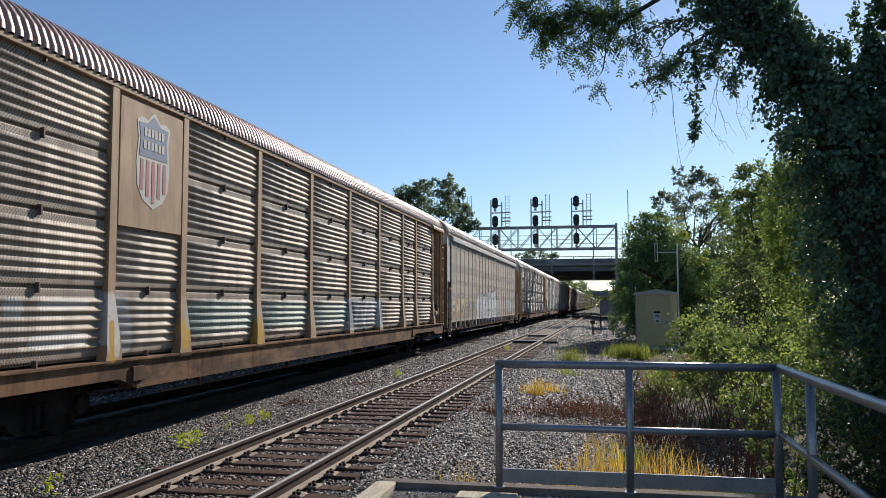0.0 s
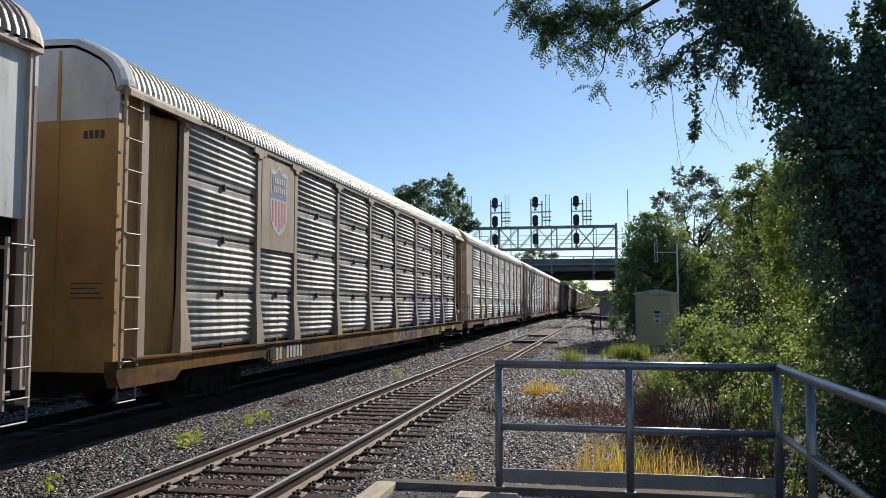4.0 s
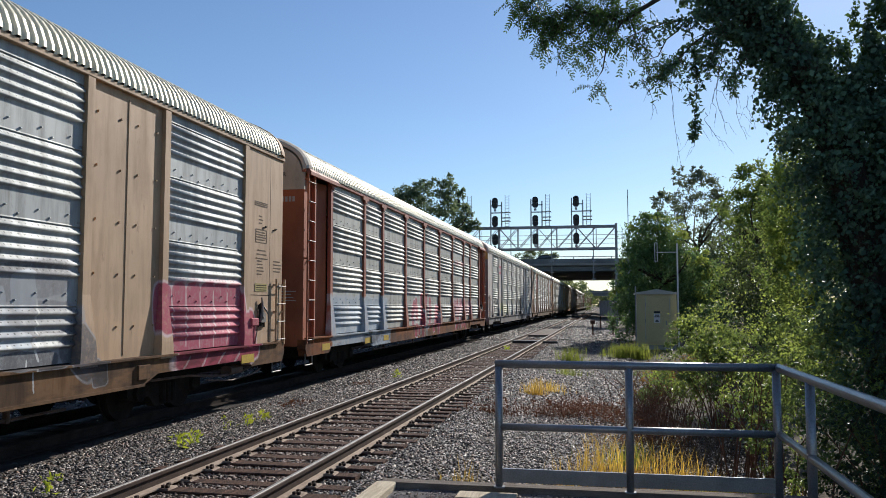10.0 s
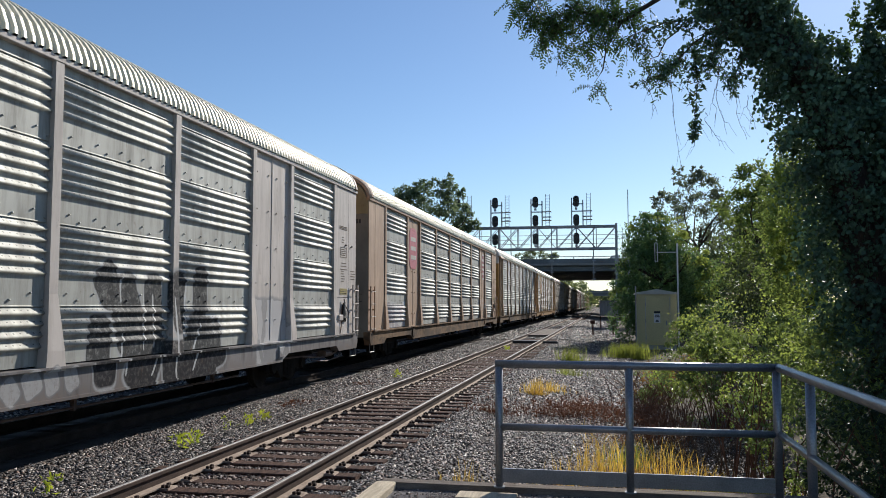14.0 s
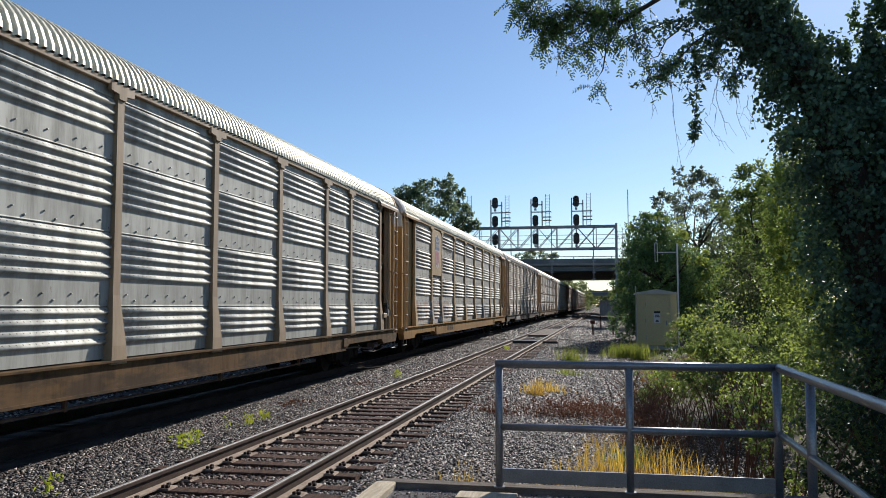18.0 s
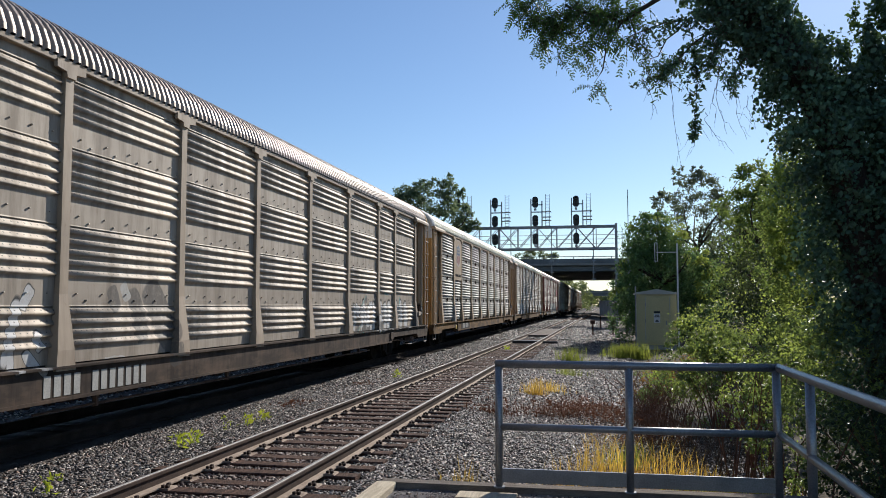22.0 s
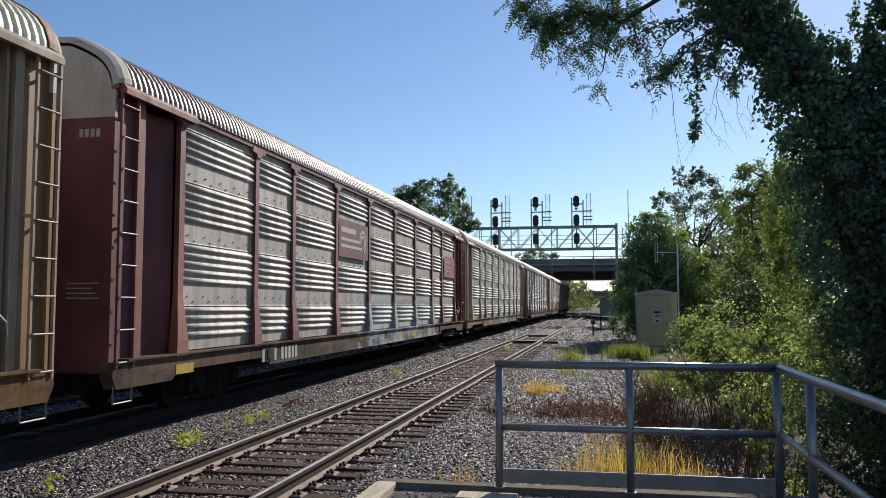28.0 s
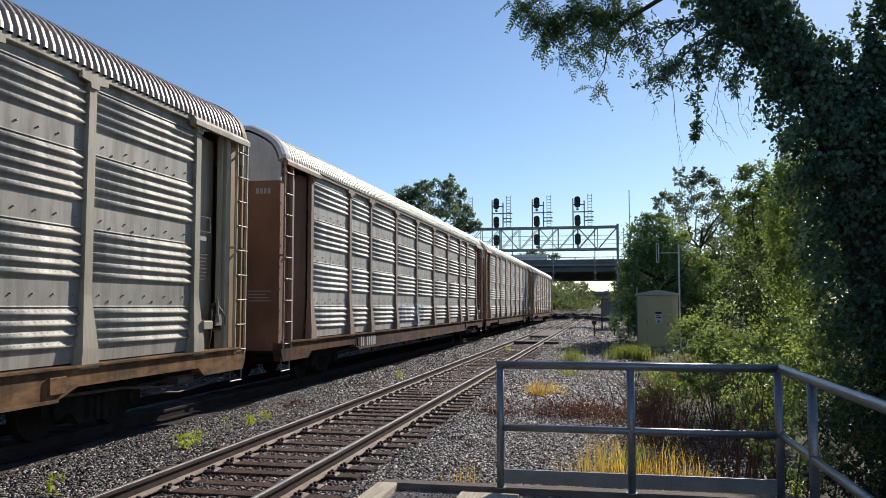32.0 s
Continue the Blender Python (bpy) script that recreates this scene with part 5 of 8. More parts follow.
    if s.get("excess"):
        m = Matrix.Translation((0.30, -HALF + 0.05 - 0.034, 4.86)) @ Euler((radians(90), 0, 0)).to_matrix().to_4x4()
        writing("EXCESS HEIGHT CAR", 0.155, M_LETTER_DARK, "lettering", car, m)
    return car


SILVER = ((0.525, 0.515, 0.485), (0.385, 0.377, 0.352))
DULL = ((0.53, 0.515, 0.48), (0.39, 0.375, 0.345))
BROWNISH = ((0.50, 0.44, 0.375), (0.36, 0.31, 0.26))
TAN = ((0.42, 0.31, 0.19), (0.31, 0.225, 0.14))
YELLOWISH = ((0.36, 0.21, 0.06), (0.24, 0.135, 0.045))
OCHRE = ((0.52, 0.29, 0.075), (0.38, 0.20, 0.055))
BROWN = ((0.26, 0.15, 0.085), (0.16, 0.09, 0.055))
WHITE = ((0.66, 0.65, 0.61), (0.52, 0.51, 0.47))
PALE = ((0.52, 0.50, 0.46), (0.42, 0.40, 0.365))
BEIGE = ((0.55, 0.48, 0.38), (0.44, 0.38, 0.30))
REDDISH = ((0.44, 0.125, 0.045), (0.30, 0.08, 0.035))
MAROON = ((0.20, 0.06, 0.055), (0.12, 0.035, 0.035))
OLIVE = ((0.48, 0.46, 0.36), (0.37, 0.355, 0.28))
ROOF_DARK = ((0.41, 0.34, 0.28), (0.295, 0.235, 0.19))
ROOF_PALE = ((0.80, 0.75, 0.57), (0.63, 0.59, 0.45))
INK, CHALK, VIOLET, GREY = (0.03, 0.03, 0.035), (0.62, 0.62, 0.60), (0.24, 0.18, 0.24), (0.30, 0.30, 0.31)

LOOKS = [
    dict(label="weathered brown-grey car carrier with a striped shield sign", kind="rowed", panel=((0.52, 0.43, 0.345), (0.37, 0.30, 0.235)), frame=((0.45, 0.315, 0.18), (0.33, 0.23, 0.135)), sill=((0.46, 0.31, 0.195), (0.30, 0.195, 0.125)), end=BROWN, end_top=BROWN, roof=((0.46, 0.33, 0.28), (0.31, 0.22, 0.185)), metal=0.08, shield="red", pale_edge=False,
         marks=[(1, 5, 1.1, 2.0, GREY, CHALK)]),
    dict(label="pale flat-sided car carrier with punched holes and spraying", kind="flat", panel=((0.56, 0.487, 0.405), (0.465, 0.397, 0.33)), frame=((0.56, 0.487, 0.405), (0.465, 0.397, 0.33)), sill=BROWN, end=BROWN, end_top=WHITE, roof=ROOF_DARK, metal=0.05, ladder=False, side_number=(-7.5, 1.75),
         marks=[]),
    dict(label="grey ribbed car carrier with yellow sill and a shield sign", kind="rowed", panel=DULL, frame=((0.40, 0.33, 0.24), (0.30, 0.25, 0.18)), sill=YELLOWISH, end=OCHRE, end_top=WHITE, roof=ROOF_PALE, metal=0.3, shield="faded",
         marks=[(3.5, 11.0, 1.05, 2.3, GREY, VIOLET)], sill_marks=[(1, 10, 0.4, 1.2, (0.16, 0.13, 0.14), (0.36, 0.26, 0.08))], yellow=(9.4, 11.6), number=-8.0),
    dict(label="silver ribbed car carrier with smooth pale ends and colourful spraying", number=-5.7, kind="banded", panel=SILVER, frame=((0.44, 0.36, 0.29), (0.34, 0.27, 0.21)), sill=((0.38, 0.27, 0.16), (0.26, 0.18, 0.11)), end=PALE, end_top=OCHRE, roof=ROOF_PALE, ladder=False, cap=0.95,
         sill_too=True, marks=[(-10.5, -7.6, 1.0, 1.9, (0.48, 0.44, 0.22), SILVER[0]), (5.9, 7.6, 0.9, 1.9, GREY, INK)]),
    dict(label="silver ribbed car carrier with plain tan panels and pink spraying", kind="banded", panel=((0.50, 0.51, 0.52), (0.37, 0.38, 0.39)), frame=((0.50, 0.37, 0.24), (0.38, 0.28, 0.18)), sill=((0.36, 0.24, 0.14), (0.24, 0.15, 0.09)), end=((0.16, 0.17, 0.19), (0.11, 0.115, 0.13)), end_top=OCHRE, roof=ROOF_PALE, ladder=False, smooth=(1, 7), leaf=((0.56, 0.46, 0.33), (0.45, 0.36, 0.25)),
         sill_too=True, marks=[(-3.8, -1.2, 0.9, 1.8, (0.44, 0.46, 0.40), SILVER[0]), (-0.6, 3.2, 0.9, 2.2, (0.36, 0.39, 0.38), (0.28, 0.30, 0.30))], number=-5.05, yellow=(4.5, 12.4)),
    dict(label="silver ribbed car carrier with rust-red posts and end", kind="banded", panel=SILVER, frame=((0.36, 0.135, 0.085), (0.26, 0.09, 0.06)), sill=((0.43, 0.18, 0.075), (0.30, 0.12, 0.05)), end=REDDISH, end_top=BEIGE, roof=ROOF_PALE, excess=True, dark_ladder=True,
         sill_too=True, marks=[(-12.5, -6.6, 0.4, 2.1, (0.36, 0.42, 0.47), (0.44, 0.47, 0.48)), (5.2, 7.6, 3.62, 3.92, (0.44, 0.24, 0.22), SILVER[0])], yellow=(-12.8, -9.2, -7.2)),
    dict(label="light grey ribbed car carrier with a faded red emblem", kind="banded", panel=SILVER, frame=((0.57, 0.56, 0.55), (0.47, 0.465, 0.45)), pale_sill=True, sill=((0.46, 0.50, 0.54), (0.30, 0.32, 0.34)), end=((0.20, 0.19, 0.19), (0.14, 0.13, 0.13)), end_top=OCHRE, roof=ROOF_PALE, ladder=False, smooth=(1, 7), signs=[(-8.4, 4.1, 1.45, 0.56, "blocks")],
         sill_too=True, marks=[(7.5, 9.3, 0.6, 2.0, (0.47, 0.455, 0.44), (0.30, 0.29, 0.28))]),
    dict(label="silver ribbed car carrier with tan plain panels and red rounded emblems", kind="banded", panel=SILVER, frame=((0.46, 0.34, 0.235), (0.36, 0.26, 0.18)), sill=((0.40, 0.30, 0.19), (0.28, 0.20, 0.13)), end=((0.30, 0.26, 0.20), (0.22, 0.19, 0.15)), end_top=((0.42, 0.32, 0.16), (0.33, 0.25, 0.12)), roof=ROOF_PALE, ladder=False, smooth=(1, 7), signs=[(-8.4, 3.85, 1.2, 1.5, "round"), (8.75, 3.95, 1.4, 1.45, "octagon")],
         marks=[(-12, -9.6, 0.9, 1.9, (0.40, 0.36, 0.36), SILVER[0])]),
    dict(label="silver ribbed car carrier with tan posts and yellow-brown end", kind="banded", panel=SILVER, frame=((0.38, 0.30, 0.20), (0.29, 0.23, 0.15)), sill=((0.30, 0.21, 0.11), (0.20, 0.14, 0.075)), end=OCHRE, end_top=WHITE, roof=ROOF_PALE, excess=True, pale_edge=True,
         marks=[(-12.2, -9.8, 0.9, 1.9, (0.33, 0.27, 0.23), SILVER[1])], number=-8.0),
    dict(label="grey ribbed car carrier with yellow posts and a shield sign", kind="banded", panel=DULL, frame=((0.46, 0.34, 0.17), (0.35, 0.26, 0.13)), pale_sill=True, sill=((0.60, 0.40, 0.16), (0.46, 0.30, 0.12)), end=OCHRE, end_top=WHITE, roof=ROOF_PALE, shield="faded", pale_edge=True, word=("BUILDING", -5.55, 4.26),
         marks=[(1.6, 7.2, 1.05, 1.9, (0.34, 0.335, 0.32), (0.26, 0.255, 0.24)), (-12, -5, 1.1, 2.0, (0.42, 0.33, 0.26), DULL[0])], number=-5.7),
    dict(label="dusty brown-grey ribbed car carrier with black and white spraying", kind="banded", panel=BROWNISH, frame=((0.46, 0.40, 0.31), (0.35, 0.30, 0.235)), sill=((0.22, 0.19, 0.165), (0.12, 0.105, 0.095)), end=OCHRE, end_top=WHITE, roof=ROOF_DARK, metal=0.25, excess=True, pale_edge=True,
         marks=[], number=-6.65),
    dict(label="grey car carrier with stacked ribbed panels and a striped shield sign", kind="rowed", panel=DULL, frame=((0.47, 0.38, 0.26), (0.36, 0.29, 0.20)), sill=((0.40, 0.27, 0.12), (0.28, 0.18, 0.08)), end=OCHRE, end_top=WHITE, roof=ROOF_PALE, shield="red", slogan=True, excess=True, pale_edge=True, patch=-6.6, yellow=(-9,),
         marks=[(-12, -9.4, 1.0, 1.8, (0.36, 0.35, 0.33), (0.2, 0.195, 0.19))]),
    dict(label="grey ribbed car carrier with a brown end and blue spraying", kind="banded", panel=DULL, frame=((0.38, 0.31, 0.22), (0.29, 0.24, 0.17)), sill=((0.38, 0.26, 0.12), (0.26, 0.17, 0.08)), end=((0.30, 0.17, 0.07), (0.21, 0.12, 0.05)), end_top=WHITE, roof=ROOF_PALE, pale_edge=True,
         marks=[(-12, -7, 1.05, 1.9, (0.36, 0.40, 0.39), CHALK)]),
    dict(label="dusty ribbed car carrier with maroon posts, end and red signs", kind="banded", panel=((0.54, 0.50, 0.46), (0.41, 0.375, 0.345)), frame=((0.30, 0.12, 0.075), (0.14, 0.055, 0.05)), sill=((0.28, 0.22, 0.16), (0.18, 0.14, 0.10)), end=MAROON, end_top=BEIGE, roof=ROOF_DARK, dark_ladder=True, number=-8.2,
         signs=[(POSTS_Y[3] + 1.45, 3.58, 2.6, 1.0, "board"), (POSTS_Y[9] - 1.4, 3.45, 2.4, 0.9, "worn_board")],
         sill_too=True, marks=[(-2, 8, 0.45, 1.95, (0.47, 0.48, 0.42), GREY)], yellow=(-12.2, 2.0, 4.0)),
    dict(label="silver ribbed car carrier with greenish posts and yellow-brown end", kind="banded", panel=((0.43, 0.41, 0.37), (0.31, 0.295, 0.262)), frame=OLIVE, sill=((0.58, 0.38, 0.19), (0.42, 0.27, 0.13)), end=((0.34, 0.21, 0.08), (0.24, 0.15, 0.06)), end_top=BEIGE, roof=ROOF_DARK, excess=True, pale_edge=True,
         sill_too=True, marks=[(-1.8, 2.6, 0.3, 2.0, (0.38, 0.41, 0.31), (0.40, 0.42, 0.33))], patch=-5.8),
    dict(label="silver ribbed car carrier with brown posts and red-brown end", kind="banded", panel=SILVER, frame=((0.34, 0.25, 0.18), (0.25, 0.18, 0.13)), sill=BROWN, end=((0.27, 0.13, 0.07), (0.19, 0.09, 0.05)), end_top=WHITE, roof=ROOF_PALE, number=-8.0,
         marks=[(-4, 0, 1.1, 1.9, GREY, CHALK)]),
    dict(label="grey ribbed car carrier with brown end doors", kind="banded", panel=DULL, frame=TAN, sill=BROWN, end=BROWN, end_top=WHITE, roof=ROOF_PALE),
    dict(label="last car carrier of the train, grey and ribbed", kind="banded", panel=SILVER, frame=TAN, sill=YELLOWISH, end=OCHRE, end_top=WHITE, roof=ROOF_PALE),
]
# sprayed pieces, car by car
sprayed(1, (0.30, 0.27, 0.235), None, 0, 0.7, [(-7.5, 1.72, 1.9, 0.27, 0)])
sprayed(0, (0.62, 0.6, 0.56), None, 0, 0.8, [(-9.43, 1.55, 0.46, 0.159, -85), (-10.31, 1.82, 0.51, 0.079, 2), (-10.42, 1.36, 0.59, 0.095, 1), (-11.27, 1.78, 0.17, 0.125, -10), (-9.03, 1.54, 0.43, 0.202, -74)])
sprayed(0, (0.55, 0.32, 0.04), None, 0, 0.85, [(-9.45, 1.3, 0.3, 0.06, -90), (-7.43, 1.35, 0.24, 0.124, -94), (-4.5, 1.3, 0.28, 0.138, -92)])
sprayed(0, (0.34, 0.46, 0.41), None, 0, 0.6, [(-5.98, 1.61, 1.41, 0.289, 0), (-2.98, 1.61, 1.38, 0.281, 0), (0.02, 1.58, 1.37, 0.257, 0)])
sprayed(1, (0.33, 0.31, 0.285), None, 0, 0.8, [(-12.84, 1.43, 0.67, 0.095, -87), (-12.29, 2.04, 0.5, 0.054, 2), (-12.38, 1.64, 0.54, 0.159, 2), (-11.5, 1.58, 0.53, 0.274, -84), (-11.06, 1.6, 0.58, 0.24, -84), (-10.23, 1.61, 0.55, 0.357, -56), (-9.22, 1.26, 0.77, 0.113, 4)])
sprayed(1, (0.7, 0.56, 0.3), None, 0, 0.95, [(-12.41, 1.91, 0.33, 0.1, 2), (-11.82, 1.74, 0.36, 0.142, -84), (-11.02, 1.77, 0.37, 0.136, -82), (-11.41, 1.62, 0.28, 0.192, -113), (-9.87, 1.98, 0.49, 0.109, 5), (-9.87, 1.67, 0.43, 0.193, -137), (-12.49, 1.56, 0.22, 0.065, -1)])
sprayed(1, (0.62, 0.36, 0.2), None, 0, 0.75, [(-12.38, 1.34, 0.52, 0.169, 1), (-11.16, 1.29, 0.49, 0.163, 2), (-10.15, 1.32, 0.34, 0.177, 2)])
sprayed(1, (0.22, 0.21, 0.2), None, 0, 0.85, [(-12.02, 1.6, 0.46, 0.04, -87), (-11.19, 1.56, 0.4, 0.038, -87), (-10.88, 1.61, 0.47, 0.037, -87), (-12.47, 1.7, 0.23, 0.049, 3), (-10.05, 1.61, 0.39, 0.098, -153), (-9.61, 1.5, 0.44, 0.023, -136)])
sprayed(1, (0.7, 0.71, 0.7), (0.2, 0.21, 0.23), 1.7, 0.92, [(-5.52, 1.6, 0.57, 0.285, -87), (-5.1, 1.68, 0.69, 0.308, -87), (-4.75, 1.6, 0.55, 0.246, -93), (-4.23, 1.7, 0.69, 0.356, -87), (-3.47, 1.71, 0.69, 0.375, -87), (-2.83, 1.65, 0.64, 0.412, -76), (-2.28, 1.68, 0.71, 0.446, -88), (-1.69, 1.49, 0.46, 0.321, -88), (-1.03, 1.75, 0.83, 0.452, -89), (-0.32, 1.62, 0.65, 0.537, -88), (0.43, 1.71, 0.85, 0.559, -83), (1.56, 1.74, 0.9, 0.641, -81), (2.4, 1.54, 0.54, 0.438, -71)])
sprayed(1, (0.16, 0.16, 0.18), None, 0, 0.85, [(-5.21, 1.71, 0.2, 0.053, -87), (-4.85, 1.71, 0.21, 0.056, -87), (-4.51, 1.67, 0.45, 0.034, -94), (-3.73, 1.76, 0.28, 0.039, -84), (-3.39, 2.02, 0.2, 0.071, -87), (-2.89, 1.68, 0.19, 0.06, -119), (-2.31, 1.9, 0.19, 0.083, -88), (-1.6, 1.69, 0.28, 0.054, -80), (-0.74, 1.53, 0.45, 0.029, -4), (-0.44, 1.97, 0.39, 0.055, -82), (0.23, 1.98, 0.34, 0.06, -100), (0.98, 1.88, 0.37, 0.066, 59), (1.88, 1.55, 0.46, 0.032, -6), (-4.26, 1.76, 0.24, 0.071, -87)])
sprayed(1, (0.62, 0.47, 0.43), None, 0, 0.5, [(3.85, 1.73, 0.77, 0.603, -88), (5.15, 1.77, 0.89, 0.692, -85), (6.26, 1.72, 0.73, 0.451, -89)])
sprayed(1, (0.5, 0.6, 0.6), None, 0, 0.6, [(9.57, 1.82, 1.66, 0.464, -8), (9.97, 1.54, 1.56, 0.25, -3)])
sprayed(2, (0.38, 0.37, 0.4), (0.2, 0.19, 0.22), 1.8, 0.6, [(5.19, 1.65, 0.5, 0.201, -61), (5.48, 1.53, 0.36, 0.153, -87), (5.94, 1.54, 0.4, 0.174, -81), (6.62, 1.57, 0.43, 0.195, -81), (7.03, 1.62, 0.45, 0.168, -100)])
sprayed(3, (0.7, 0.7, 0.71), (0.03, 0.03, 0.035), 1.7, 0.92, [(-4, 1.19, 0.24, 0.187, -81), (-3.23, 1.7, 0.34, 0.198, -100), (-3.5, 1.02, 0.4, 0.204, -81), (-2.93, 1.39, 0.35, 0.23, -78), (-2.66, 1.52, 0.52, 0.208, -86), (-2.73, 0.84, 0.27, 0.239, -104), (-1.36, 1.49, 0.51, 0.273, -88), (-0.9, 1.53, 0.5, 0.23, -80), (-0.51, 1.59, 0.5, 0.257, -88), (0.19, 1.35, 0.38, 0.273, -57), (-0.53, 0.77, 0.33, 0.335, -64)])
sprayed(3, (0.07, 0.24, 0.1), (0.03, 0.03, 0.035), 1.5, 0.85, [(-2.16, 1.53, 0.53, 0.222, -87), (-1.8, 0.92, 0.39, 0.235, -57), (-2.08, 0.75, 0.23, 0.177, -48)])
sprayed(3, (0.03, 0.03, 0.035), None, 0, 0.9, [(-3.37, 1.52, 0.45, 0.026, -92), (-3.02, 1.75, 0.26, 0.029, -82), (-2.43, 1.54, 0.44, 0.031, -87), (-1.74, 1.54, 0.37, 0.036, -79), (-0.82, 1.57, 0.39, 0.04, -85), (-0.26, 1.66, 0.41, 0.044, -83), (-1.21, 1.51, 0.44, 0.038, -94), (-3.14, 0.94, 0.25, 0.02, 10), (-2.65, 0.88, 0.18, 0.031, -100), (-0.72, 0.8, 0.26, 0.02, 2), (-4.11, 1.97, 0.15, 0.015, -87), (-3.91, 2.03, 0.09, 0.015, -87), (-3.69, 2.04, 0.1, 0.017, -77)])
sprayed(3, (0.3, 0.46, 0.26), None, 0, 0.6, [(1.06, 1.57, 0.54, 0.334, -77), (3.17, 1.8, 0.4, 0.139, 3)])
sprayed(3, (0.24, 0.42, 0.46), None, 0, 0.6, [(2.1, 1.58, 0.65, 0.447, -81), (3.88, 1.62, 0.6, 0.459, -64), (5.17, 1.71, 0.56, 0.412, -60)])
sprayed(3, (0.3, 0.13, 0.14), None, 0, 0.75, [(0.9, 0.98, 0.39, 0.276, -32), (2.04, 0.92, 0.38, 0.378, -72), (3.53, 1.25, 0.73, 0.115, 1), (3.69, 0.88, 0.43, 0.157, 5)])
sprayed(3, (0.05, 0.05, 0.055), (0.55, 0.54, 0.52), 1.7, 0.92, [(8.94, 1.68, 0.31, 0.258, -87), (9.52, 1.16, 0.23, 0.226, -71), (9.97, 1.06, 0.3, 0.273, -75), (9.49, 0.82, 0.76, 0.119, -4), (9, 1.2, 0.21, 0.18, -66)])
sprayed(3, (0.6, 0.6, 0.58), None, 0, 0.9, [(9.6, 0.76, 0.09, 0.016, -101), (9.81, 0.76, 0.11, 0.017, -61), (9.93, 0.76, 0.09, 0.016, -83), (8.87, 1.25, 0.18, 0.018, -57), (8.91, 0.72, 0.09, 0.018, -48)])
sprayed(4, (0.54, 0.36, 0.42), (0.34, 0.16, 0.24), 1.5, 0.85, [(-7.71, 1.4, 0.51, 0.234, -89), (-7.02, 1.43, 0.47, 0.213, -89), (-6.58, 1.45, 0.51, 0.261, -90), (-5.97, 1.43, 0.53, 0.306, -90), (-5.31, 1.43, 0.53, 0.314, -87), (-4.82, 1.41, 0.39, 0.226, -96)])
sprayed(4, (0.52, 0.30, 0.30), None, 0, 0.5, [(-8.15, 3.75, 0.42, 0.26, 80), (-8.3, 3.1, 0.3, 0.22, -60), (-8.1, 2.2, 0.5, 0.3, -85), (-8.25, 1.5, 0.3, 0.3, 10)])
sprayed(4, (0.3, 0.08, 0.15), None, 0, 0.8, [(-6.92, 0.75, 0.79, 0.128, 1)])
sprayed(4, (0.1, 0.24, 0.12), None, 0, 0.8, [(-7.66, 2.07, 0.21, 0.039, -38), (-6.8, 2.02, 0.22, 0.036, 30), (-6.37, 2.12, 0.27, 0.025, -4), (-6.01, 2.02, 0.16, 0.043, -40), (-4.96, 2.01, 0.32, 0.022, 1)])
sprayed(4, (0.6, 0.5, 0.12), None, 0, 0.75, [(-7.68, 2.02, 0.18, 0.033, -39), (-6.72, 2, 0.18, 0.029, 25), (-6.35, 2.05, 0.23, 0.022, -5), (-4.91, 1.58, 0.16, 0.118, -87), (-7.03, 1.48, 0.08, 0.071, -87), (-3.71, 1.27, 0.36, 0.18, -24), (-3.44, 0.83, 0.21, 0.142, -15)])
sprayed(4, (0.12, 0.12, 0.13), (0.33, 0.33, 0.34), 1.5, 0.85, [(6.45, 2.12, 0.69, 0.238, 5), (6.66, 1.65, 0.63, 0.207, 2), (7.35, 1.17, 0.37, 0.278, -45), (6.45, 1.14, 0.52, 0.109, -2), (7.71, 0.88, 0.18, 0.171, -171)])
sprayed(4, (0.4, 0.45, 0.5), None, 0, 0.7, [(6.3, 1.99, 0.25, 0.218, -81), (5.92, 1.67, 0.36, 0.095, -87), (6.2, 1.41, 0.25, 0.12, -19)])
sprayed(4, (0.62, 0.62, 0.6), None, 0, 0.85, [(6.53, 1.66, 0.22, 0.019, -87), (6.56, 1.27, 0.16, 0.021, -72), (6.39, 0.95, 0.2, 0.016, -87)])
sprayed(4, (0.42, 0.085, 0.13), (0.64, 0.5, 0.5), 1.5, 0.93, [(9.47, 1.75, 0.4, 0.287, -87), (9.95, 1.53, 0.65, 0.255, -90), (10.43, 1.55, 0.65, 0.274, -91), (10.92, 1.54, 0.68, 0.295, -91), (11.43, 1.52, 0.7, 0.318, -88), (11.97, 1.52, 0.69, 0.341, -88), (12.5, 1.2, 0.49, 0.383, -78), (11.17, 0.85, 1.46, 0.168, -1)])
sprayed(4, (0.6, 0.44, 0.44), None, 0, 0.8, [(9.74, 1.56, 0.48, 0.023, -88), (10.19, 1.58, 0.47, 0.024, -89), (10.67, 1.57, 0.49, 0.026, -89), (11.16, 1.56, 0.5, 0.028, -88), (11.7, 1.55, 0.47, 0.03, -88), (10.07, 0.86, 0.16, 0.024, -139), (10.69, 0.86, 0.16, 0.026, -138), (11.3, 0.85, 0.19, 0.027, -142), (11.92, 0.83, 0.19, 0.03, -139)])
sprayed(4, (0.15, 0.15, 0.17), None, 0, 0.65, [(0.09, 1.23, 0.46, 0.111, 0), (0.43, 1.82, 0.47, 0.112, -86), (-0.19, 0.86, 0.7, 0.125, -1)])
sprayed(4, (0.34, 0.34, 0.35), None, 0, 0.45, [(0.89, 1.68, 0.57, 0.572, -31), (3.02, 1.82, 1.44, 0.361, 1), (5.94, 1.82, 1.37, 0.39, 1)])
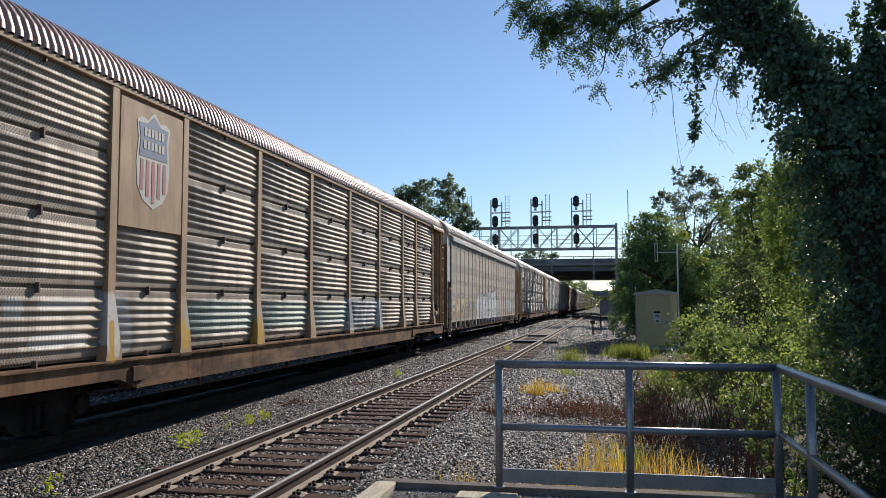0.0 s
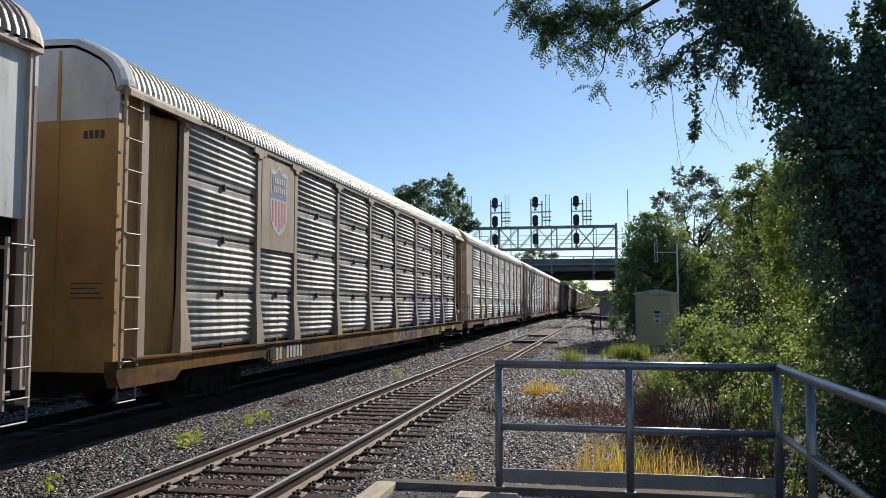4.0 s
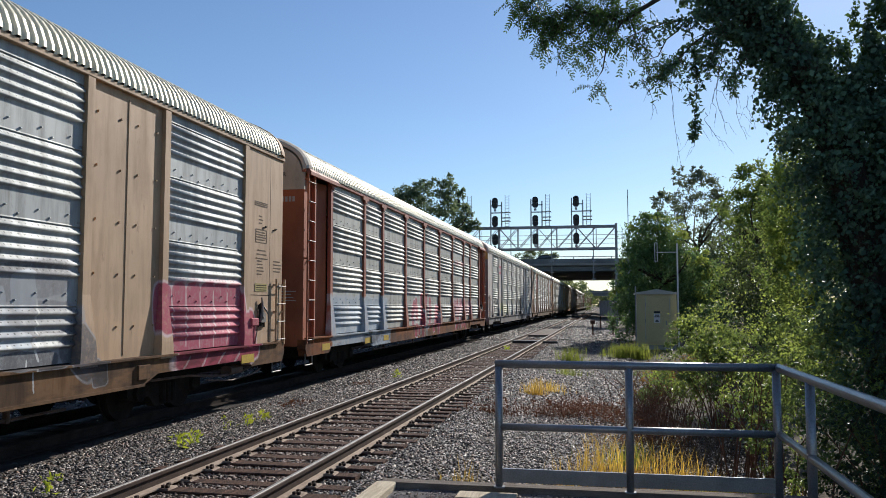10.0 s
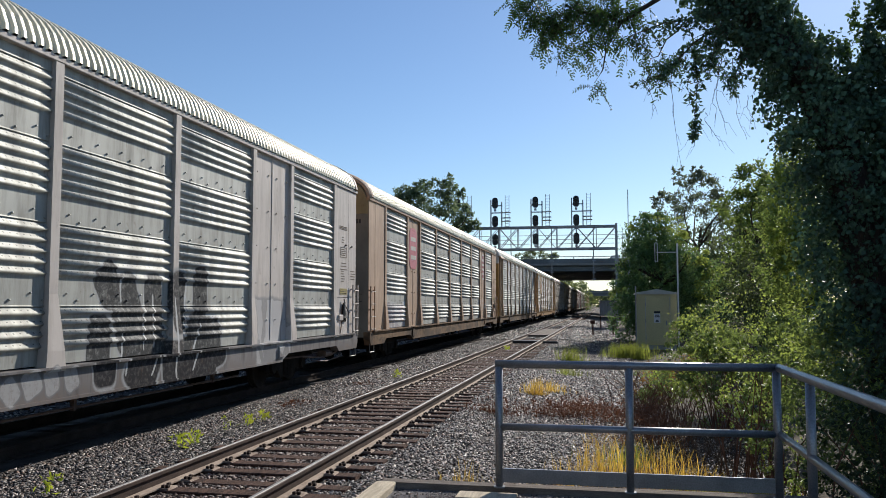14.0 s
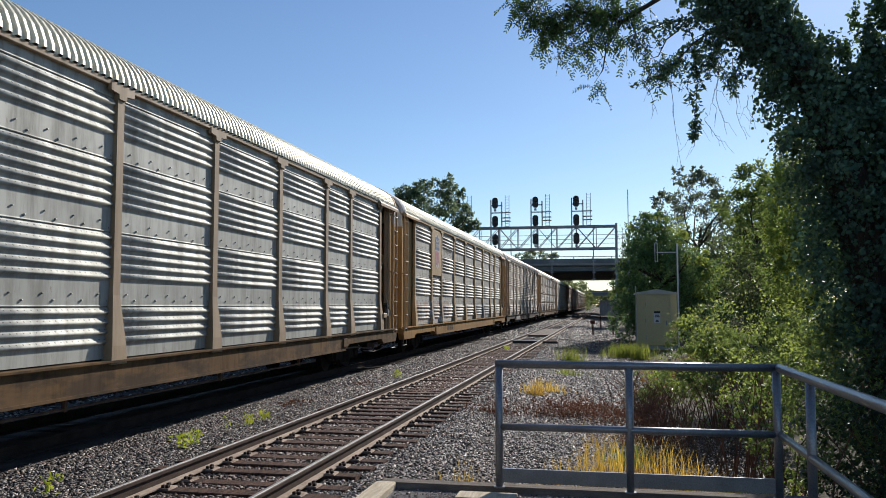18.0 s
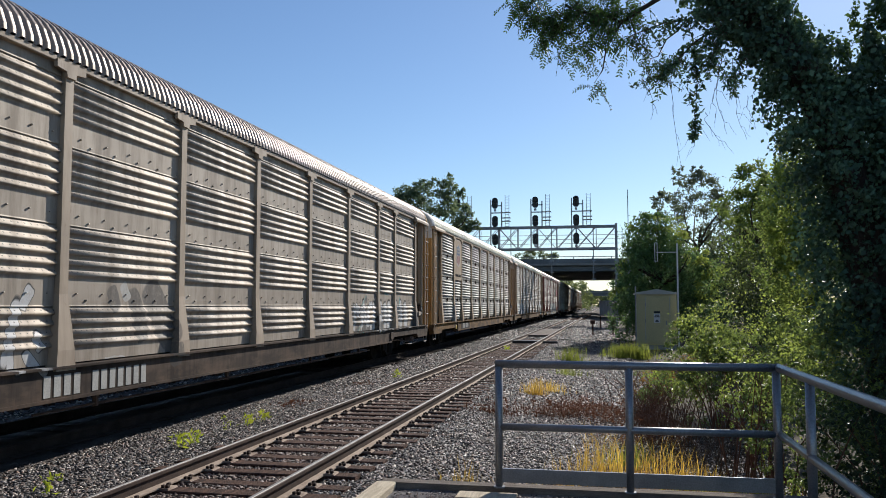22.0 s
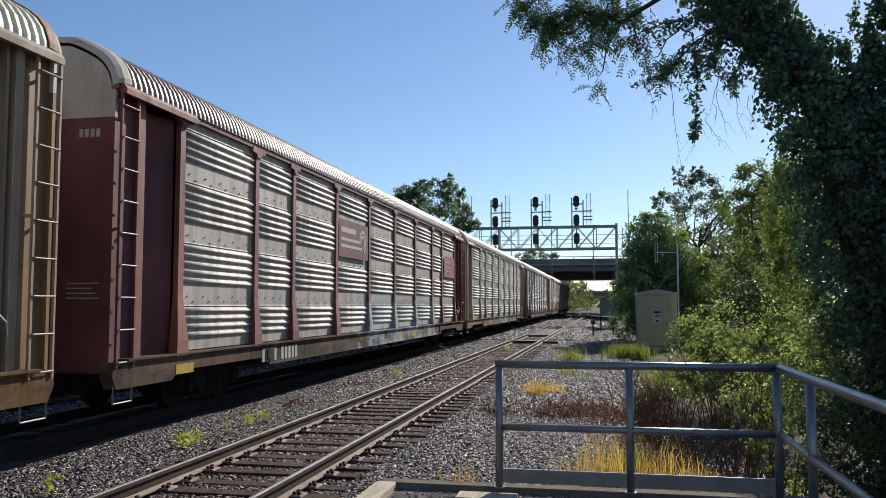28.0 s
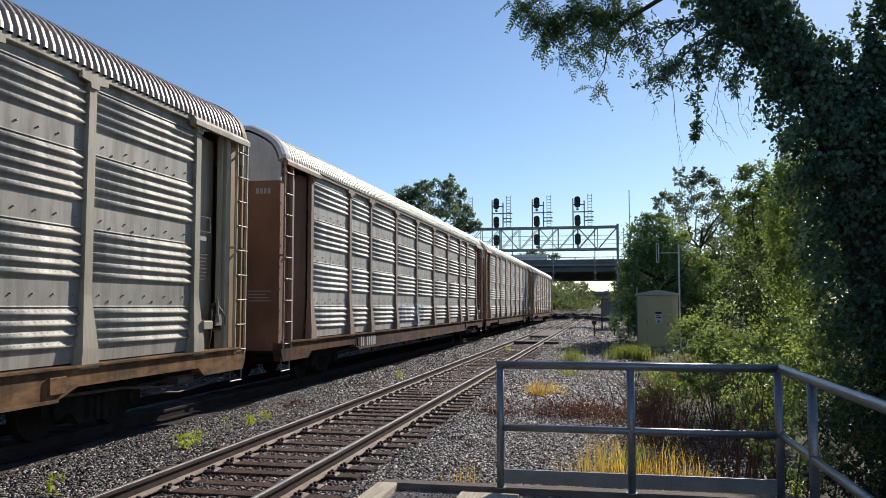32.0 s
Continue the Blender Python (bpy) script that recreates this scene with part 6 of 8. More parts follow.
sprayed(5, (0.43, 0.1, 0.13), (0.6, 0.56, 0.56), 1.7, 0.9, [(-3.13, 1.62, 0.42, 0.202, 47), (-2.61, 1.64, 0.44, 0.177, -87), (-3.06, 0.95, 0.32, 0.193, -84), (-1.81, 1.61, 0.65, 0.189, -87), (-1.91, 0.83, 0.24, 0.224, -70), (-2.52, 0.89, 0.22, 0.165, -87), (-0.92, 1.61, 0.64, 0.199, -91), (-0.24, 1.6, 0.54, 0.2, -90), (0.97, 1.34, 0.47, 0.342, -88), (0.08, 0.88, 0.19, 0.18, 11), (0.97, 0.81, 0.21, 0.191, 10)])
sprayed(5, (0.3, 0.31, 0.31), (0.58, 0.56, 0.56), 1.8, 0.8, [(-1.42, 1.28, 0.3, 0.168, -87), (-2.26, 0.88, 0.14, 0.11, -77), (-2.92, 1.23, 0.11, 0.09, -63), (-1.27, 0.78, 0.16, 0.155, -67)])
sprayed(5, (0.52, 0.27, 0.30), None, 0, 0.72, [(6.01, 1.67, 1.28, 0.337, 2), (8.5, 1.66, 1.01, 0.374, 2)])
sprayed(5, (0.42, 0.09, 0.13), (0.6, 0.52, 0.52), 1.35, 0.85, [(5.27, 1.82, 0.27, 0.131, -91), (5.85, 1.89, 0.25, 0.186, -100), (6.61, 1.88, 0.24, 0.199, -87), (7.03, 1.91, 0.16, 0.114, -77), (4.96, 1.21, 0.23, 0.109, -25), (5.77, 1.18, 0.19, 0.075, -10), (6.09, 1.18, 0.17, 0.12, -49), (6.84, 1.16, 0.17, 0.127, -40), (5.05, 0.79, 0.2, 0.102, 29), (5.45, 0.92, 0.16, 0.111, 33), (6.03, 0.81, 0.18, 0.13, -44), (6.58, 0.83, 0.19, 0.119, 26), (7.2, 0.83, 0.2, 0.089, 11), (7.64, 0.75, 0.15, 0.138, -88), (7.5, 1.88, 0.18, 0.135, -99)])
sprayed(5, (0.66, 0.62, 0.62), None, 0, 0.85, [(4.92, 2.01, 0.1, 0.028, 48), (5.08, 2.06, 0.11, 0.02, -10), (5.64, 1.84, 0.24, 0.031, -76), (5.49, 1.92, 0.1, 0.025, -46), (6.24, 1.91, 0.19, 0.035, -64), (6.42, 1.98, 0.16, 0.029, -58), (7.14, 1.97, 0.13, 0.031, -75), (5.66, 1.45, 0.16, 0.025, -103), (5.49, 1.21, 0.14, 0.016, -3), (4.91, 0.87, 0.18, 0.033, 42), (5.34, 1, 0.33, 0.017, 2), (5.67, 0.76, 0.12, 0.032, -128), (6.21, 0.82, 0.14, 0.034, -109), (6.58, 0.85, 0.16, 0.027, -140)])
sprayed(5, (0.4, 0.2, 0.15), None, 0, 0.6, [(8.24, 1.95, 0.27, 0.271, -75), (8.82, 1.96, 0.23, 0.228, -88), (7.77, 1.2, 0.23, 0.171, -70)])
sprayed(6, (0.085, 0.08, 0.08), (0.3, 0.29, 0.29), 1.6, 0.88, [(-11.81, 1.52, 0.4, 0.133, -87), (-11.39, 1.95, 0.39, 0.086, 4), (-11.36, 1.06, 0.45, 0.091, -7), (-11.15, 1.53, 0.18, 0.17, -63), (-10.77, 2.02, 0.21, 0.214, -87), (-10.03, 1.92, 0.32, 0.14, 6), (-10.02, 1.52, 0.44, 0.107, -3), (-9.9, 1.2, 0.33, 0.119, -3), (-11.52, 0.82, 0.44, 0.168, -7), (-10.14, 0.83, 0.28, 0.147, 2), (-9.07, 1.19, 0.42, 0.331, -61)])
sprayed(6, (0.06, 0.06, 0.06), None, 0, 0.9, [(-12.95, 2.11, 0.12, 0.012, -93), (-12.85, 2.11, 0.12, 0.013, -81), (-12.75, 2.13, 0.15, 0.012, -87), (-12.57, 2.1, 0.12, 0.015, -60), (-12.49, 2.15, 0.11, 0.013, -94), (-12.35, 2.01, 0.28, 0.015, -77), (-12.26, 2.02, 0.29, 0.014, 85), (-12.91, 1.64, 0.05, 0.012, -87), (-12.8, 1.66, 0.06, 0.012, -87), (-12.72, 1.67, 0.07, 0.012, -87), (-12.47, 1.25, 0.26, 0.014, -102), (-12.61, 1.34, 0.11, 0.012, -12), (-12.9, 1.31, 0.1, 0.012, -8), (-12.54, 2.46, 0.11, 0.012, -16), (-12.5, 2.39, 0.1, 0.012, 9)])
sprayed(6, (0.56, 0.54, 0.24), (0.35, 0.34, 0.25), 1.5, 0.7, [(-8.09, 1.5, 0.54, 0.184, -121), (-7.57, 1.73, 0.41, 0.17, -42), (-7.86, 1.47, 0.23, 0.098, 30), (-7.34, 1.24, 0.3, 0.151, -121)])
sprayed(6, (0.54, 0.53, 0.24), None, 0, 0.4, [(-5.76, 1.53, 1.29, 0.295, 0), (-1.09, 2.09, 0.85, 0.082, 2)])
sprayed(6, (0.3, 0.38, 0.5), None, 0, 0.6, [(-3.36, 1.58, 0.23, 0.056, -88), (-2.89, 1.58, 0.31, 0.058, -88), (-2.3, 1.6, 0.21, 0.062, -88), (-1.33, 1.81, 0.58, 0.026, 4), (-0.52, 1.58, 0.31, 0.073, -88), (-2.82, 1.29, 1.18, 0.028, 1)])
sprayed(6, (0.028, 0.028, 0.03), (0.36, 0.36, 0.35), 1.5, 0.92, [(2.73, 2.09, 0.33, 0.275, -52), (2.54, 1.18, 0.5, 0.27, -87), (3.22, 1.64, 0.66, 0.379, -68), (3.91, 1.68, 0.62, 0.253, -87), (4.6, 1.85, 0.51, 0.281, -88), (5.38, 2, 0.46, 0.257, -90), (5.36, 1.03, 0.62, 0.508, -97), (3.51, 0.87, 0.42, 0.423, -32), (4.46, 0.85, 0.41, 0.411, -88), (5.81, 1.14, 0.43, 0.35, -78)])
sprayed(6, (0.55, 0.55, 0.53), None, 0, 0.85, [(3.04, 2.04, 0.18, 0.019, -85), (3.09, 1.11, 0.32, 0.019, -94), (3.64, 1.56, 0.43, 0.02, -87), (3.91, 1.57, 0.41, 0.021, -86), (4.45, 1.28, 0.66, 0.023, -88), (4.85, 1.7, 0.54, 0.024, -94), (5.21, 1.11, 0.44, 0.028, -116), (3.83, 0.89, 0.18, 0.023, -117)])
sprayed(6, (0.46, 0.45, 0.43), (0.22, 0.22, 0.22), 1.6, 0.7, [(0.74, 0.8, 0.17, 0.143, -55), (1.1, 0.87, 0.17, 0.148, -68), (1.46, 0.87, 0.17, 0.142, -68), (1.85, 0.87, 0.16, 0.135, -67)])
sprayed(7, (0.66, 0.64, 0.6), None, 0, 0.85, [(8.06, 2.03, 0.17, 0.024, 23), (8.2, 1.99, 0.12, 0.029, -110), (8.04, 1.78, 0.17, 0.023, -91), (8.35, 1.75, 0.1, 0.023, -52), (8.54, 1.75, 0.15, 0.024, -49), (8.67, 1.69, 0.2, 0.023, -99), (8.91, 1.75, 0.14, 0.023, -36), (9.27, 1.84, 0.15, 0.016, 9), (9.4, 1.88, 0.26, 0.031, -145), (9.28, 1.64, 0.27, 0.027, -123), (8.75, 2.01, 0.09, 0.07, -87), (8.27, 1.55, 0.26, 0.013, -9)])
sprayed(7, (0.1, 0.1, 0.1), None, 0, 0.7, [(10.45, 1.82, 0.27, 0.123, -88), (10.95, 1.9, 0.2, 0.123, -92), (11.63, 1.82, 0.25, 0.113, -106), (11.92, 1.93, 0.16, 0.07, -117), (10.64, 1.34, 0.37, 0.061, -1), (11.7, 1.36, 0.41, 0.047, 0)])
sprayed(7, (0.06, 0.055, 0.05), None, 0, 0.8, [(13.06, 1.36, 0.42, 0.309, 35), (13.26, 2.11, 0.2, 0.162, -71)])
sprayed(10, (0.6, 0.59, 0.57), (0.06, 0.06, 0.06), 1.6, 0.95, [(-8.27, 1.48, 0.4, 0.071, -104), (-8.01, 1.9, 0.17, 0.079, -124), (-7.87, 1.1, 0.2, 0.08, -46), (-8.26, 1.24, 0.26, 0.061, -84), (-7.78, 1.36, 0.14, 0.063, 122)])
sprayed(10, (0.1, 0.095, 0.09), None, 0, 0.72, [(-6.21, 1.9, 0.19, 0.14, -69), (-5.61, 1.66, 0.43, 0.175, -67), (-5, 1.67, 0.6, 0.283, -52), (-4.63, 1.03, 0.18, 0.182, -88)])
sprayed(10, (0.55, 0.54, 0.5), None, 0, 0.72, [(-6.16, 1.08, 0.24, 0.012, 0), (-5.93, 2, 0.15, 0.093, -64)])
sprayed(10, (0.62, 0.61, 0.58), (0.05, 0.05, 0.05), 1.7, 0.95, [(5.11, 1.45, 0.38, 0.115, -87), (5.4, 1.65, 0.21, 0.143, -38), (5.82, 1.4, 0.36, 0.138, -82), (6.12, 1.5, 0.46, 0.117, -71), (6.73, 1.8, 0.15, 0.094, 0), (6.45, 1.46, 0.31, 0.145, -91), (6.73, 1.14, 0.21, 0.089, -1), (7.05, 1.45, 0.44, 0.15, -90), (7.85, 1.43, 0.49, 0.196, -81), (8.35, 1.44, 0.43, 0.197, -82), (8.81, 1.45, 0.46, 0.189, -88), (9.73, 1.46, 0.46, 0.206, -88), (10.33, 1.49, 0.47, 0.207, -83), (11.02, 1.42, 0.47, 0.236, -72), (7.44, 1.22, 0.27, 0.183, -94)])
sprayed(10, (0.12, 0.12, 0.12), None, 0, 0.92, [(5.41, 1.1, 0.17, 0.099, 33), (6.07, 1.09, 0.24, 0.126, 23), (6.56, 1.09, 0.16, 0.081, 17), (7.5, 1.15, 0.2, 0.143, -14), (12.15, 1.3, 0.32, 0.269, -114), (6.27, 1.97, 0.11, 0.09, -87), (7.15, 2.16, 0.15, 0.114, -76)])
sprayed(10, (0.1, 0.34, 0.3), None, 0, 0.72, [(6.06, 1.93, 0.26, 0.024, 33), (5.56, 1.09, 0.2, 0.023, 37), (7.56, 2.17, 0.15, 0.057, -47), (8.46, 2.15, 0.23, 0.024, -11), (10.18, 1.94, 0.13, 0.055, -88)])
sprayed(12, (0.4, 0.56, 0.62), None, 0, 0.7, [(10.41, 1.49, 0.57, 0.365, -88), (11.31, 1.52, 0.57, 0.326, -80), (10.87, 0.91, 0.21, 0.213, 15)])
sprayed(12, (0.14, 0.23, 0.32), None, 0, 0.75, [(10.15, 0.91, 0.19, 0.142, 8), (11.23, 0.9, 0.15, 0.109, 129)])
sprayed(12, (0.32, 0.5, 0.36), None, 0, 0.6, [(7.45, 1.29, 0.18, 0.108, -79), (8.07, 1.36, 0.37, 0.118, 1)])
sprayed(12, (0.36, 0.36, 0.36), None, 0, 0.75, [(7.35, 1.69, 0.19, 0.114, -66), (7.34, 0.82, 0.2, 0.164, -25), (7.35, 1.14, 0.19, 0.127, -53)])
sprayed(13, (0.45, 0.49, 0.48), (0.1, 0.1, 0.11), 1.5, 0.8, [(-1.15, 0.67, 0.49, 0.179, -6), (-0.27, 0.71, 0.29, 0.212, 9), (2.08, 0.74, 0.28, 0.236, 17), (-2.55, 0.61, 0.17, 0.153, -25), (1, 0.71, 0.24, 0.1, 3)])
sprayed(13, (0.07, 0.07, 0.08), None, 0, 0.8, [(-1.19, 0.75, 0.09, 0.022, -64), (-1.02, 0.73, 0.09, 0.022, -75), (-0.86, 0.7, 0.08, 0.023, -72), (-0.6, 0.73, 0.2, 0.02, 24), (0.24, 0.91, 0.17, 0.162, -87)])
sprayed(13, (0.46, 0.5, 0.46), None, 0, 0.5, [(-2.69, 1.56, 0.61, 0.277, -84), (0.02, 1.9, 1.4, 0.177, 1), (-0, 1.35, 1.39, 0.242, -1), (2.99, 1.5, 1.35, 0.292, 0), (5.89, 1.5, 1.33, 0.29, 1)])
for k, look_ in enumerate(LOOKS):
    autorack(k, look_)

# places of the couplings along the line, car by car, and the train's advance
COUPLINGS = [3.2, 32.85, 62.5, 92.68, 122.49, 151.81, 182.19, 211.57, 240.68, 270.54, 299.98, 329.51, 359.03, 388.89, 418.48, 448.61, 478.62, 508.36, 538.07]


SHIFT = {0: -0.05, 1: 0.05, 2: 0.21, 3: 0.05, 4: 0.41, 5: 0.24, 6: 0.46, 7: 0.84, 8: 1.3, 9: 1.03, 10: 1.15, 11: 1.15, 12: 1.16, 13: 1.07, 14: 0.85, 15: 0.95, 16: 0.9, 17: 0.9}


def advance(t):
    u = min(1.0, max(0.0, (t - 14.3) / 2.4))
    return 13.59 * t - 0.0048 * (t - 16) ** 2 + 0.9 * u * u * (3 - 2 * u)


def motions():
    """The whole train rolls towards and past the camera; the traffic crosses the bridge."""
    traffic_motion()
    for i, car in enumerate(CARS):
        y = (COUPLINGS[i] + COUPLINGS[i + 1]) / 2 + 0.5 + SHIFT.get(i, 0)
        walk(car, [(t, pose(TRACK_X[1], y - advance(t), RAIL_TOP)) for t in (0, 4, 8, 11, 13, 14, 14.5, 15, 15.5, 16, 16.5, 17, 18, 20, 24, 28, 32)])

# ---- signal bridge over the tracks ----
GY = 85.0


def signal_bridge():
    g = thing("signal_bridge", "grey steel lattice signal bridge across the tracks", "signal bridge", at=(0, GY, 0))
    x0, x1, zb, zt = -27.0, 1.15, 7.7, 10.0
    dy = 0.55
    for z in (zb, zt):
        for y in (-dy, dy):
            part("chord", Shape().box(x0, x1, y - 0.09, y + 0.09, z - 0.10, z + 0.10), M_STEEL_GREY, g)
    n = 14
    step = (x1 - x0) / n
    for y in (-dy, dy):
        for i in range(n + 1):
            x = x0 + i * step
            w = 0.06 if i % 2 == 0 else 0.035
            part("strut", Shape().box(x - w, x + w, y - 0.04, y + 0.04, zb, zt), M_STEEL_GREY, g)
            if i < n:
                part("brace", Shape().tube([(x, y, zb), (x + step, y, zt)], 0.036, 5), M_STEEL_GREY, g)
                if i % 2 == 0:
                    part("brace", Shape().tube([(x, y + 0.05, zt), (x + step, y + 0.05, zb)], 0.036, 5), M_STEEL_GREY, g)
    for i in range(n):
        x = x0 + (i + 0.5) * step
        for z in (zb, zt):
            part("cross_brace", Shape().box(x - 0.04, x + 0.04, -dy, dy, z - 0.05, z + 0.05), M_STEEL_GREY, g)
    for x in (x0, x1):
        for y in (-dy, dy):
            part("leg", Shape().box(x - 0.12, x + 0.12, y - 0.12, y + 0.12, -0.2, zt + 0.25), M_STEEL_GREY, g)
        for j in range(5):
            part("leg_brace", Shape().tube([(x, -dy, 0.2 + j * 1.5), (x, dy, 1.7 + j * 1.5)], 0.04, 6), M_STEEL_GREY, g)
    part("walkway", Shape().box(x0, x1, -0.5, 0.5, zb + 0.09, zb + 0.13), M_STEEL_GREY, g, "grated walkway inside the truss")
    for z in (8.3, 8.75, 9.2):
        part("hand_rail", Shape().tube([(x0, 0.5, z), (x1 + 1.0, 0.5, z)], 0.025, 6), M_STEEL_GREY, g)
    # end ladder
    lad = Shape()
    for y in (-0.2, 0.2):
        lad.tube([(1.75, y, 0.5), (1.75, y, 9.8)], 0.03, 6)
    for i in range(28):
        lad.tube([(1.75, -0.2, 0.7 + i * 0.33), (1.75, 0.2, 0.7 + i * 0.33)], 0.018, 5)
    part("end_ladder", lad, M_STEEL_GREY, g)
    # droppers with small lamps under the truss
    for x in (-9.6, -5.4, -1.15):
        d = part("dropper", Shape().tube([(x, -0.6, 4.4), (x, -0.6, zt)], 0.05, 6), M_STEEL_GREY, g)
        for z in (4.5, 5.2, 6.4):
            part("bracket", Shape().box(x - 0.16, x + 0.2, -0.7, -0.5, z, z + 0.13, 0.02), M_STEEL_GREY, d)
    return g


def signal_mast(x):
    s = thing("signal", "three black oval signal heads on a grey mast with ladder", "railway signal", "signals on the bridge", at=(x, GY - 0.75, 0))
    part("mast", Shape().box(-0.52, -0.40, -0.06, 0.06, 7.6, 12.95, 0.01), M_STEEL_GREY, s)
    part("mast", Shape().box(0.62, 0.74, -0.06, 0.06, 9.9, 12.7, 0.01), M_STEEL_GREY, s)
    for z in (10.0, 11.55, 12.3):
        part("arm", Shape().box(-0.52, 0.74, -0.05, 0.05, z - 0.06, z + 0.05), M_STEEL_GREY, s)
    for z in (8.72, 10.62, 12.55):
        oval = [(0.31 * math.cos(a), 0.31 * math.sin(a) + (0.28 if math.sin(a) > 0 else -0.28)) for a in (2 * math.pi * i / 24 for i in range(24))]
        h = part("signal_head", Shape().prism(oval, -0.24, -0.18).moved(0, 0, z), M_BLACK, s, "black oval backing plate with three lamps")
        part("neck", Shape().box(-0.12, 0.12, -0.2, -0.05, z - 0.86, z - 0.62, 0.02), M_STEEL_GREY, h)
        for k, a in enumerate((90, 210, 330)):
            cx, cz = 0.17 * math.cos(radians(a)), z + 0.05 + 0.24 * math.sin(radians(a))
            vis = Shape()
            vis.loft([[(cx + 0.12 * math.cos(t), y, cz + 0.12 * math.sin(t)) for t in (radians(d) for d in range(-20, 201, 20))] for y in (-0.55, -0.24)])
            part("visor", vis, M_BLACK, h)
            part("lens", Shape().disc((cx, -0.26, cz), 0.09, 0.03, "y", 12), M_LENS, h)
    lad = Shape()
    for dx in (1.05, 1.45):
        lad.tube([(dx, 0, 9.9), (dx, 0, 13.4)], 0.028, 6)
    for i in range(11):
        lad.tube([(1.05, 0, 10.1 + i * 0.31), (1.45, 0, 10.1 + i * 0.31)], 0.018, 5)
    part("ladder", lad, M_STEEL_GREY, s)
    cage = Shape()
    for z in (10.65, 11.0, 11.55):
        cage.box(0.7, 1.62, -0.4, 0.35, z - 0.02, z + 0.02)
    part("platform_rail", cage, M_STEEL_GREY, s)
    return s


signal_bridge()
for sx in (-15.2, -11.22, -7.02, -2.85):
    signal_mast(sx)

# ---- equipment house, antenna, boxes ----


def equipment_house():
    h = thing("equipment_house", "tan sheet-metal signal house with a low gable roof on the gravel", "equipment house", at=(2.45, 42.2, -0.12))
    part("body", Shape().box(-0.95, 0.95, -0.9, 0.9, 0.12, 2.62, 0.02), M_CABINET, h)
    part("skid", Shape().box(-0.9, 0.9, -0.85, 0.85, -0.1, 0.118), M_STEEL_GREY, h)
    part("roof", Shape().prism([(-1.03, 2.60), (1.03, 2.60), (1.03, 2.68), (0, 2.86), (-1.03, 2.68)], -1.0, 1.0), M_CABROOF, h, "pale folded metal roof")
    d = part("door", Shape().box(-0.52, 0.60, -0.93, -0.902, 0.22, 2.42, 0.01), M_CABINET, h)
    part("handle", Shape().box(0.42, 0.47, -0.99, -0.932, 1.1, 1.32, 0.01), M_STEEL_GREY, d)
    for z in (0.5, 1.3, 2.1):
        part("hinge", Shape().tube([(-0.53, -0.94, z - 0.08), (-0.53, -0.94, z + 0.08)], 0.02, 6), M_STEEL_GREY, d)
    for xx in (-0.55, 0.61):
        part("door_trim", Shape().box(xx, xx + 0.03, -0.92, -0.902, 0.2, 2.46), M_CABROOF, h)
    sg = part("notice", Shape().box(-0.14, 0.16, -0.938, -0.932, 1.22, 1.66), M_WHITE, d, "white printed warning notice")
    for z, w in ((1.58, 0.2), (1.50, 0.24), (1.33, 0.12), (1.28, 0.16)):
        part("print", Shape().box(0.01 - w / 2, 0.01 + w / 2, -0.943, -0.9385, z - 0.02, z + 0.025), M_BLACK, sg)
    part("header", Shape().box(-0.14, 0.16, -0.938, -0.932, 1.68, 1.78), M_BLACK, d)
    part("conduit", Shape().tube([(-1.0, -0.93, 0.1), (-1.0, -0.93, 3.0)], 0.03, 8), M_STEEL_GREY, h)
    return h


equipment_house()
ant = thing("antenna_mast", "white antenna mast with side arm and loop beside the equipment house", "antenna", at=(3.45, 41.0, -0.15))
part("pole", Shape().tube([(0, 0, 0), (0, 0, 5.1)], 0.04, 8), M_WHITE, ant)
part("arm", Shape().tube([(0, 0, 4.68), (-1.0, 0, 4.68)], 0.022, 6), M_WHITE, ant)
loop = [(-1.0 + 0.06 * math.cos(a), 0, 4.68 + (0.42 if math.sin(a) > 0 else -0.42) + 0.05 * math.sin(a)) for a in (2 * math.pi * i / 16 for i in range(16))]
part("loop", Shape().tube(loop + loop[:1], 0.018, 6), M_WHITE, ant)

whip = thing("radio_mast", "thin grey radio mast behind the bushes", "mast", at=(1.75, 63, -0.2))
part("pole", Shape().tube([(0, 0, 0), (0, 0, 7.6)], 0.10, 8), M_STEEL_GREY, whip)
part("whip", Shape().tube([(0, 0, 7.6), (0, 0, 10.9)], 0.035, 6), M_STEEL_GREY, whip)

hut = thing("relay_hut", "pale grey relay hut on posts beside the line", "equipment house", at=(0.15, 76, -0.2))
part("body", Shape().box(-0.7, 0.75, -0.8, 0.8, 1.15, 2.45, 0.03), M_CONCRETE, hut)
part("roof", Shape().box(-0.8, 0.85, -0.9, 0.9, 2.452, 2.53, 0.02), M_STEEL_GREY, hut)
for x in (-0.62, 0.66):
    for y in (-0.7, 0.7):
        part("post", Shape().box(x - 0.06, x + 0.06, y - 0.06, y + 0.06, 0, 1.15), M_TIE, hut)
for i, (x, y) in enumerate(((-0.9, 58), (0.5, 60), (1.4, 57))):
    mk = thing("marker_post", "short rusty marker post in the gravel", "post", "marker posts", at=(x, y, -0.22))
    part("stake", Shape().box(-0.05, 0.05, -0.05, 0.05, 0, 1.0, 0.01), M_TIE, mk)
    part("cap", Shape().box(-0.16, 0.16, -0.06, 0.06, 0.85, 1.1, 0.01), M_TIE, mk)

# ---- road bridge and what lies behind it ----


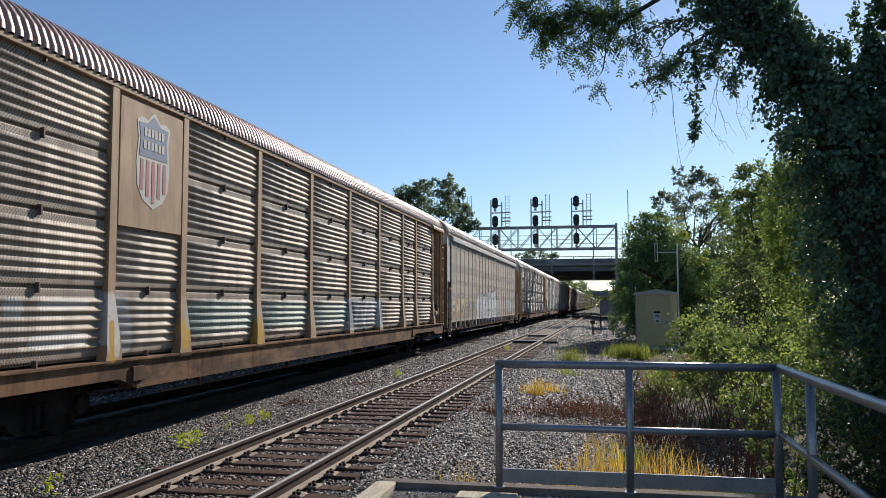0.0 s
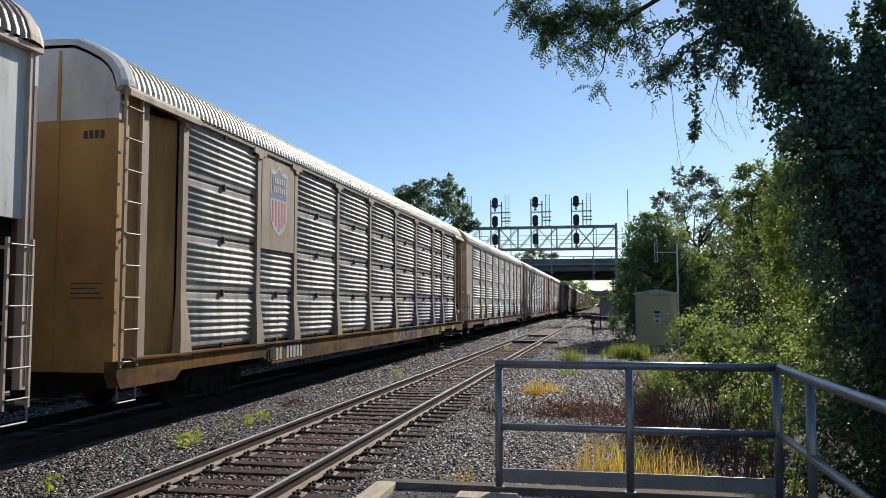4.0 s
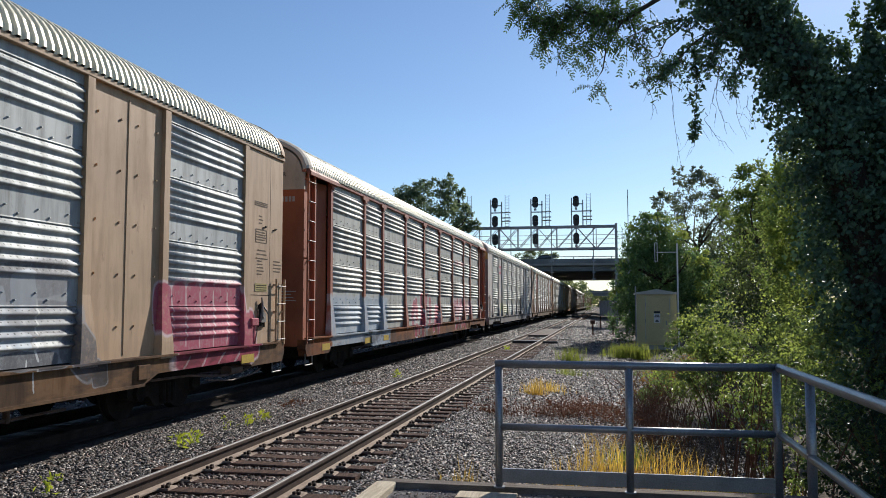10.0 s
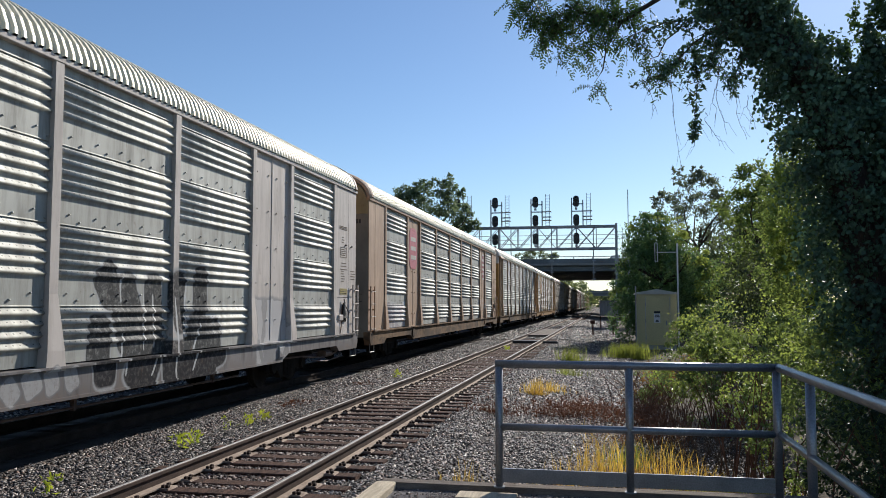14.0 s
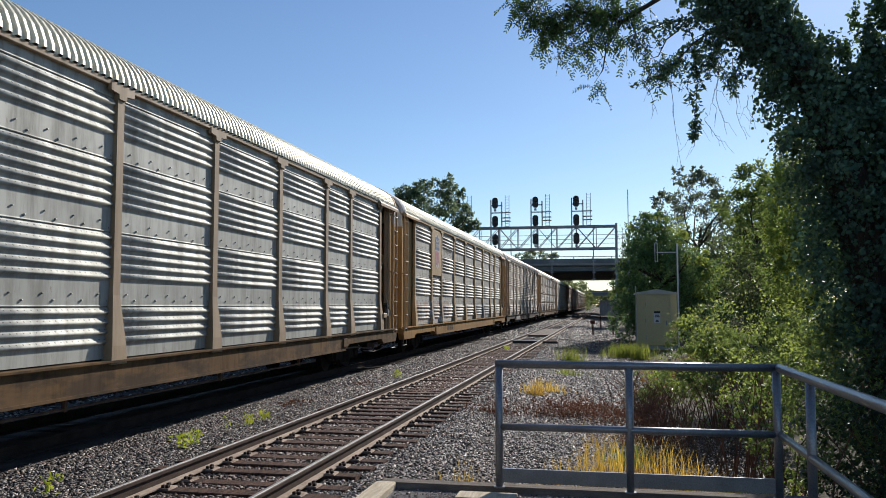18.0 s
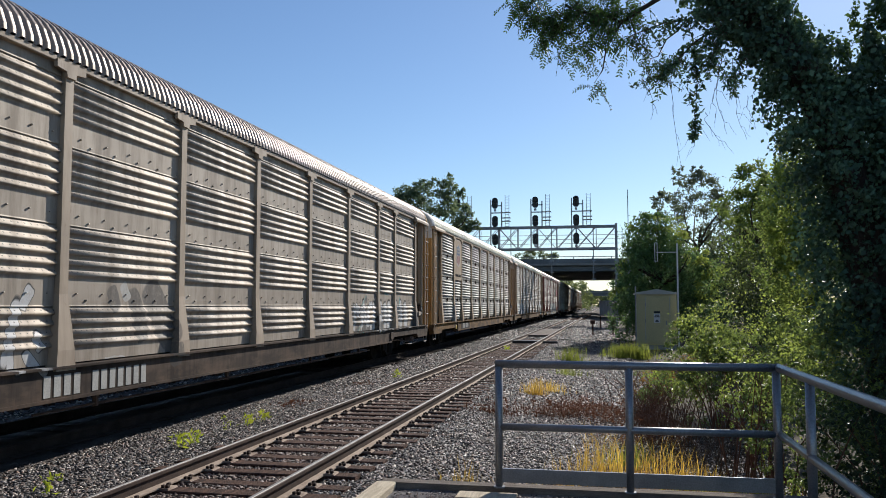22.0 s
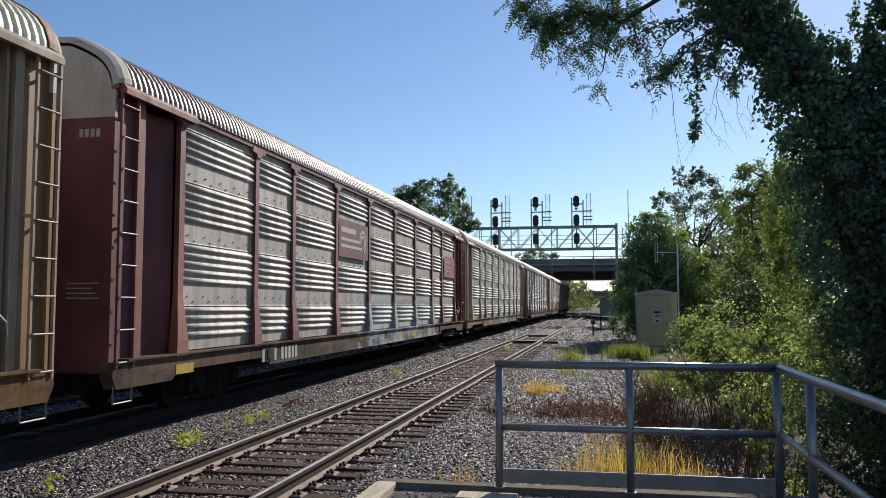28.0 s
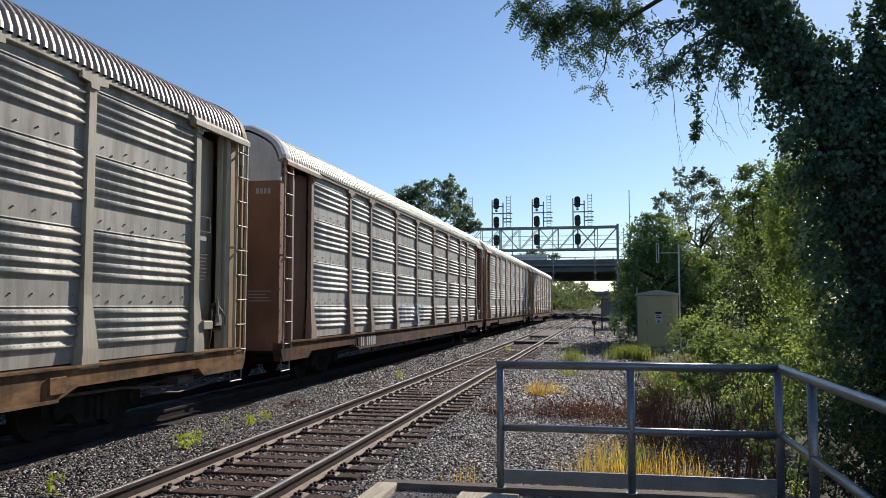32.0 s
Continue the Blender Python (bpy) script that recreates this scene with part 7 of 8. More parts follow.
def overpass(y, half, z0, z1, x0, x1, piers, label, girders, fine=True):
    b = thing("road_bridge", label, "bridge", at=(0, y, 0), kind="structure")
    for i in range(girders):
        yy = -half + 0.6 + i * (2 * half - 1.2) / (girders - 1)
        part("girder", Shape().prism([(yy - 0.35, z0), (yy + 0.35, z0), (yy + 0.35, z0 + 0.12), (yy + 0.08, z0 + 0.2), (yy + 0.08, z1 - 0.5), (yy + 0.35, z1 - 0.42), (yy + 0.35, z1 - 0.3), (yy - 0.35, z1 - 0.3), (yy - 0.35, z1 - 0.42), (yy - 0.08, z1 - 0.5), (yy - 0.08, z0 + 0.2), (yy - 0.35, z0 + 0.12)], x0, x1, "x"), M_GIRDER, b)
    part("deck", Shape().box(x0, x1, -half - 0.4, half + 0.4, z1 - 0.3, z1), M_CONCRETE, b)
    for s in (-1, 1):
        pa = part("parapet", Shape().box(x0, x1, s * (half + 0.3) - 0.15, s * (half + 0.3) + 0.15, z1 + 0.002, z1 + 0.75), M_GIRDER, b)
        if fine:
            part("hand_rail", Shape().tube([(x0, s * (half + 0.3), z1 + 1.1), (x1, s * (half + 0.3), z1 + 1.1)], 0.06, 6), M_STEEL_GREY, pa)
            n = int((x1 - x0) / 3)
            for i in range(n):
                xx = x0 + (i + 0.5) * (x1 - x0) / n
                part("rail_post", Shape().box(xx - 0.07, xx + 0.07, s * (half + 0.3) - 0.06, s * (half + 0.3) + 0.06, z1 + 0.75, z1 + 1.15), M_STEEL_GREY, pa)
    for xx in piers:
        part("pier", Shape().box(xx - 0.9, xx + 0.9, -half, half, -0.5, z0 - 0.01, 0.05), M_CONCRETE, b)
    return b


overpass(149, 14.9, 7.40, 8.64, -70, 60, (-22, 10.5), "dark steel girder road bridge over the railway", 9)
overpass(193, 15.8, 8.0, 9.3, -70, 60, (-26, 13.0), "second carriageway of the road bridge over the railway", 9, False)
overpass(460, 6, 6.5, 8.6, -70, 60, (-20, 9), "another road bridge far down the line", 2, False)

for i, (a, b, sag) in enumerate((((1.75, 63, 4.6), (9.5, 60, 3.3), 0.4), ((1.75, 63, 4.3), (9.5, 60, 2.9), 0.5))):
    pts = [Vector(a).lerp(Vector(b), j / 8) - Vector((0, 0, sag * 4 * (j / 8) * (1 - j / 8))) for j in range(9)]
    c = solid("cable", Shape().tube(pts, 0.022, 5), M_STEEL_GREY, "thin cable slung from the mast into the trees", "cable", "slung cables")

# ---- trees, bushes, grass ----
rv = np.random.default_rng(21)


def limb(points, r0, r1, n=8):
    return Shape().tube(points, r0, n, r1)


def fork(parent, start, n, length, rise, r, seed, material=None):
    """Branches that leave a trunk's top."""
    rng = np.random.default_rng(seed)
    for i in range(n):
        a = 2 * math.pi * (i + rng.random() * 0.6) / n
        p = Vector(start)
        pts = [p]
        for j in range(4):
            p = p + Vector((math.cos(a) * length / 4, math.sin(a) * length / 4, rise / 4 * (1 + 0.4 * rng.normal())))
            a += rng.normal() * 0.25
            pts.append(p)
        part("limb", limb(pts, r, r * 0.25, 6), material or M_BARK, parent, smooth=True)


def tree(name, label, base, height, trunk_r, clumps, leaf, material, seed, category="tree", group="", reach=0.28):
    rng = np.random.default_rng(seed)
    t = thing(name, label, category, group, at=base)
    pts = [(rng.normal() * 0.12 * i, rng.normal() * 0.12 * i, height * 0.62 * i / 5 - 0.2 * (i == 0)) for i in range(6)]
    part("trunk", limb(pts, trunk_r, trunk_r * 0.45, 10), M_BARK, t, smooth=True)
    fork(t, pts[-2], 5, height * reach, height * 0.25, trunk_r * 0.4, seed + 1)
    crown("crown", clumps, leaf, material, t, rng)
    return t


# tree beyond the train
tree("broadleaf_tree", "tall dark-green broadleaf tree beyond the train", (-16.6, 78, -0.2), 14, 0.35,
     [(0.39, 0.0, 12.65, 2.5, 2.34, 1.87, 1596), (1.56, 0.0, 13.74, 1.01, 1.17, 1.25, 756), (-2.34, 0.0, 12.49, 1.79, 1.95, 1.48, 1050), (2.26, 0.0, 11.01, 1.79, 1.95, 1.56, 1050), (0.0, 0.0, 10.23, 3.9, 3.12, 1.72, 1680), (-3.28, 0.0, 12.96, 1.17, 0.94, 1.01, 882), (-4.21, 0.0, 11.4, 1.25, 1.17, 1.25, 882), (-1.09, 0.0, 13.12, 1.17, 1.17, 1.01, 882), (4.06, 0.0, 9.69, 0.86, 0.94, 0.7, 453), (-0.78, 0.0, 7.5, 4.29, 3.12, 2.34, 1890)]
     + [(-0.2 + (3.9 + rv.normal() * 0.5) * math.cos(a), 0, 10.9 + (2.9 + rv.normal() * 0.45) * math.sin(a), 0.5, 0.6, 0.4, 130) for a in np.linspace(-0.3, 3.4, 17)],
     0.235, M_MIDLEAF, 31)
# leaf colour of this tree has the haze mixed in
tree("broadleaf_tree", "green tree behind the road bridge with haze painted into its leaves", (-19.0, 229, -0.2), 18, 0.3,
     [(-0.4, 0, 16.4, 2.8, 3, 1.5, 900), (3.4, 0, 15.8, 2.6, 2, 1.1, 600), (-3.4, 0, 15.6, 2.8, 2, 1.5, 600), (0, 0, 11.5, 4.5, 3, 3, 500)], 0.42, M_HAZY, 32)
# bushes and trees beside the equipment house
house_tree = tree("bushy_tree", "dense dark-green bush tree behind the equipment house", (2.6, 50, -0.25), 7, 0.2,
     [(-0.1, 0, 6.3, 1.5, 1.6, 1.2, 3900), (0.9, 0.2, 5.6, 1.5, 1.6, 1.3, 3300), (-0.7, 0, 4.6, 1.3, 1.6, 1.5, 3600), (1.5, 0, 4.2, 1.5, 1.8, 1.6, 3600), (-1.1, 0.3, 2.9, 1.0, 1.6, 1.5, 2700),
      (-1.5, 0.5, 1.3, 0.9, 1.4, 1.4, 2250), (1.9, 0.6, 2.2, 1.9, 1.8, 2.0, 3300), (0.2, 0.5, 2.2, 1.8, 1.8, 2.2, 3600), (0.2, 0, 7.2, 0.9, 1.0, 0.6, 1350), (3.0, 0, 3.6, 1.4, 1.5, 1.4, 2400), (3.3, 0, 1.6, 1.5, 1.5, 1.6, 2250)],
     0.135, M_BUSHTREE, 33)
# outer sprays in the lighter leaf colour paint sun on the crown
tagged(crown("foliage", [(2.6, -0.9, 5.0, 0.8, 0.6, 0.5, 420), (2.9, -1.0, 4.1, 0.9, 0.6, 0.6, 520), (3.0, -1.0, 3.0, 0.9, 0.6, 0.6, 420), (0.9, -0.8, 6.9, 1.2, 0.7, 0.5, 420), (1.9, -0.8, 6.0, 0.7, 0.6, 0.5, 300), (-0.6, -0.7, 6.7, 0.7, 0.6, 0.5, 240), (-1.6, -0.5, 4.6, 0.35, 0.5, 0.6, 130), (-1.9, -0.3, 3.3, 0.35, 0.5, 0.6, 130)], 0.15, M_SUNLEAF, house_tree, rv, slim=0.4), "sprays at the crown's edge with sunlight painted into their colour", kind="stuff")
tree("broadleaf_tree", "slender open-crowned tree beside the line", (6.6, 62, -0.1), 12.5, 0.18,
     [(0.3, 0, 10.7, 1.5, 1.2, 1.2, 1400), (-1.7, 0, 9.6, 1.3, 1.1, 1.0, 1000), (1.2, 0, 9.4, 1.4, 1.2, 1.1, 1200), (-0.4, 0, 8.0, 1.9, 1.4, 1.3, 1500), (0.2, 0, 6.2, 2.2, 1.6, 1.6, 1500), (2.6, 0, 7.6, 1.5, 1.4, 1.6, 1200)] + [(-0.3 + 2.1 * math.cos(a) + 0.4 * rv.normal(), 0, 9.3 + 2.6 * math.sin(a) + 0.3 * rv.normal(), 0.45, 0.5, 0.4, 170) for a in np.linspace(-0.2, 3.3, 15)], 0.165, M_OLIVE, 34)
tree("broadleaf_tree", "green broadleaf tree in the sun", (7.4, 42, 0), 9, 0.16,
     [(-0.2, 0, 8.1, 1.0, 1.1, 0.9, 1500), (0.9, 0, 7.2, 1.4, 1.3, 1.1, 1900), (-0.9, 0, 6.6, 1.2, 1.2, 1.0, 1700), (0.3, 0, 5.2, 2.0, 1.6, 1.3, 2200), (2.2, 0, 6.2, 1.4, 1.4, 1.4, 1800), (0, 0, 3.2, 2.2, 1.6, 1.8, 2200), (2.4, 0, 3.6, 1.8, 1.6, 2.0, 2000)], 0.15, M_FARLEAF, 35)
# some of these trees wear the dark leaf copy that paints shade
for i, (x, y, h, sd) in enumerate(((10.5, 50, 9.5, 41), (5.0, 85, 9.5, 42), (3.6, 125, 8.0, 43), (5.0, 150, 9, 44), (11.5, 66, 10.5, 45), (11.0, 33, 6.6, 46), (9.4, 24, 5.6, 47), (5.6, 57, 5.5, 48))):
    tree("broadleaf_tree", "green broadleaf tree in the lineside belt", (x, y, 0), h, 0.2,
         [(0, 0, h * 0.82, 1.7, 1.7, h * 0.16, 1500), (1.2, 0.3, h * 0.62, 1.7, 1.7, h * 0.16, 1500), (-1.3, -0.3, h * 0.6, 1.7, 1.7, h * 0.17, 1500), (0.2, 0, h * 0.36, 2.2, 2.0, h * 0.22, 1900), (-0.6, 0, h * 0.16, 2.0, 2.0, h * 0.15, 1500)],
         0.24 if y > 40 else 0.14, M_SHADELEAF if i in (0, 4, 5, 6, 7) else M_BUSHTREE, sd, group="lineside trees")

# far woods on both sides of the line
def woods(name, n, xr, yr, hr, leaf, seed, label, material=None, wide=2.6):
    rng = np.random.default_rng(seed)
    cl = []
    for _ in range(n):
        x, y, h = rng.uniform(*xr), rng.uniform(*yr), rng.uniform(*hr)
        cl += [(x, y, h * 0.7, wide, wide, h * 0.3, 260), (x + rng.normal(), y, h * 0.3, wide * 1.15, wide * 1.15, h * 0.3, 220)]
    v, f = leaves(clump_points(cl, rng), leaf, rng)
    return tagged(new(name, raw_mesh(name, v, f, material or M_FARLEAF)), label, "woods", kind="stuff")


woods("far_woods", 34, (-34, -14.5), (216, 330), (7, 11), 0.55, 51, "belt of green trees left of the line beyond the bridge")
woods("far_woods", 30, (3.5, 22), (216, 330), (6, 9), 0.55, 52, "belt of green trees right of the line beyond the bridge")
# these woods and the next take the pale leaves that paint haze
woods("far_woods", 80, (-70, 50), (480, 640), (9, 12.5), 1.3, 53, "woods at the end of the line with haze painted into the leaves", M_HAZY, 5.5)
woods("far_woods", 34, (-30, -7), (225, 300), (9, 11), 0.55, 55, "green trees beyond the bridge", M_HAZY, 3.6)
woods("far_woods", 8, (3.5, 9), (216, 246), (6, 8), 0.5, 56, "green trees beside the line under the bridge", M_FARLEAF, 2.6)
# these woods get the dark leaves, with shade put into the colour
woods("far_woods", 20, (7.5, 24), (72, 120), (8, 11), 0.4, 57, "trees behind the lineside belt with shade painted into their leaves", M_SHADELEAF)
woods("far_woods", 24, (-60, -24), (90, 190), (6, 10), 0.5, 54, "low trees beyond the tracks")

# ---- ivy-covered tree that overhangs the platform ----
ivy = thing("ivy_tree", "leaning tree thickly covered in dark ivy beside the platform", "tree", at=(3.42, 11.2, -0.3))
TR = [(0.35, 0.0, -0.2), (0.05, 0, 1.9), (-0.2, 0, 3.2), (-0.45, 0, 4.4), (-0.85, 0, 5.35), (-1.45, 0, 6.1), (-2.2, 0.1, 6.8), (-3.2, 0.3, 7.4)]
part("trunk", limb(TR, 0.36, 0.10, 12), M_BARK, ivy, smooth=True)
part("limb", limb([(-0.2, 0, 3.2), (0.25, 0.2, 4.6), (0.45, 0.3, 6.0), (0.5, 0.4, 7.6)], 0.16, 0.06, 8), M_BARK, ivy, smooth=True)
part("limb", limb([(-0.85, 0, 5.35), (-0.93, 0.3, 6.0), (-0.97, 0.3, 6.9)], 0.05, 0.02, 8), M_BARK, ivy, smooth=True)
cl = []
for (x, y, z), r, n in ((TR[0], 0.75, 1500), ((0.2, 0, 0.9), 0.85, 2200), (TR[1], 0.85, 2200), ((-0.05, 0, 2.6), 0.85, 2200), (TR[2], 0.80, 2200), ((-0.3, 0, 3.8), 0.78, 2200), (TR[3], 0.72, 2000),
                        ((-0.6, 0, 4.9), 0.66, 1900), (TR[4], 0.6, 1700), ((-1.15, 0, 5.75), 0.55, 1500), (TR[5], 0.5, 1300), ((-1.85, 0, 6.45), 0.45, 1000), (TR[6], 0.42, 800)):
    cl.append((x, y, z, r, r * 0.9, r * 0.8, n))
for x, y, z, r, n in ((0.9, -0.3, 1.0, 0.9, 1800), (1.0, -0.2, 2.4, 0.9, 1800), (0.9, -0.2, 3.8, 0.85, 1800), (0.6, 0, 5.0, 0.75, 1500), (0.3, 0, 4.4, 0.6, 1200), (1.3, 0.2, 5.6, 0.7, 1200)):
    cl.append((x, y, z, r, r, r, n))
# extra ivy clumps, mostly out of view, added to block sky and sunlight
for i, xx in enumerate((0.55, 1.4, 2.3, 3.2)):
    for j in range(6):
        zz = 0.4 + j * 0.88
        if xx > 2 or zz < 5.2 - 0.25 * i:
            cl.append((xx + 0.12 * (j % 2), 0.5 + 0.25 * (j % 3), zz, 0.75, 0.65, 0.7, 1500))
for x, y, z, r, n in ((0.22, 0.3, 5.75, 0.32, 700), (0.08, 0.3, 5.25, 0.36, 800), (0.36, 0.3, 6.35, 0.3, 600), (-0.25, 0.3, 4.95, 0.36, 800), (-0.55, 0.2, 5.1, 0.3, 600)):
    cl.append((x, y, z, r * 0.8, r, r, n))
cl = [c[:6] + (int(c[6] * 1.8),) for c in cl]
crown("ivy_leaves", cl, 0.058, M_IVY, ivy, rv, "dark glossy ivy leaves", slim=0.85, droop=0.8)
crown("sunlit_leaves", [(-0.95, 0.3, 6.1, 0.2, 0.3, 0.45, 420), (-0.72, 0.3, 5.7, 0.25, 0.3, 0.25, 260), (0.02, 0.2, 6.05, 0.16, 0.3, 0.45, 460), (-0.15, 0.2, 5.55, 0.25, 0.3, 0.25, 320), (0.32, 0.1, 6.2, 0.25, 0.3, 0.5, 260), (-1.4, 0.3, 6.55, 0.4, 0.4, 0.3, 300), (0.1, 0.0, 5.0, 0.3, 0.3, 0.4, 160)], 0.06, M_LOCUST, ivy, rv, "pale green leaves lit from behind")


def spray(points, n_side, leaf, seed, material, parent, twig_r=0.012, reach=0.45):
    """A drooping branch with side twigs that carry paired leaflets."""
    rng = np.random.default_rng(seed)
    pts = [Vector(p) for p in points]
    sh = limb(pts, twig_r, twig_r * 0.35, 5)
    tips = []
    seg = len(pts) - 1
    for i in range(n_side):
        t = (i + 0.5 + rng.normal() * 0.2) / n_side * seg
        j = min(seg - 1, max(0, int(t)))
        p = pts[j].lerp(pts[j + 1], t - j)
        d = Vector((rng.normal(), rng.normal() * 0.7, -0.35 + rng.normal() * 0.45)).normalized()
        ln = reach * (0.5 + rng.random())
        q = p + d * ln + Vector((0, 0, -0.15 * ln))
        sh.tube([p, p.lerp(q, 0.5) + Vector((0, 0, 0.03)), q], 0.005, 4, 0.002)
        m = int(10 + ln * 26)
        for k in range(m):
            u = (k + 1) / m
            for s in (-1, 1):
                tips.append(tuple(p.lerp(q, u) + Vector((rng.normal() * 0.02, rng.normal() * 0.02, s * 0.012 + rng.normal() * 0.02))))
    part("branch", sh, M_TWIG, parent)
    v, f = leaves(np.array(tips), leaf, rng, droop=0.5, slim=0.42)
    o = new("foliage", raw_mesh("foliage", v, f, material))
    o.parent = parent
    tagged(o, kind="stuff")


B = Vector((3.42, 11.2, -0.3))


def rel(*pts):
    return [tuple(Vector(p) - B) for p in pts]


spray(rel((1.6, 11.0, 5.7), (1.2, 11.0, 5.45), (0.9, 11.0, 5.15), (0.75, 11.0, 5.0)), 30, 0.06, 65, M_IVY, ivy, 0.014, 0.3)
spray(rel((1.7, 11.0, 5.7), (1.45, 11.0, 5.3), (1.3, 11.0, 5.1)), 26, 0.06, 66, M_IVY, ivy, 0.014, 0.3)
spray(rel((1.2, 11.0, 5.4), (1.22, 11.0, 4.9), (1.18, 11.0, 4.4), (1.17, 11.0, 4.15)), 22, 0.062, 67, M_IVY, ivy, 0.006, 0.07)
spray(rel((1.9, 11.0, 5.9), (1.3, 10.9, 5.75), (0.8, 10.9, 5.7), (0.35, 10.9, 5.55)), 30, 0.06, 68, M_IVY, ivy, 0.016, 0.34)
spray(rel((2.0, 11.0, 5.4), (1.75, 11.0, 5.1), (1.6, 11.0, 4.85)), 16, 0.06, 70, M_IVY, ivy, 0.012, 0.25)


def compound_leaves(tufts, per, reach, leaflet, seed, material, parent, y=11.0):
    """Tufts of drooping feathery leaves at (x, z): each a rachis with paired leaflets."""
    rng = np.random.default_rng(seed)
    stalks, P, D, S = Shape(), [], [], []
    for x, z in tufts:
        for _ in range(per):
            p = np.array((x, y, z)) - np.array(B) + rng.normal(size=3) * (0.05, 0.12, 0.04)
            a = rng.random() * 2 * math.pi
            d = np.array((math.cos(a) * 0.75, math.sin(a) * 0.4, -0.55 + 0.35 * rng.normal()))
            d /= np.linalg.norm(d)
            side = np.cross(d, rng.normal(size=3))
            side /= np.linalg.norm(side)
            ln = reach * (0.6 + 0.7 * rng.random())
            n = max(4, int(ln / 0.026))
            line = [p + d * ln * u + np.array((0, 0, -0.25 * ln * u * u)) for u in np.linspace(0, 1, n)]
            stalks.tube([line[0], line[n // 2], line[-1]], 0.0028, 4, 0.001)
            for q in line[1:]:
                for e in (-1, 1):
                    P.append(q)
                    D.append(side * e * 0.9 + d * 0.45 + rng.normal(size=3) * 0.12 + np.array((0, 0, -0.2)))
                    S.append(d + rng.normal(size=3) * 0.25)
    P, D, S = np.array(P), np.array(D), np.array(S)
    D /= np.linalg.norm(D, axis=1)[:, None]
    S -= D * (S * D).sum(1)[:, None]
    S /= np.linalg.norm(S, axis=1)[:, None]
    k = (leaflet * (0.8 + 0.4 * rng.random(len(P))))[:, None]
    v = np.stack([P, P + D * k * 0.45 + S * k * 0.2, P + D * k, P + D * k * 0.45 - S * k * 0.2], 1).reshape(-1, 3)
    i = np.arange(len(P))[:, None] * 4
    f = np.concatenate([i + np.array([[0, 1, 2]]), i + np.array([[0, 2, 3]])], 0)
    tagged(part("leaf_stalk", stalks, M_TWIG, parent), kind="stuff")
    o = new("foliage", raw_mesh("foliage", v, f, material))
    o.parent = parent
    tagged(o, "feathery green compound leaves", kind="stuff")


for r, pts in ((0.034, ((0.85, 6.13), (0.48, 5.92), (0.26, 5.78), (0.07, 5.89), (-0.19, 5.93), (-0.49, 6.07))),
               (0.016, ((0.26, 5.78), (0.15, 5.6), (0.05, 5.41), (0.0, 5.14), (-0.11, 4.97))),
               (0.014, ((-0.09, 5.9), (-0.12, 5.78), (-0.29, 5.66), (-0.65, 5.69))),
               (0.013, ((0.37, 5.86), (0.44, 5.61), (0.51, 5.46), (0.66, 5.29))),
               (0.013, ((1.05, 5.7), (0.99, 5.62), (0.84, 5.51), (0.73, 5.29), (0.62, 5.26))),
               (0.02, ((-0.19, 5.93), (-0.49, 6.27), (-0.95, 6.26)))):
    part("branch", limb(rel(*[(x, 11.0, z) for x, z in pts]), r, r * 0.4, 6), M_BARK, ivy, smooth=True)
compound_leaves(((-1.13, 6.13), (-0.97, 5.99), (-0.84, 5.9), (-0.76, 5.68), (-0.69, 5.85), (-0.61, 6.0), (-0.49, 5.91), (-0.38, 6.05), (-0.27, 5.9), (-0.15, 6.01), (-0.04, 5.88), (0.08, 6.01), (0.23, 5.98), (0.41, 6.02), (-0.9, 6.2), (-0.3, 6.2), (0.2, 6.2)), 20, 0.23, 0.06, 61, M_LOCUST, ivy)
compound_leaves(((0.15, 5.71), (-0.42, 5.58), (-0.27, 5.49), (-0.13, 5.54), (0.29, 5.53), (0.03, 5.64), (-0.5, 5.72)), 13, 0.21, 0.058, 62, M_LOCUST, ivy)
compound_leaves(((-0.08, 5.26), (-0.16, 5.2), (-0.38, 5.31), (-0.56, 5.39), (-0.04, 4.95), (0.04, 4.96), (-0.1, 4.93)), 5, 0.17, 0.045, 63, M_LOCUST, ivy)
compound_leaves(((0.55, 5.38), (0.64, 5.29), (0.58, 5.07), (0.73, 5.1), (0.87, 5.13), (0.62, 5.2), (0.77, 5.22), (0.95, 5.18)), 6, 0.13, 0.055, 64, M_LOCUST, ivy)

# bare hanging vines
for x, z0, z1, sd, side in ((0.87, 5.3, 3.7, 1, 0.09), (0.60, 5.1, 4.5, 2, 0.10), (1.50, 5.2, 4.35, 3, -0.05), (1.57, 5.2, 4.2, 8, 0.06), (1.68, 5.2, 4.12, 4, 0.14), (1.22, 4.6, 3.95, 5, -0.09), (1.30, 4.5, 4.05, 6, 0.12), (1.85, 4.7, 4.35, 7, 0.1)):
    rng = np.random.default_rng(sd)
    kinks = np.cumsum(rng.normal(size=13)) * 0.016
    pts = [(x + kinks[j] + side * (j / 12) ** 2, 11 + 0.02 * math.sin(j), z0 + (z1 - z0) * j / 12) for j in range(13)]
    sh = limb(rel(*pts), 0.0045, 0.0018, 5)
    for j in (5, 8, 10):
        p, w = Vector(pts[j]), rng.normal() * 0.07
        sh.tube(rel(p, p + Vector((w * 0.6, 0, -0.02)), p + Vector((w * 0.9, 0, -0.09)), p + Vector((w * 1.5, 0, -0.14 - 0.08 * rng.random()))), 0.0025, 4, 0.001)
    part("vine", sh, M_TWIG, ivy)

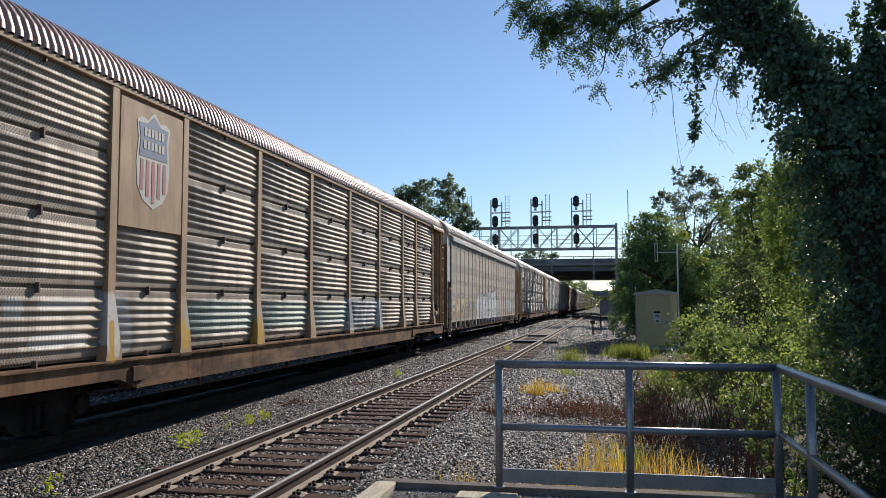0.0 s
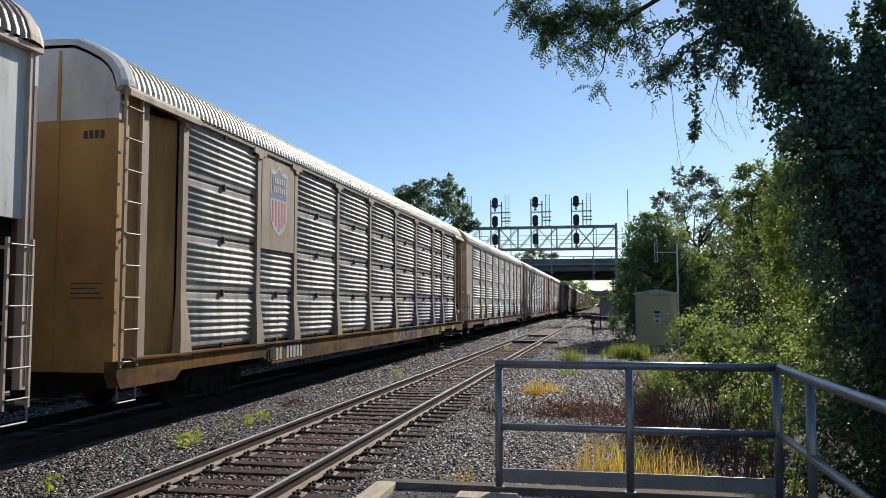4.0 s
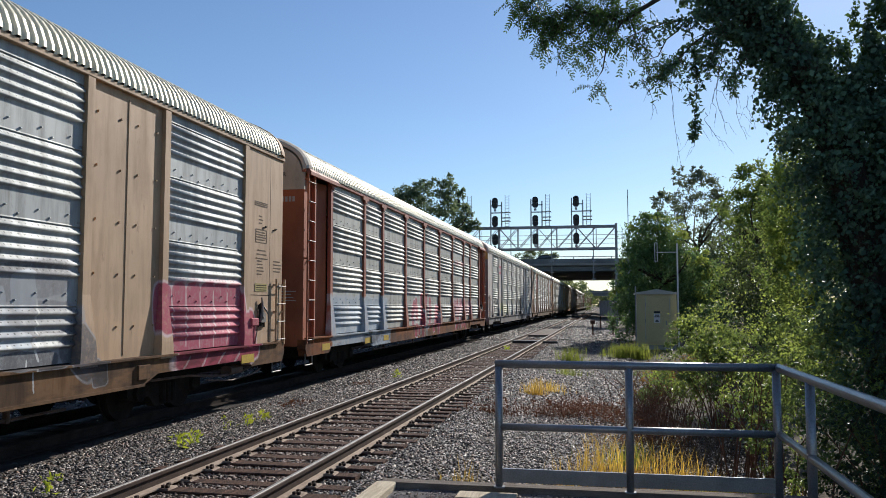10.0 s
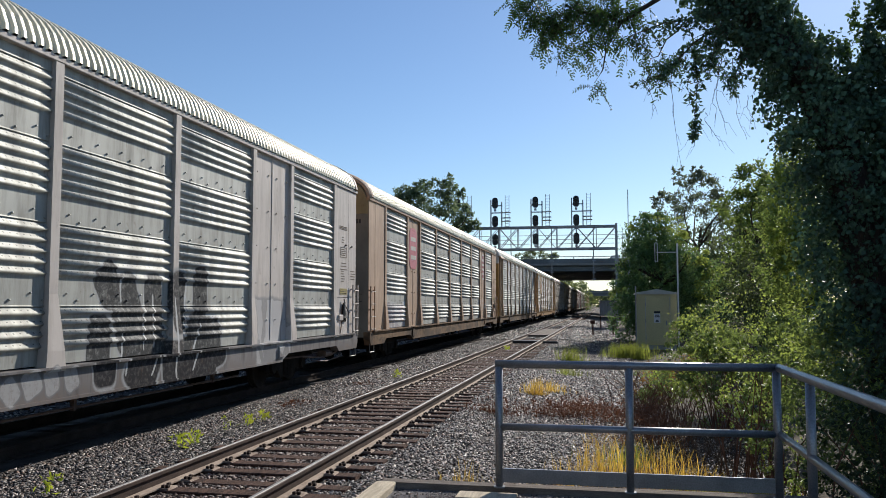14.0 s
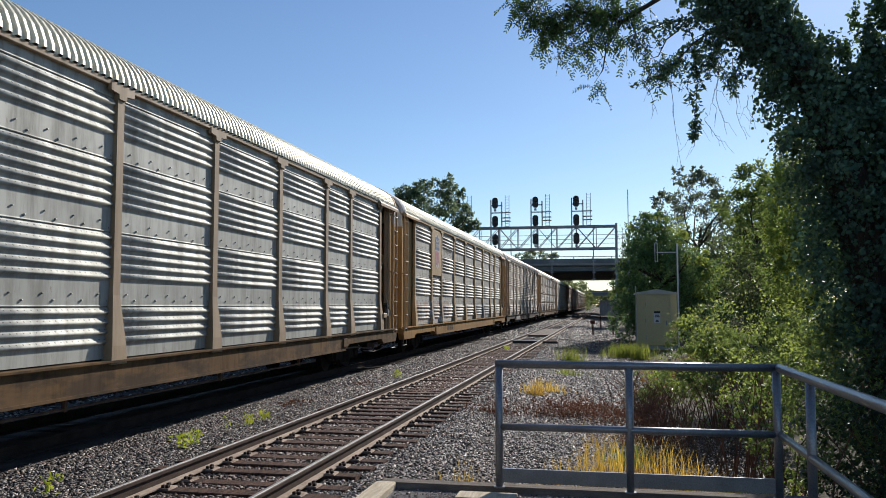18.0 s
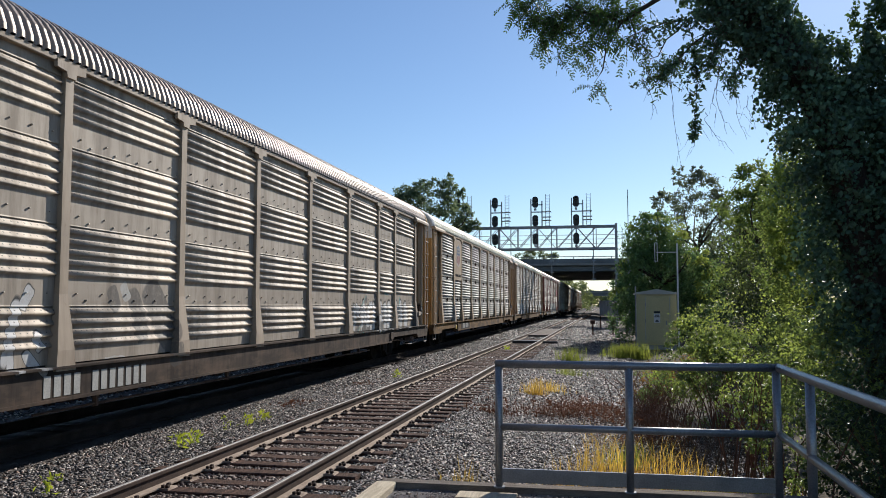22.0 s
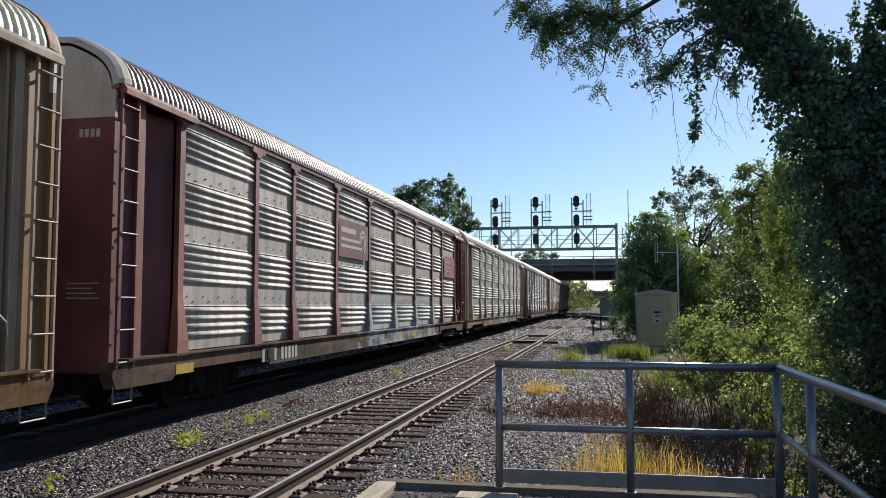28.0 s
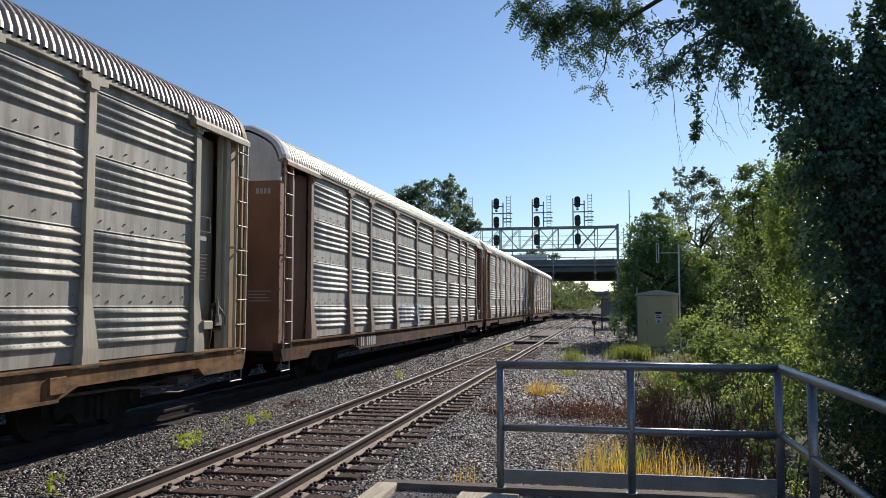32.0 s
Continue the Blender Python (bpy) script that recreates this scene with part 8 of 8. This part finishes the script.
# sunlit vine curtain and bushes behind the railing
def uneven(clumps, rng):
    """Breaks each large clump into small boughs with gaps between them."""
    out = []
    for x, y, z, rx, ry, rz, n in clumps:
        m = 11
        for _ in range(m):
            d = rng.normal(size=3)
            d *= (0.55 + 0.4 * rng.random()) / np.linalg.norm(d)
            k = 0.26 + 0.22 * rng.random()
            out.append((x + d[0] * rx, y + d[1] * ry, max(0.12, z + d[2] * rz), rx * k * 1.1, ry * k, rz * k * 0.9, int(n / m)))
    return out


def bush(label, base, clumps, leaf, material, seed, stems=10, group="lineside bushes", tall=1.0):
    rng = np.random.default_rng(seed)
    b = thing("bush", label, "bush", group, at=base)
    for i in range(stems):
        a, r = rng.random() * 6.28, 0.3 + 0.5 * rng.random()
        b0 = Vector((rng.normal() * 0.35, rng.normal() * 0.35, -0.1))
        part("stem", Shape().tube([b0, b0 + Vector((math.cos(a) * r * 0.25, math.sin(a) * r * 0.25, 0.6 * tall)), b0 + Vector((math.cos(a) * r * 0.9, math.sin(a) * r * 0.9, (0.95 + 0.5 * rng.random()) * tall))], 0.012, 5, 0.004), M_STEM, b)
    crown("foliage", uneven(clumps, rng) if material == M_BUSH else clumps, leaf, material, b, rng)
    if material == M_BUSH:
        # second shell of lighter leaves paints sunlight on the bush's upper side
        tagged(crown("foliage", [(x, y - ry * 0.15, z + rz * 0.35, rx * 1.08, ry * 1.05, rz * 0.95, n // 5) for x, y, z, rx, ry, rz, n in clumps if z > 0.3], leaf * 0.9, M_SUNLEAF, b, rng), "leaves at the tips of the twigs painted brighter as if sunlit", kind="stuff")
    return b


vine = tree("vine_tree", "small tree hung with sunlit yellow-green vines", (5.95, 26, -0.1), 8.2, 0.14,
     [(-0.1, 0, 6.5, 0.8, 0.9, 0.7, 1255), (-0.6, -0.2, 5.3, 0.9, 0.9, 0.8, 1506), (-0.4, -0.3, 4.2, 1.0, 0.9, 0.9, 1674), (-0.7, -0.4, 3.0, 1.0, 0.9, 0.9, 1674), (0.8, 0, 4.2, 1.2, 1.0, 1.6, 1674), (1.0, 0.2, 6.4, 1.1, 0.9, 1.2, 1506), (0.3, -0.3, 1.6, 1.4, 1.0, 1.2, 1674)], 0.095, M_FARLEAF, 71, reach=0.08)
# curtain in the lighter leaf colour paints the sunlit face of the vines
tagged(crown("foliage", [(-0.55, -0.6, 6.6, 0.5, 0.5, 0.5, 420), (-0.7, -0.6, 5.7, 0.5, 0.6, 0.8, 1500), (-0.9, -0.7, 4.6, 0.5, 0.6, 0.8, 1600), (-0.75, -0.7, 3.5, 0.5, 0.6, 0.8, 1500), (-0.5, -0.7, 2.4, 0.7, 0.7, 0.8, 1000), (0.1, -0.5, 5.2, 0.5, 0.6, 1.4, 500)], 0.085, M_SUNLEAF, vine, rv), "yellow-green vine leaves with sunlight painted into their colour", kind="stuff")
bush("tangled green bush with sunlit top beside the gravel", (1.9, 14.5, -0.1), [(-0.35, 0, 0.864, 0.65, 0.9, 0.81, 2701), (0.5, 0.2, 1.35, 0.9, 0.9, 0.756, 4134), (0.2, -0.5, 0.648, 1.1, 0.9, 0.648, 3815), (-0.3, 0.4, 1.512, 0.6, 0.6, 0.486, 2067), (1.2, 0.3, 1.512, 0.7, 0.8, 0.702, 2544), (1.2, -0.2, 0.756, 0.8, 0.8, 0.756, 2544)], 0.046, M_BUSH, 72, 40)
bush("tangled green bush beside the platform", (1.9, 10.6, -0.1), [(-0.1, 0.4, 0.75, 0.4, 0.5, 0.35, 900), (0.4, 0.2, 0.95, 0.7, 0.7, 0.7, 2845), (0.2, -0.6, 0.35, 0.6, 0.6, 0.45, 1422), (0.8, -0.9, 0.5, 0.6, 0.7, 0.7, 2133), (0.9, 0.2, 1.3, 0.6, 0.6, 0.6, 2133)], 0.042, M_BUSH, 73, 34)
# corner bush: shade painted by dark leaves, lit spots by the brighter ones below
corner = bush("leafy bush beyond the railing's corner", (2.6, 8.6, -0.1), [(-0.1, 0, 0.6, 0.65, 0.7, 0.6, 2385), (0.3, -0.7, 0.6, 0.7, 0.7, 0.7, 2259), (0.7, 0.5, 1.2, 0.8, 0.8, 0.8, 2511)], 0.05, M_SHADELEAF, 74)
tagged(crown("foliage", [(-0.3, -0.2, 0.5, 0.6, 0.6, 0.55, 420), (0.2, -0.7, 0.9, 0.6, 0.6, 0.6, 380), (-0.5, 0.3, 0.9, 0.4, 0.5, 0.5, 260)], 0.044, M_BUSH, corner, rv), "leaves at the bush's face painted brighter as if lit", kind="stuff")
twiggy = bush("bush with reddish stems beside the gravel", (0.95, 18.0, -0.1), [(0.15, 0, 0.378, 0.5, 0.8, 0.378, 1116), (0.8, 0.4, 0.855, 0.7, 0.8, 0.63, 1785), (0.1, -1, 0.36, 0.5, 0.6, 0.36, 744)], 0.05, M_BUSH, 75, 44, tall=0.62)
tagged(crown("foliage", [(0.0, -0.2, 0.35, 0.55, 0.8, 0.35, 700), (0.7, 0.3, 0.7, 0.6, 0.7, 0.5, 500)], 0.045, M_DRY, twiggy, rv), "withered brown leaves among the twigs", kind="stuff")
bush("green bush beside the equipment house", (3.6, 24, -0.1), [(-0.3, 0, 0.72, 0.9, 1.2, 0.648, 2761), (0.9, 0.2, 1.08, 1.2, 1.2, 0.72, 3264), (0.2, -0.6, 0.432, 1, 0.9, 0.432, 1882), (1.8, 0, 1.584, 1.2, 1.2, 0.792, 2761), (2.6, 0, 0.72, 1.3, 1.2, 0.72, 2259)], 0.07, M_BUSH, 76)
# dark leaf copy paints the shaded hollow behind the vines
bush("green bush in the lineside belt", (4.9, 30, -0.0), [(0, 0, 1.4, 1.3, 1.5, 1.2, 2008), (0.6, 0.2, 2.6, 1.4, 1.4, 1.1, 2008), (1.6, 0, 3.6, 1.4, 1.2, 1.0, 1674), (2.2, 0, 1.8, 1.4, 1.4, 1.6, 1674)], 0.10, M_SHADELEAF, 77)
# thicket added mostly outside the view to block light; shade painted into its leaves
bush("added ivy thicket that blocks light, with shade-dark leaves", (4.4, 7.0, -0.2), [(0, 0, 1.0, 1.2, 1.6, 1.2, 3600), (0, -0.5, 2.6, 1.2, 1.6, 1.2, 3600), (0.2, 0.5, 4.0, 1.2, 1.5, 1.2, 3000), (-0.6, 1.6, 1.0, 0.9, 0.9, 1.1, 2500)], 0.09, M_SHADELEAF, 78)


def tangle(label, n, xr, yr, height, seed, material, r=0.005):
    """Criss-cross dry twigs and canes that rise from the ground."""
    rng = np.random.default_rng(seed)
    sh = Shape()
    for _ in range(n):
        x, y = xr[0] + (xr[1] - xr[0]) * rng.random(), yr[0] + (yr[1] - yr[0]) * rng.random()
        p = Vector((x, y, ground_z(x, y) - 0.03))
        a, h = rng.random() * 6.28, height * (0.45 + 0.6 * rng.random())
        lean = h * (0.15 + 0.5 * rng.random())
        d = Vector((math.cos(a) * lean, math.sin(a) * lean, h))
        mid = p + d * 0.55 + Vector((0, 0, 0.1 * h))
        sh.tube([p, mid, p + d], r, 4, r * 0.4)
        for _ in range(2):
            e = Vector((rng.normal() * 0.16, rng.normal() * 0.16, 0.05 + 0.14 * rng.random()))
            sh.tube([mid, mid + e], r * 0.6, 3, r * 0.3)
    return tagged(new("twigs", outward(sh.mesh("twigs", material))), label, "twigs", kind="stuff")


tangle("tangled reddish-brown canes at the bush's foot", 150, (0.55, 1.35), (12.6, 16.0), 0.95, 301, M_STEM)
tangle("thin dry twigs among the grass", 90, (0.9, 1.9), (10.6, 12.8), 0.6, 302, M_TWIG, 0.004)
stones("loose_gravel", 15000, (0.4, 2.3), (7.6, 15.0), 0.05, 303, 0.0, False)


def tuft(name, label, x, y, n, height, spread, material, seed, z=None, category="grass"):
    """A tuft of bent blades."""
    rng = np.random.default_rng(seed)
    z = ground_z(x, y) if z is None else z
    V, F = [], []
    for i in range(n):
        bx, by = rng.normal() * spread, rng.normal() * spread * 0.8
        h = height * (0.25 + 0.85 * rng.random() ** 1.3)
        a, lean = rng.random() * 6.28, 0.15 + 0.5 * rng.random()
        w = (0.002 + 0.0035 * rng.random()) * (1 + max(0, y - 14) * 0.05)
        d, s = np.array((math.cos(a), math.sin(a), 0)), np.array((-math.sin(a), math.cos(a), 0))
        p0 = np.array((x + bx, y + by, z - 0.02))
        p1 = p0 + d * h * lean * 0.3 + np.array((0, 0, h * 0.6))
        p2 = p0 + d * h * lean + np.array((0, 0, h * (1.0 - 0.25 * lean)))
        k = len(V)
        V += [p0 - s * w, p0 + s * w, p1 - s * w * 0.8, p1 + s * w * 0.8, p2]
        F += [(k, k + 1, k + 3), (k, k + 3, k + 2), (k + 2, k + 3, k + 4)]
    return tagged(new(name, raw_mesh(name, np.array(V), np.array(F), material)), label, category, kind="stuff")


for i, (x, y, n, h, sp) in enumerate(((-0.16, 10.3, 150, 0.86, 0.12), (0.08, 10.6, 110, 0.76, 0.12), (0.38, 10.3, 70, 0.6, 0.12), (0.66, 10.5, 110, 0.72, 0.12), (0.92, 10.3, 90, 0.58, 0.12), (-0.45, 10.0, 36, 0.5, 0.06),
                                       (-0.55, 9.9, 40, 0.55, 0.06), (-0.42, 9.7, 30, 0.36, 0.08), (-0.78, 9.6, 26, 0.34, 0.07), (-1.55, 9.5, 34, 0.5, 0.07), (-1.72, 9.2, 30, 0.35, 0.1), (-1.25, 9.3, 24, 0.34, 0.08))):
    tuft("straw_grass", "tall dry yellow grass beyond the railing", x, y, int(n * 0.72), h, sp * 1.25, M_STRAW, 81 + i)
tuft("straw_grass", "low dry straw along the platform's edge", 0.2, 8.6, 460, 0.2, 0.75, M_STRAW, 101)
tuft("straw_grass", "low dry brown grass among the yellow blades", 0.5, 10.2, 420, 0.34, 0.42, M_DRY, 102)
tuft("straw_grass", "sparse dry grass beside the bush", 1.12, 10.2, 130, 0.42, 0.16, M_STRAW, 188)
tuft("green_grass", "low green weeds beside the railing", 1.05, 9.4, 260, 0.26, 0.3, M_WEED, 189)
tuft("straw_grass", "thin brown grass at the bush's foot", 1.45, 10.0, 300, 0.3, 0.3, M_DRY, 190)
tuft("green_grass", "low green weeds at the bush's foot", 1.6, 9.5, 340, 0.3, 0.34, M_WEED, 191)
tuft("green_grass", "green weeds among the dry grass", 0.24, 11.4, 230, 0.5, 0.22, M_GRASS, 103)
tuft("straw_grass", "yellow grass on the gravel", -1.66, 19.3, 200, 0.5, 0.13, M_STRAW, 86)
tuft("straw_grass", "yellow grass on the gravel", -1.35, 20.4, 120, 0.4, 0.2, M_STRAW, 186)
tuft("green_grass", "green weeds on the gravel", -1.2, 25.4, 160, 0.45, 0.25, M_GRASS, 87)
tuft("green_grass", "green weeds on the gravel", -1.35, 31.5, 260, 0.7, 0.3, M_GRASS, 88)
tuft("green_grass", "patch of fresh green grass before the equipment house", 0.95, 34.5, 1300, 0.75, 0.42, M_GRASS, 89)
for i, (x, y) in enumerate(((-5.98, 10.8), (-5.9, 11.05), (-6.02, 12.4), (-5.95, 12.95), (-5.87, 13.45), (-5.86, 7.85), (-6.0, 8.1), (-4.3, 36.0), (-5.7, 22.0))):
    rng = np.random.default_rng(90 + i)
    n = 46 if i not in (2, 5, 6) else 18
    pts = np.stack([x + rng.normal(size=n) * 0.055, y + rng.normal(size=n) * 0.06, -0.03 + rng.random(n) * 0.17], 1)
    v, f = leaves(pts, 0.075, rng, slim=0.35, droop=-0.5)
    tagged(new("green_weed", raw_mesh("green_weed", v, f, M_WEED)), "small bright green weed in the ballast", "weed", kind="stuff")
for i, (x, y, n, sp) in enumerate(((-0.3, 16.6, 260, 0.5), (-1.1, 16.2, 200, 0.4), (-2.1, 15.5, 120, 0.25), (0.4, 15.6, 220, 0.4), (0.6, 13.4, 160, 0.35), (-0.6, 17.5, 160, 0.4))):
    rng = np.random.default_rng(110 + i)
    pts = np.stack([x + rng.normal(size=n * 3) * sp, y + rng.normal(size=n * 3) * sp * 0.5, ground_z(x, y) + np.abs(rng.normal(size=n * 3)) * 0.16], 1)
    v, f = leaves(pts, 0.06, rng, slim=0.35)
    tuft("dead_weeds", "withered brown stems on the gravel", x, y, n, 0.34, sp, M_REDWEED, 140 + i, category="weeds")
    tagged(new("dead_weeds", raw_mesh("dead_weeds", v, f, M_REDWEED)), "withered red-brown weeds on the gravel", "weeds", kind="stuff")
for i, (x, y) in enumerate(((-6.2, 16.0), (-6.3, 15.6), (-6.0, 20.0))):
    rng = np.random.default_rng(130 + i)
    v, f = leaves(np.stack([x + rng.normal(size=60) * 0.15, y + rng.normal(size=60) * 0.2, -0.02 + np.abs(rng.normal(size=60)) * 0.03], 1), 0.06, rng, slim=0.4)
    tagged(new("dead_weeds", raw_mesh("dead_weeds", v, f, M_REDWEED)), "low withered red weeds in the ballast", "weeds", kind="stuff")

# ---- traffic on the road bridge ----
M_GLASS = plain("tinted_glass", (0.02, 0.024, 0.028), (0.015, 0.018, 0.02), 2.0, 30.0, 0.08, 0, 0.0, gloss=0.6)
M_TYRE = plain("tyre", (0.03, 0.03, 0.03), (0.018, 0.018, 0.018), 6.0, 60.0, 0.9, 0, 0.3)
ROAD_Z = 8.645
VEHICLES = []


def road_car(label, light, dark, lane):
    """A car that points along x."""
    c = thing("road_car", label, "car", "traffic on the bridge", at=(-60, 141 + lane, ROAD_Z))
    paint = plain("car_paint", light, dark, 1.0, 40.0, 0.3, 0.1, 0.02)
    part("body", Shape().prism([(-2.2, 0.35), (2.2, 0.30), (2.25, 0.62), (1.9, 0.80), (0.95, 0.90), (-1.5, 0.95), (-2.15, 0.90), (-2.28, 0.6)], -0.85, 0.85), paint, c)
    cab = part("cabin", Shape().loft([[(-1.75, y, 0.93), (1.0, y, 0.90), (0.25, y * 0.84, 1.44), (-1.1, y * 0.84, 1.47)] for y in (-0.82, 0.82)], True, True), M_GLASS, c, "dark tinted windows")
    part("roof", Shape().box(-1.1, 0.25, -0.66, 0.66, 1.45, 1.50, 0.02), paint, cab)
    for x in (-1.38, 1.40):
        for y in (-0.78, 0.78):
            w = part("wheel", Shape().disc((x, y, 0.32), 0.32, 0.2, "y", 18), M_TYRE, c)
            part("rim", Shape().disc((x, y * 1.01, 0.32), 0.19, 0.2, "y", 14), M_STEEL_GREY, w)
    VEHICLES.append(c)
    return c


def road_truck(label, lane, length, facing):
    t = thing("road_truck", label, "truck", "traffic on the bridge", at=(60 * -facing, 141 + lane, ROAD_Z))
    part("cargo_box", Shape().box(-length / 2, length / 2, -1.2, 1.2, 1.05, 3.0, 0.06), M_WHITE, t, "plain white cargo box")
    part("chassis", Shape().box(-length / 2, length / 2 + 2.2, -0.5, 0.5, 0.6, 1.03), M_BLACK, t)
    f = length / 2 + 0.3
    cab = part("cab", Shape().prism([(facing * f, 0.6), (facing * (f + 2.0), 0.6), (facing * (f + 2.0), 1.5), (facing * (f + 1.6), 2.5), (facing * f, 2.6)], -1.1, 1.1), M_WHITE, t)
    part("windscreen", Shape().box(min(facing * (f + 1.5), facing * (f + 1.86)), max(facing * (f + 1.5), facing * (f + 1.86)), -1.0, 1.0, 1.62, 2.2), M_GLASS, cab)
    for x in (-length / 2 + 0.9, -length / 2 + 2.1, f + 1.0):
        for y in (-1.0, 1.0):
            part("wheel", Shape().disc((facing * abs(x) if x > 0 else facing * x, y, 0.5), 0.5, 0.3, "y", 20), M_TYRE, t)
    VEHICLES.append(t)
    return t


# each: the vehicle, the place that it passes, when, and its speed along x
TRAFFIC = [
    (road_car("dark saloon car crossing the road bridge", (0.05, 0.05, 0.06), (0.035, 0.035, 0.04), -2.6), -6.2, 2.0, 20.0),
    (road_car("dark grey car crossing the road bridge", (0.10, 0.10, 0.11), (0.07, 0.07, 0.075), -5.0), -2.3, 3.0, 20.0),
    (road_car("dark green car crossing the road bridge", (0.04, 0.06, 0.05), (0.03, 0.045, 0.04), -5.0), -0.35, 10.3, 20.0),
    (road_truck("white box truck crossing the road bridge", 16.0, 7.6, -1), -6.2, 14.4, -22.0),
    (road_car("dark car crossing the road bridge", (0.06, 0.06, 0.065), (0.04, 0.04, 0.045), -5.0), -1.5, 17.0, 20.0),
    (road_car("dark blue car crossing the road bridge", (0.04, 0.05, 0.08), (0.03, 0.035, 0.06), -5.0), -2.23, 23.2, 20.0),
    (road_truck("long white truck crossing the road bridge", 16.0, 7.6, -1), -7.2, 31.3, -11.0),
]


def traffic_motion():
    for v, x, t, speed in TRAFFIC:
        ends = (-62.0, 56.0) if speed > 0 else (56.0, -62.0)
        y = v.location.y
        t0, t1 = t + (ends[0] - x) / speed, t + (ends[1] - x) / speed
        rows = []
        if t0 > 0.3:
            rows += [(0.0, pose(ends[0], y, ROAD_Z)), (t0, pose(ends[0], y, ROAD_Z))]
        else:
            rows.append((0.0, pose(x - speed * t, y, ROAD_Z)))
        rows.append((t, pose(x, y, ROAD_Z)))
        if t1 < 31.7:
            rows += [(t1, pose(ends[1], y, ROAD_Z)), (32.0, pose(ends[1], y, ROAD_Z))]
        else:
            rows.append((32.0, pose(x + speed * (32.0 - t), y, ROAD_Z)))
        walk(v, rows)

motions()
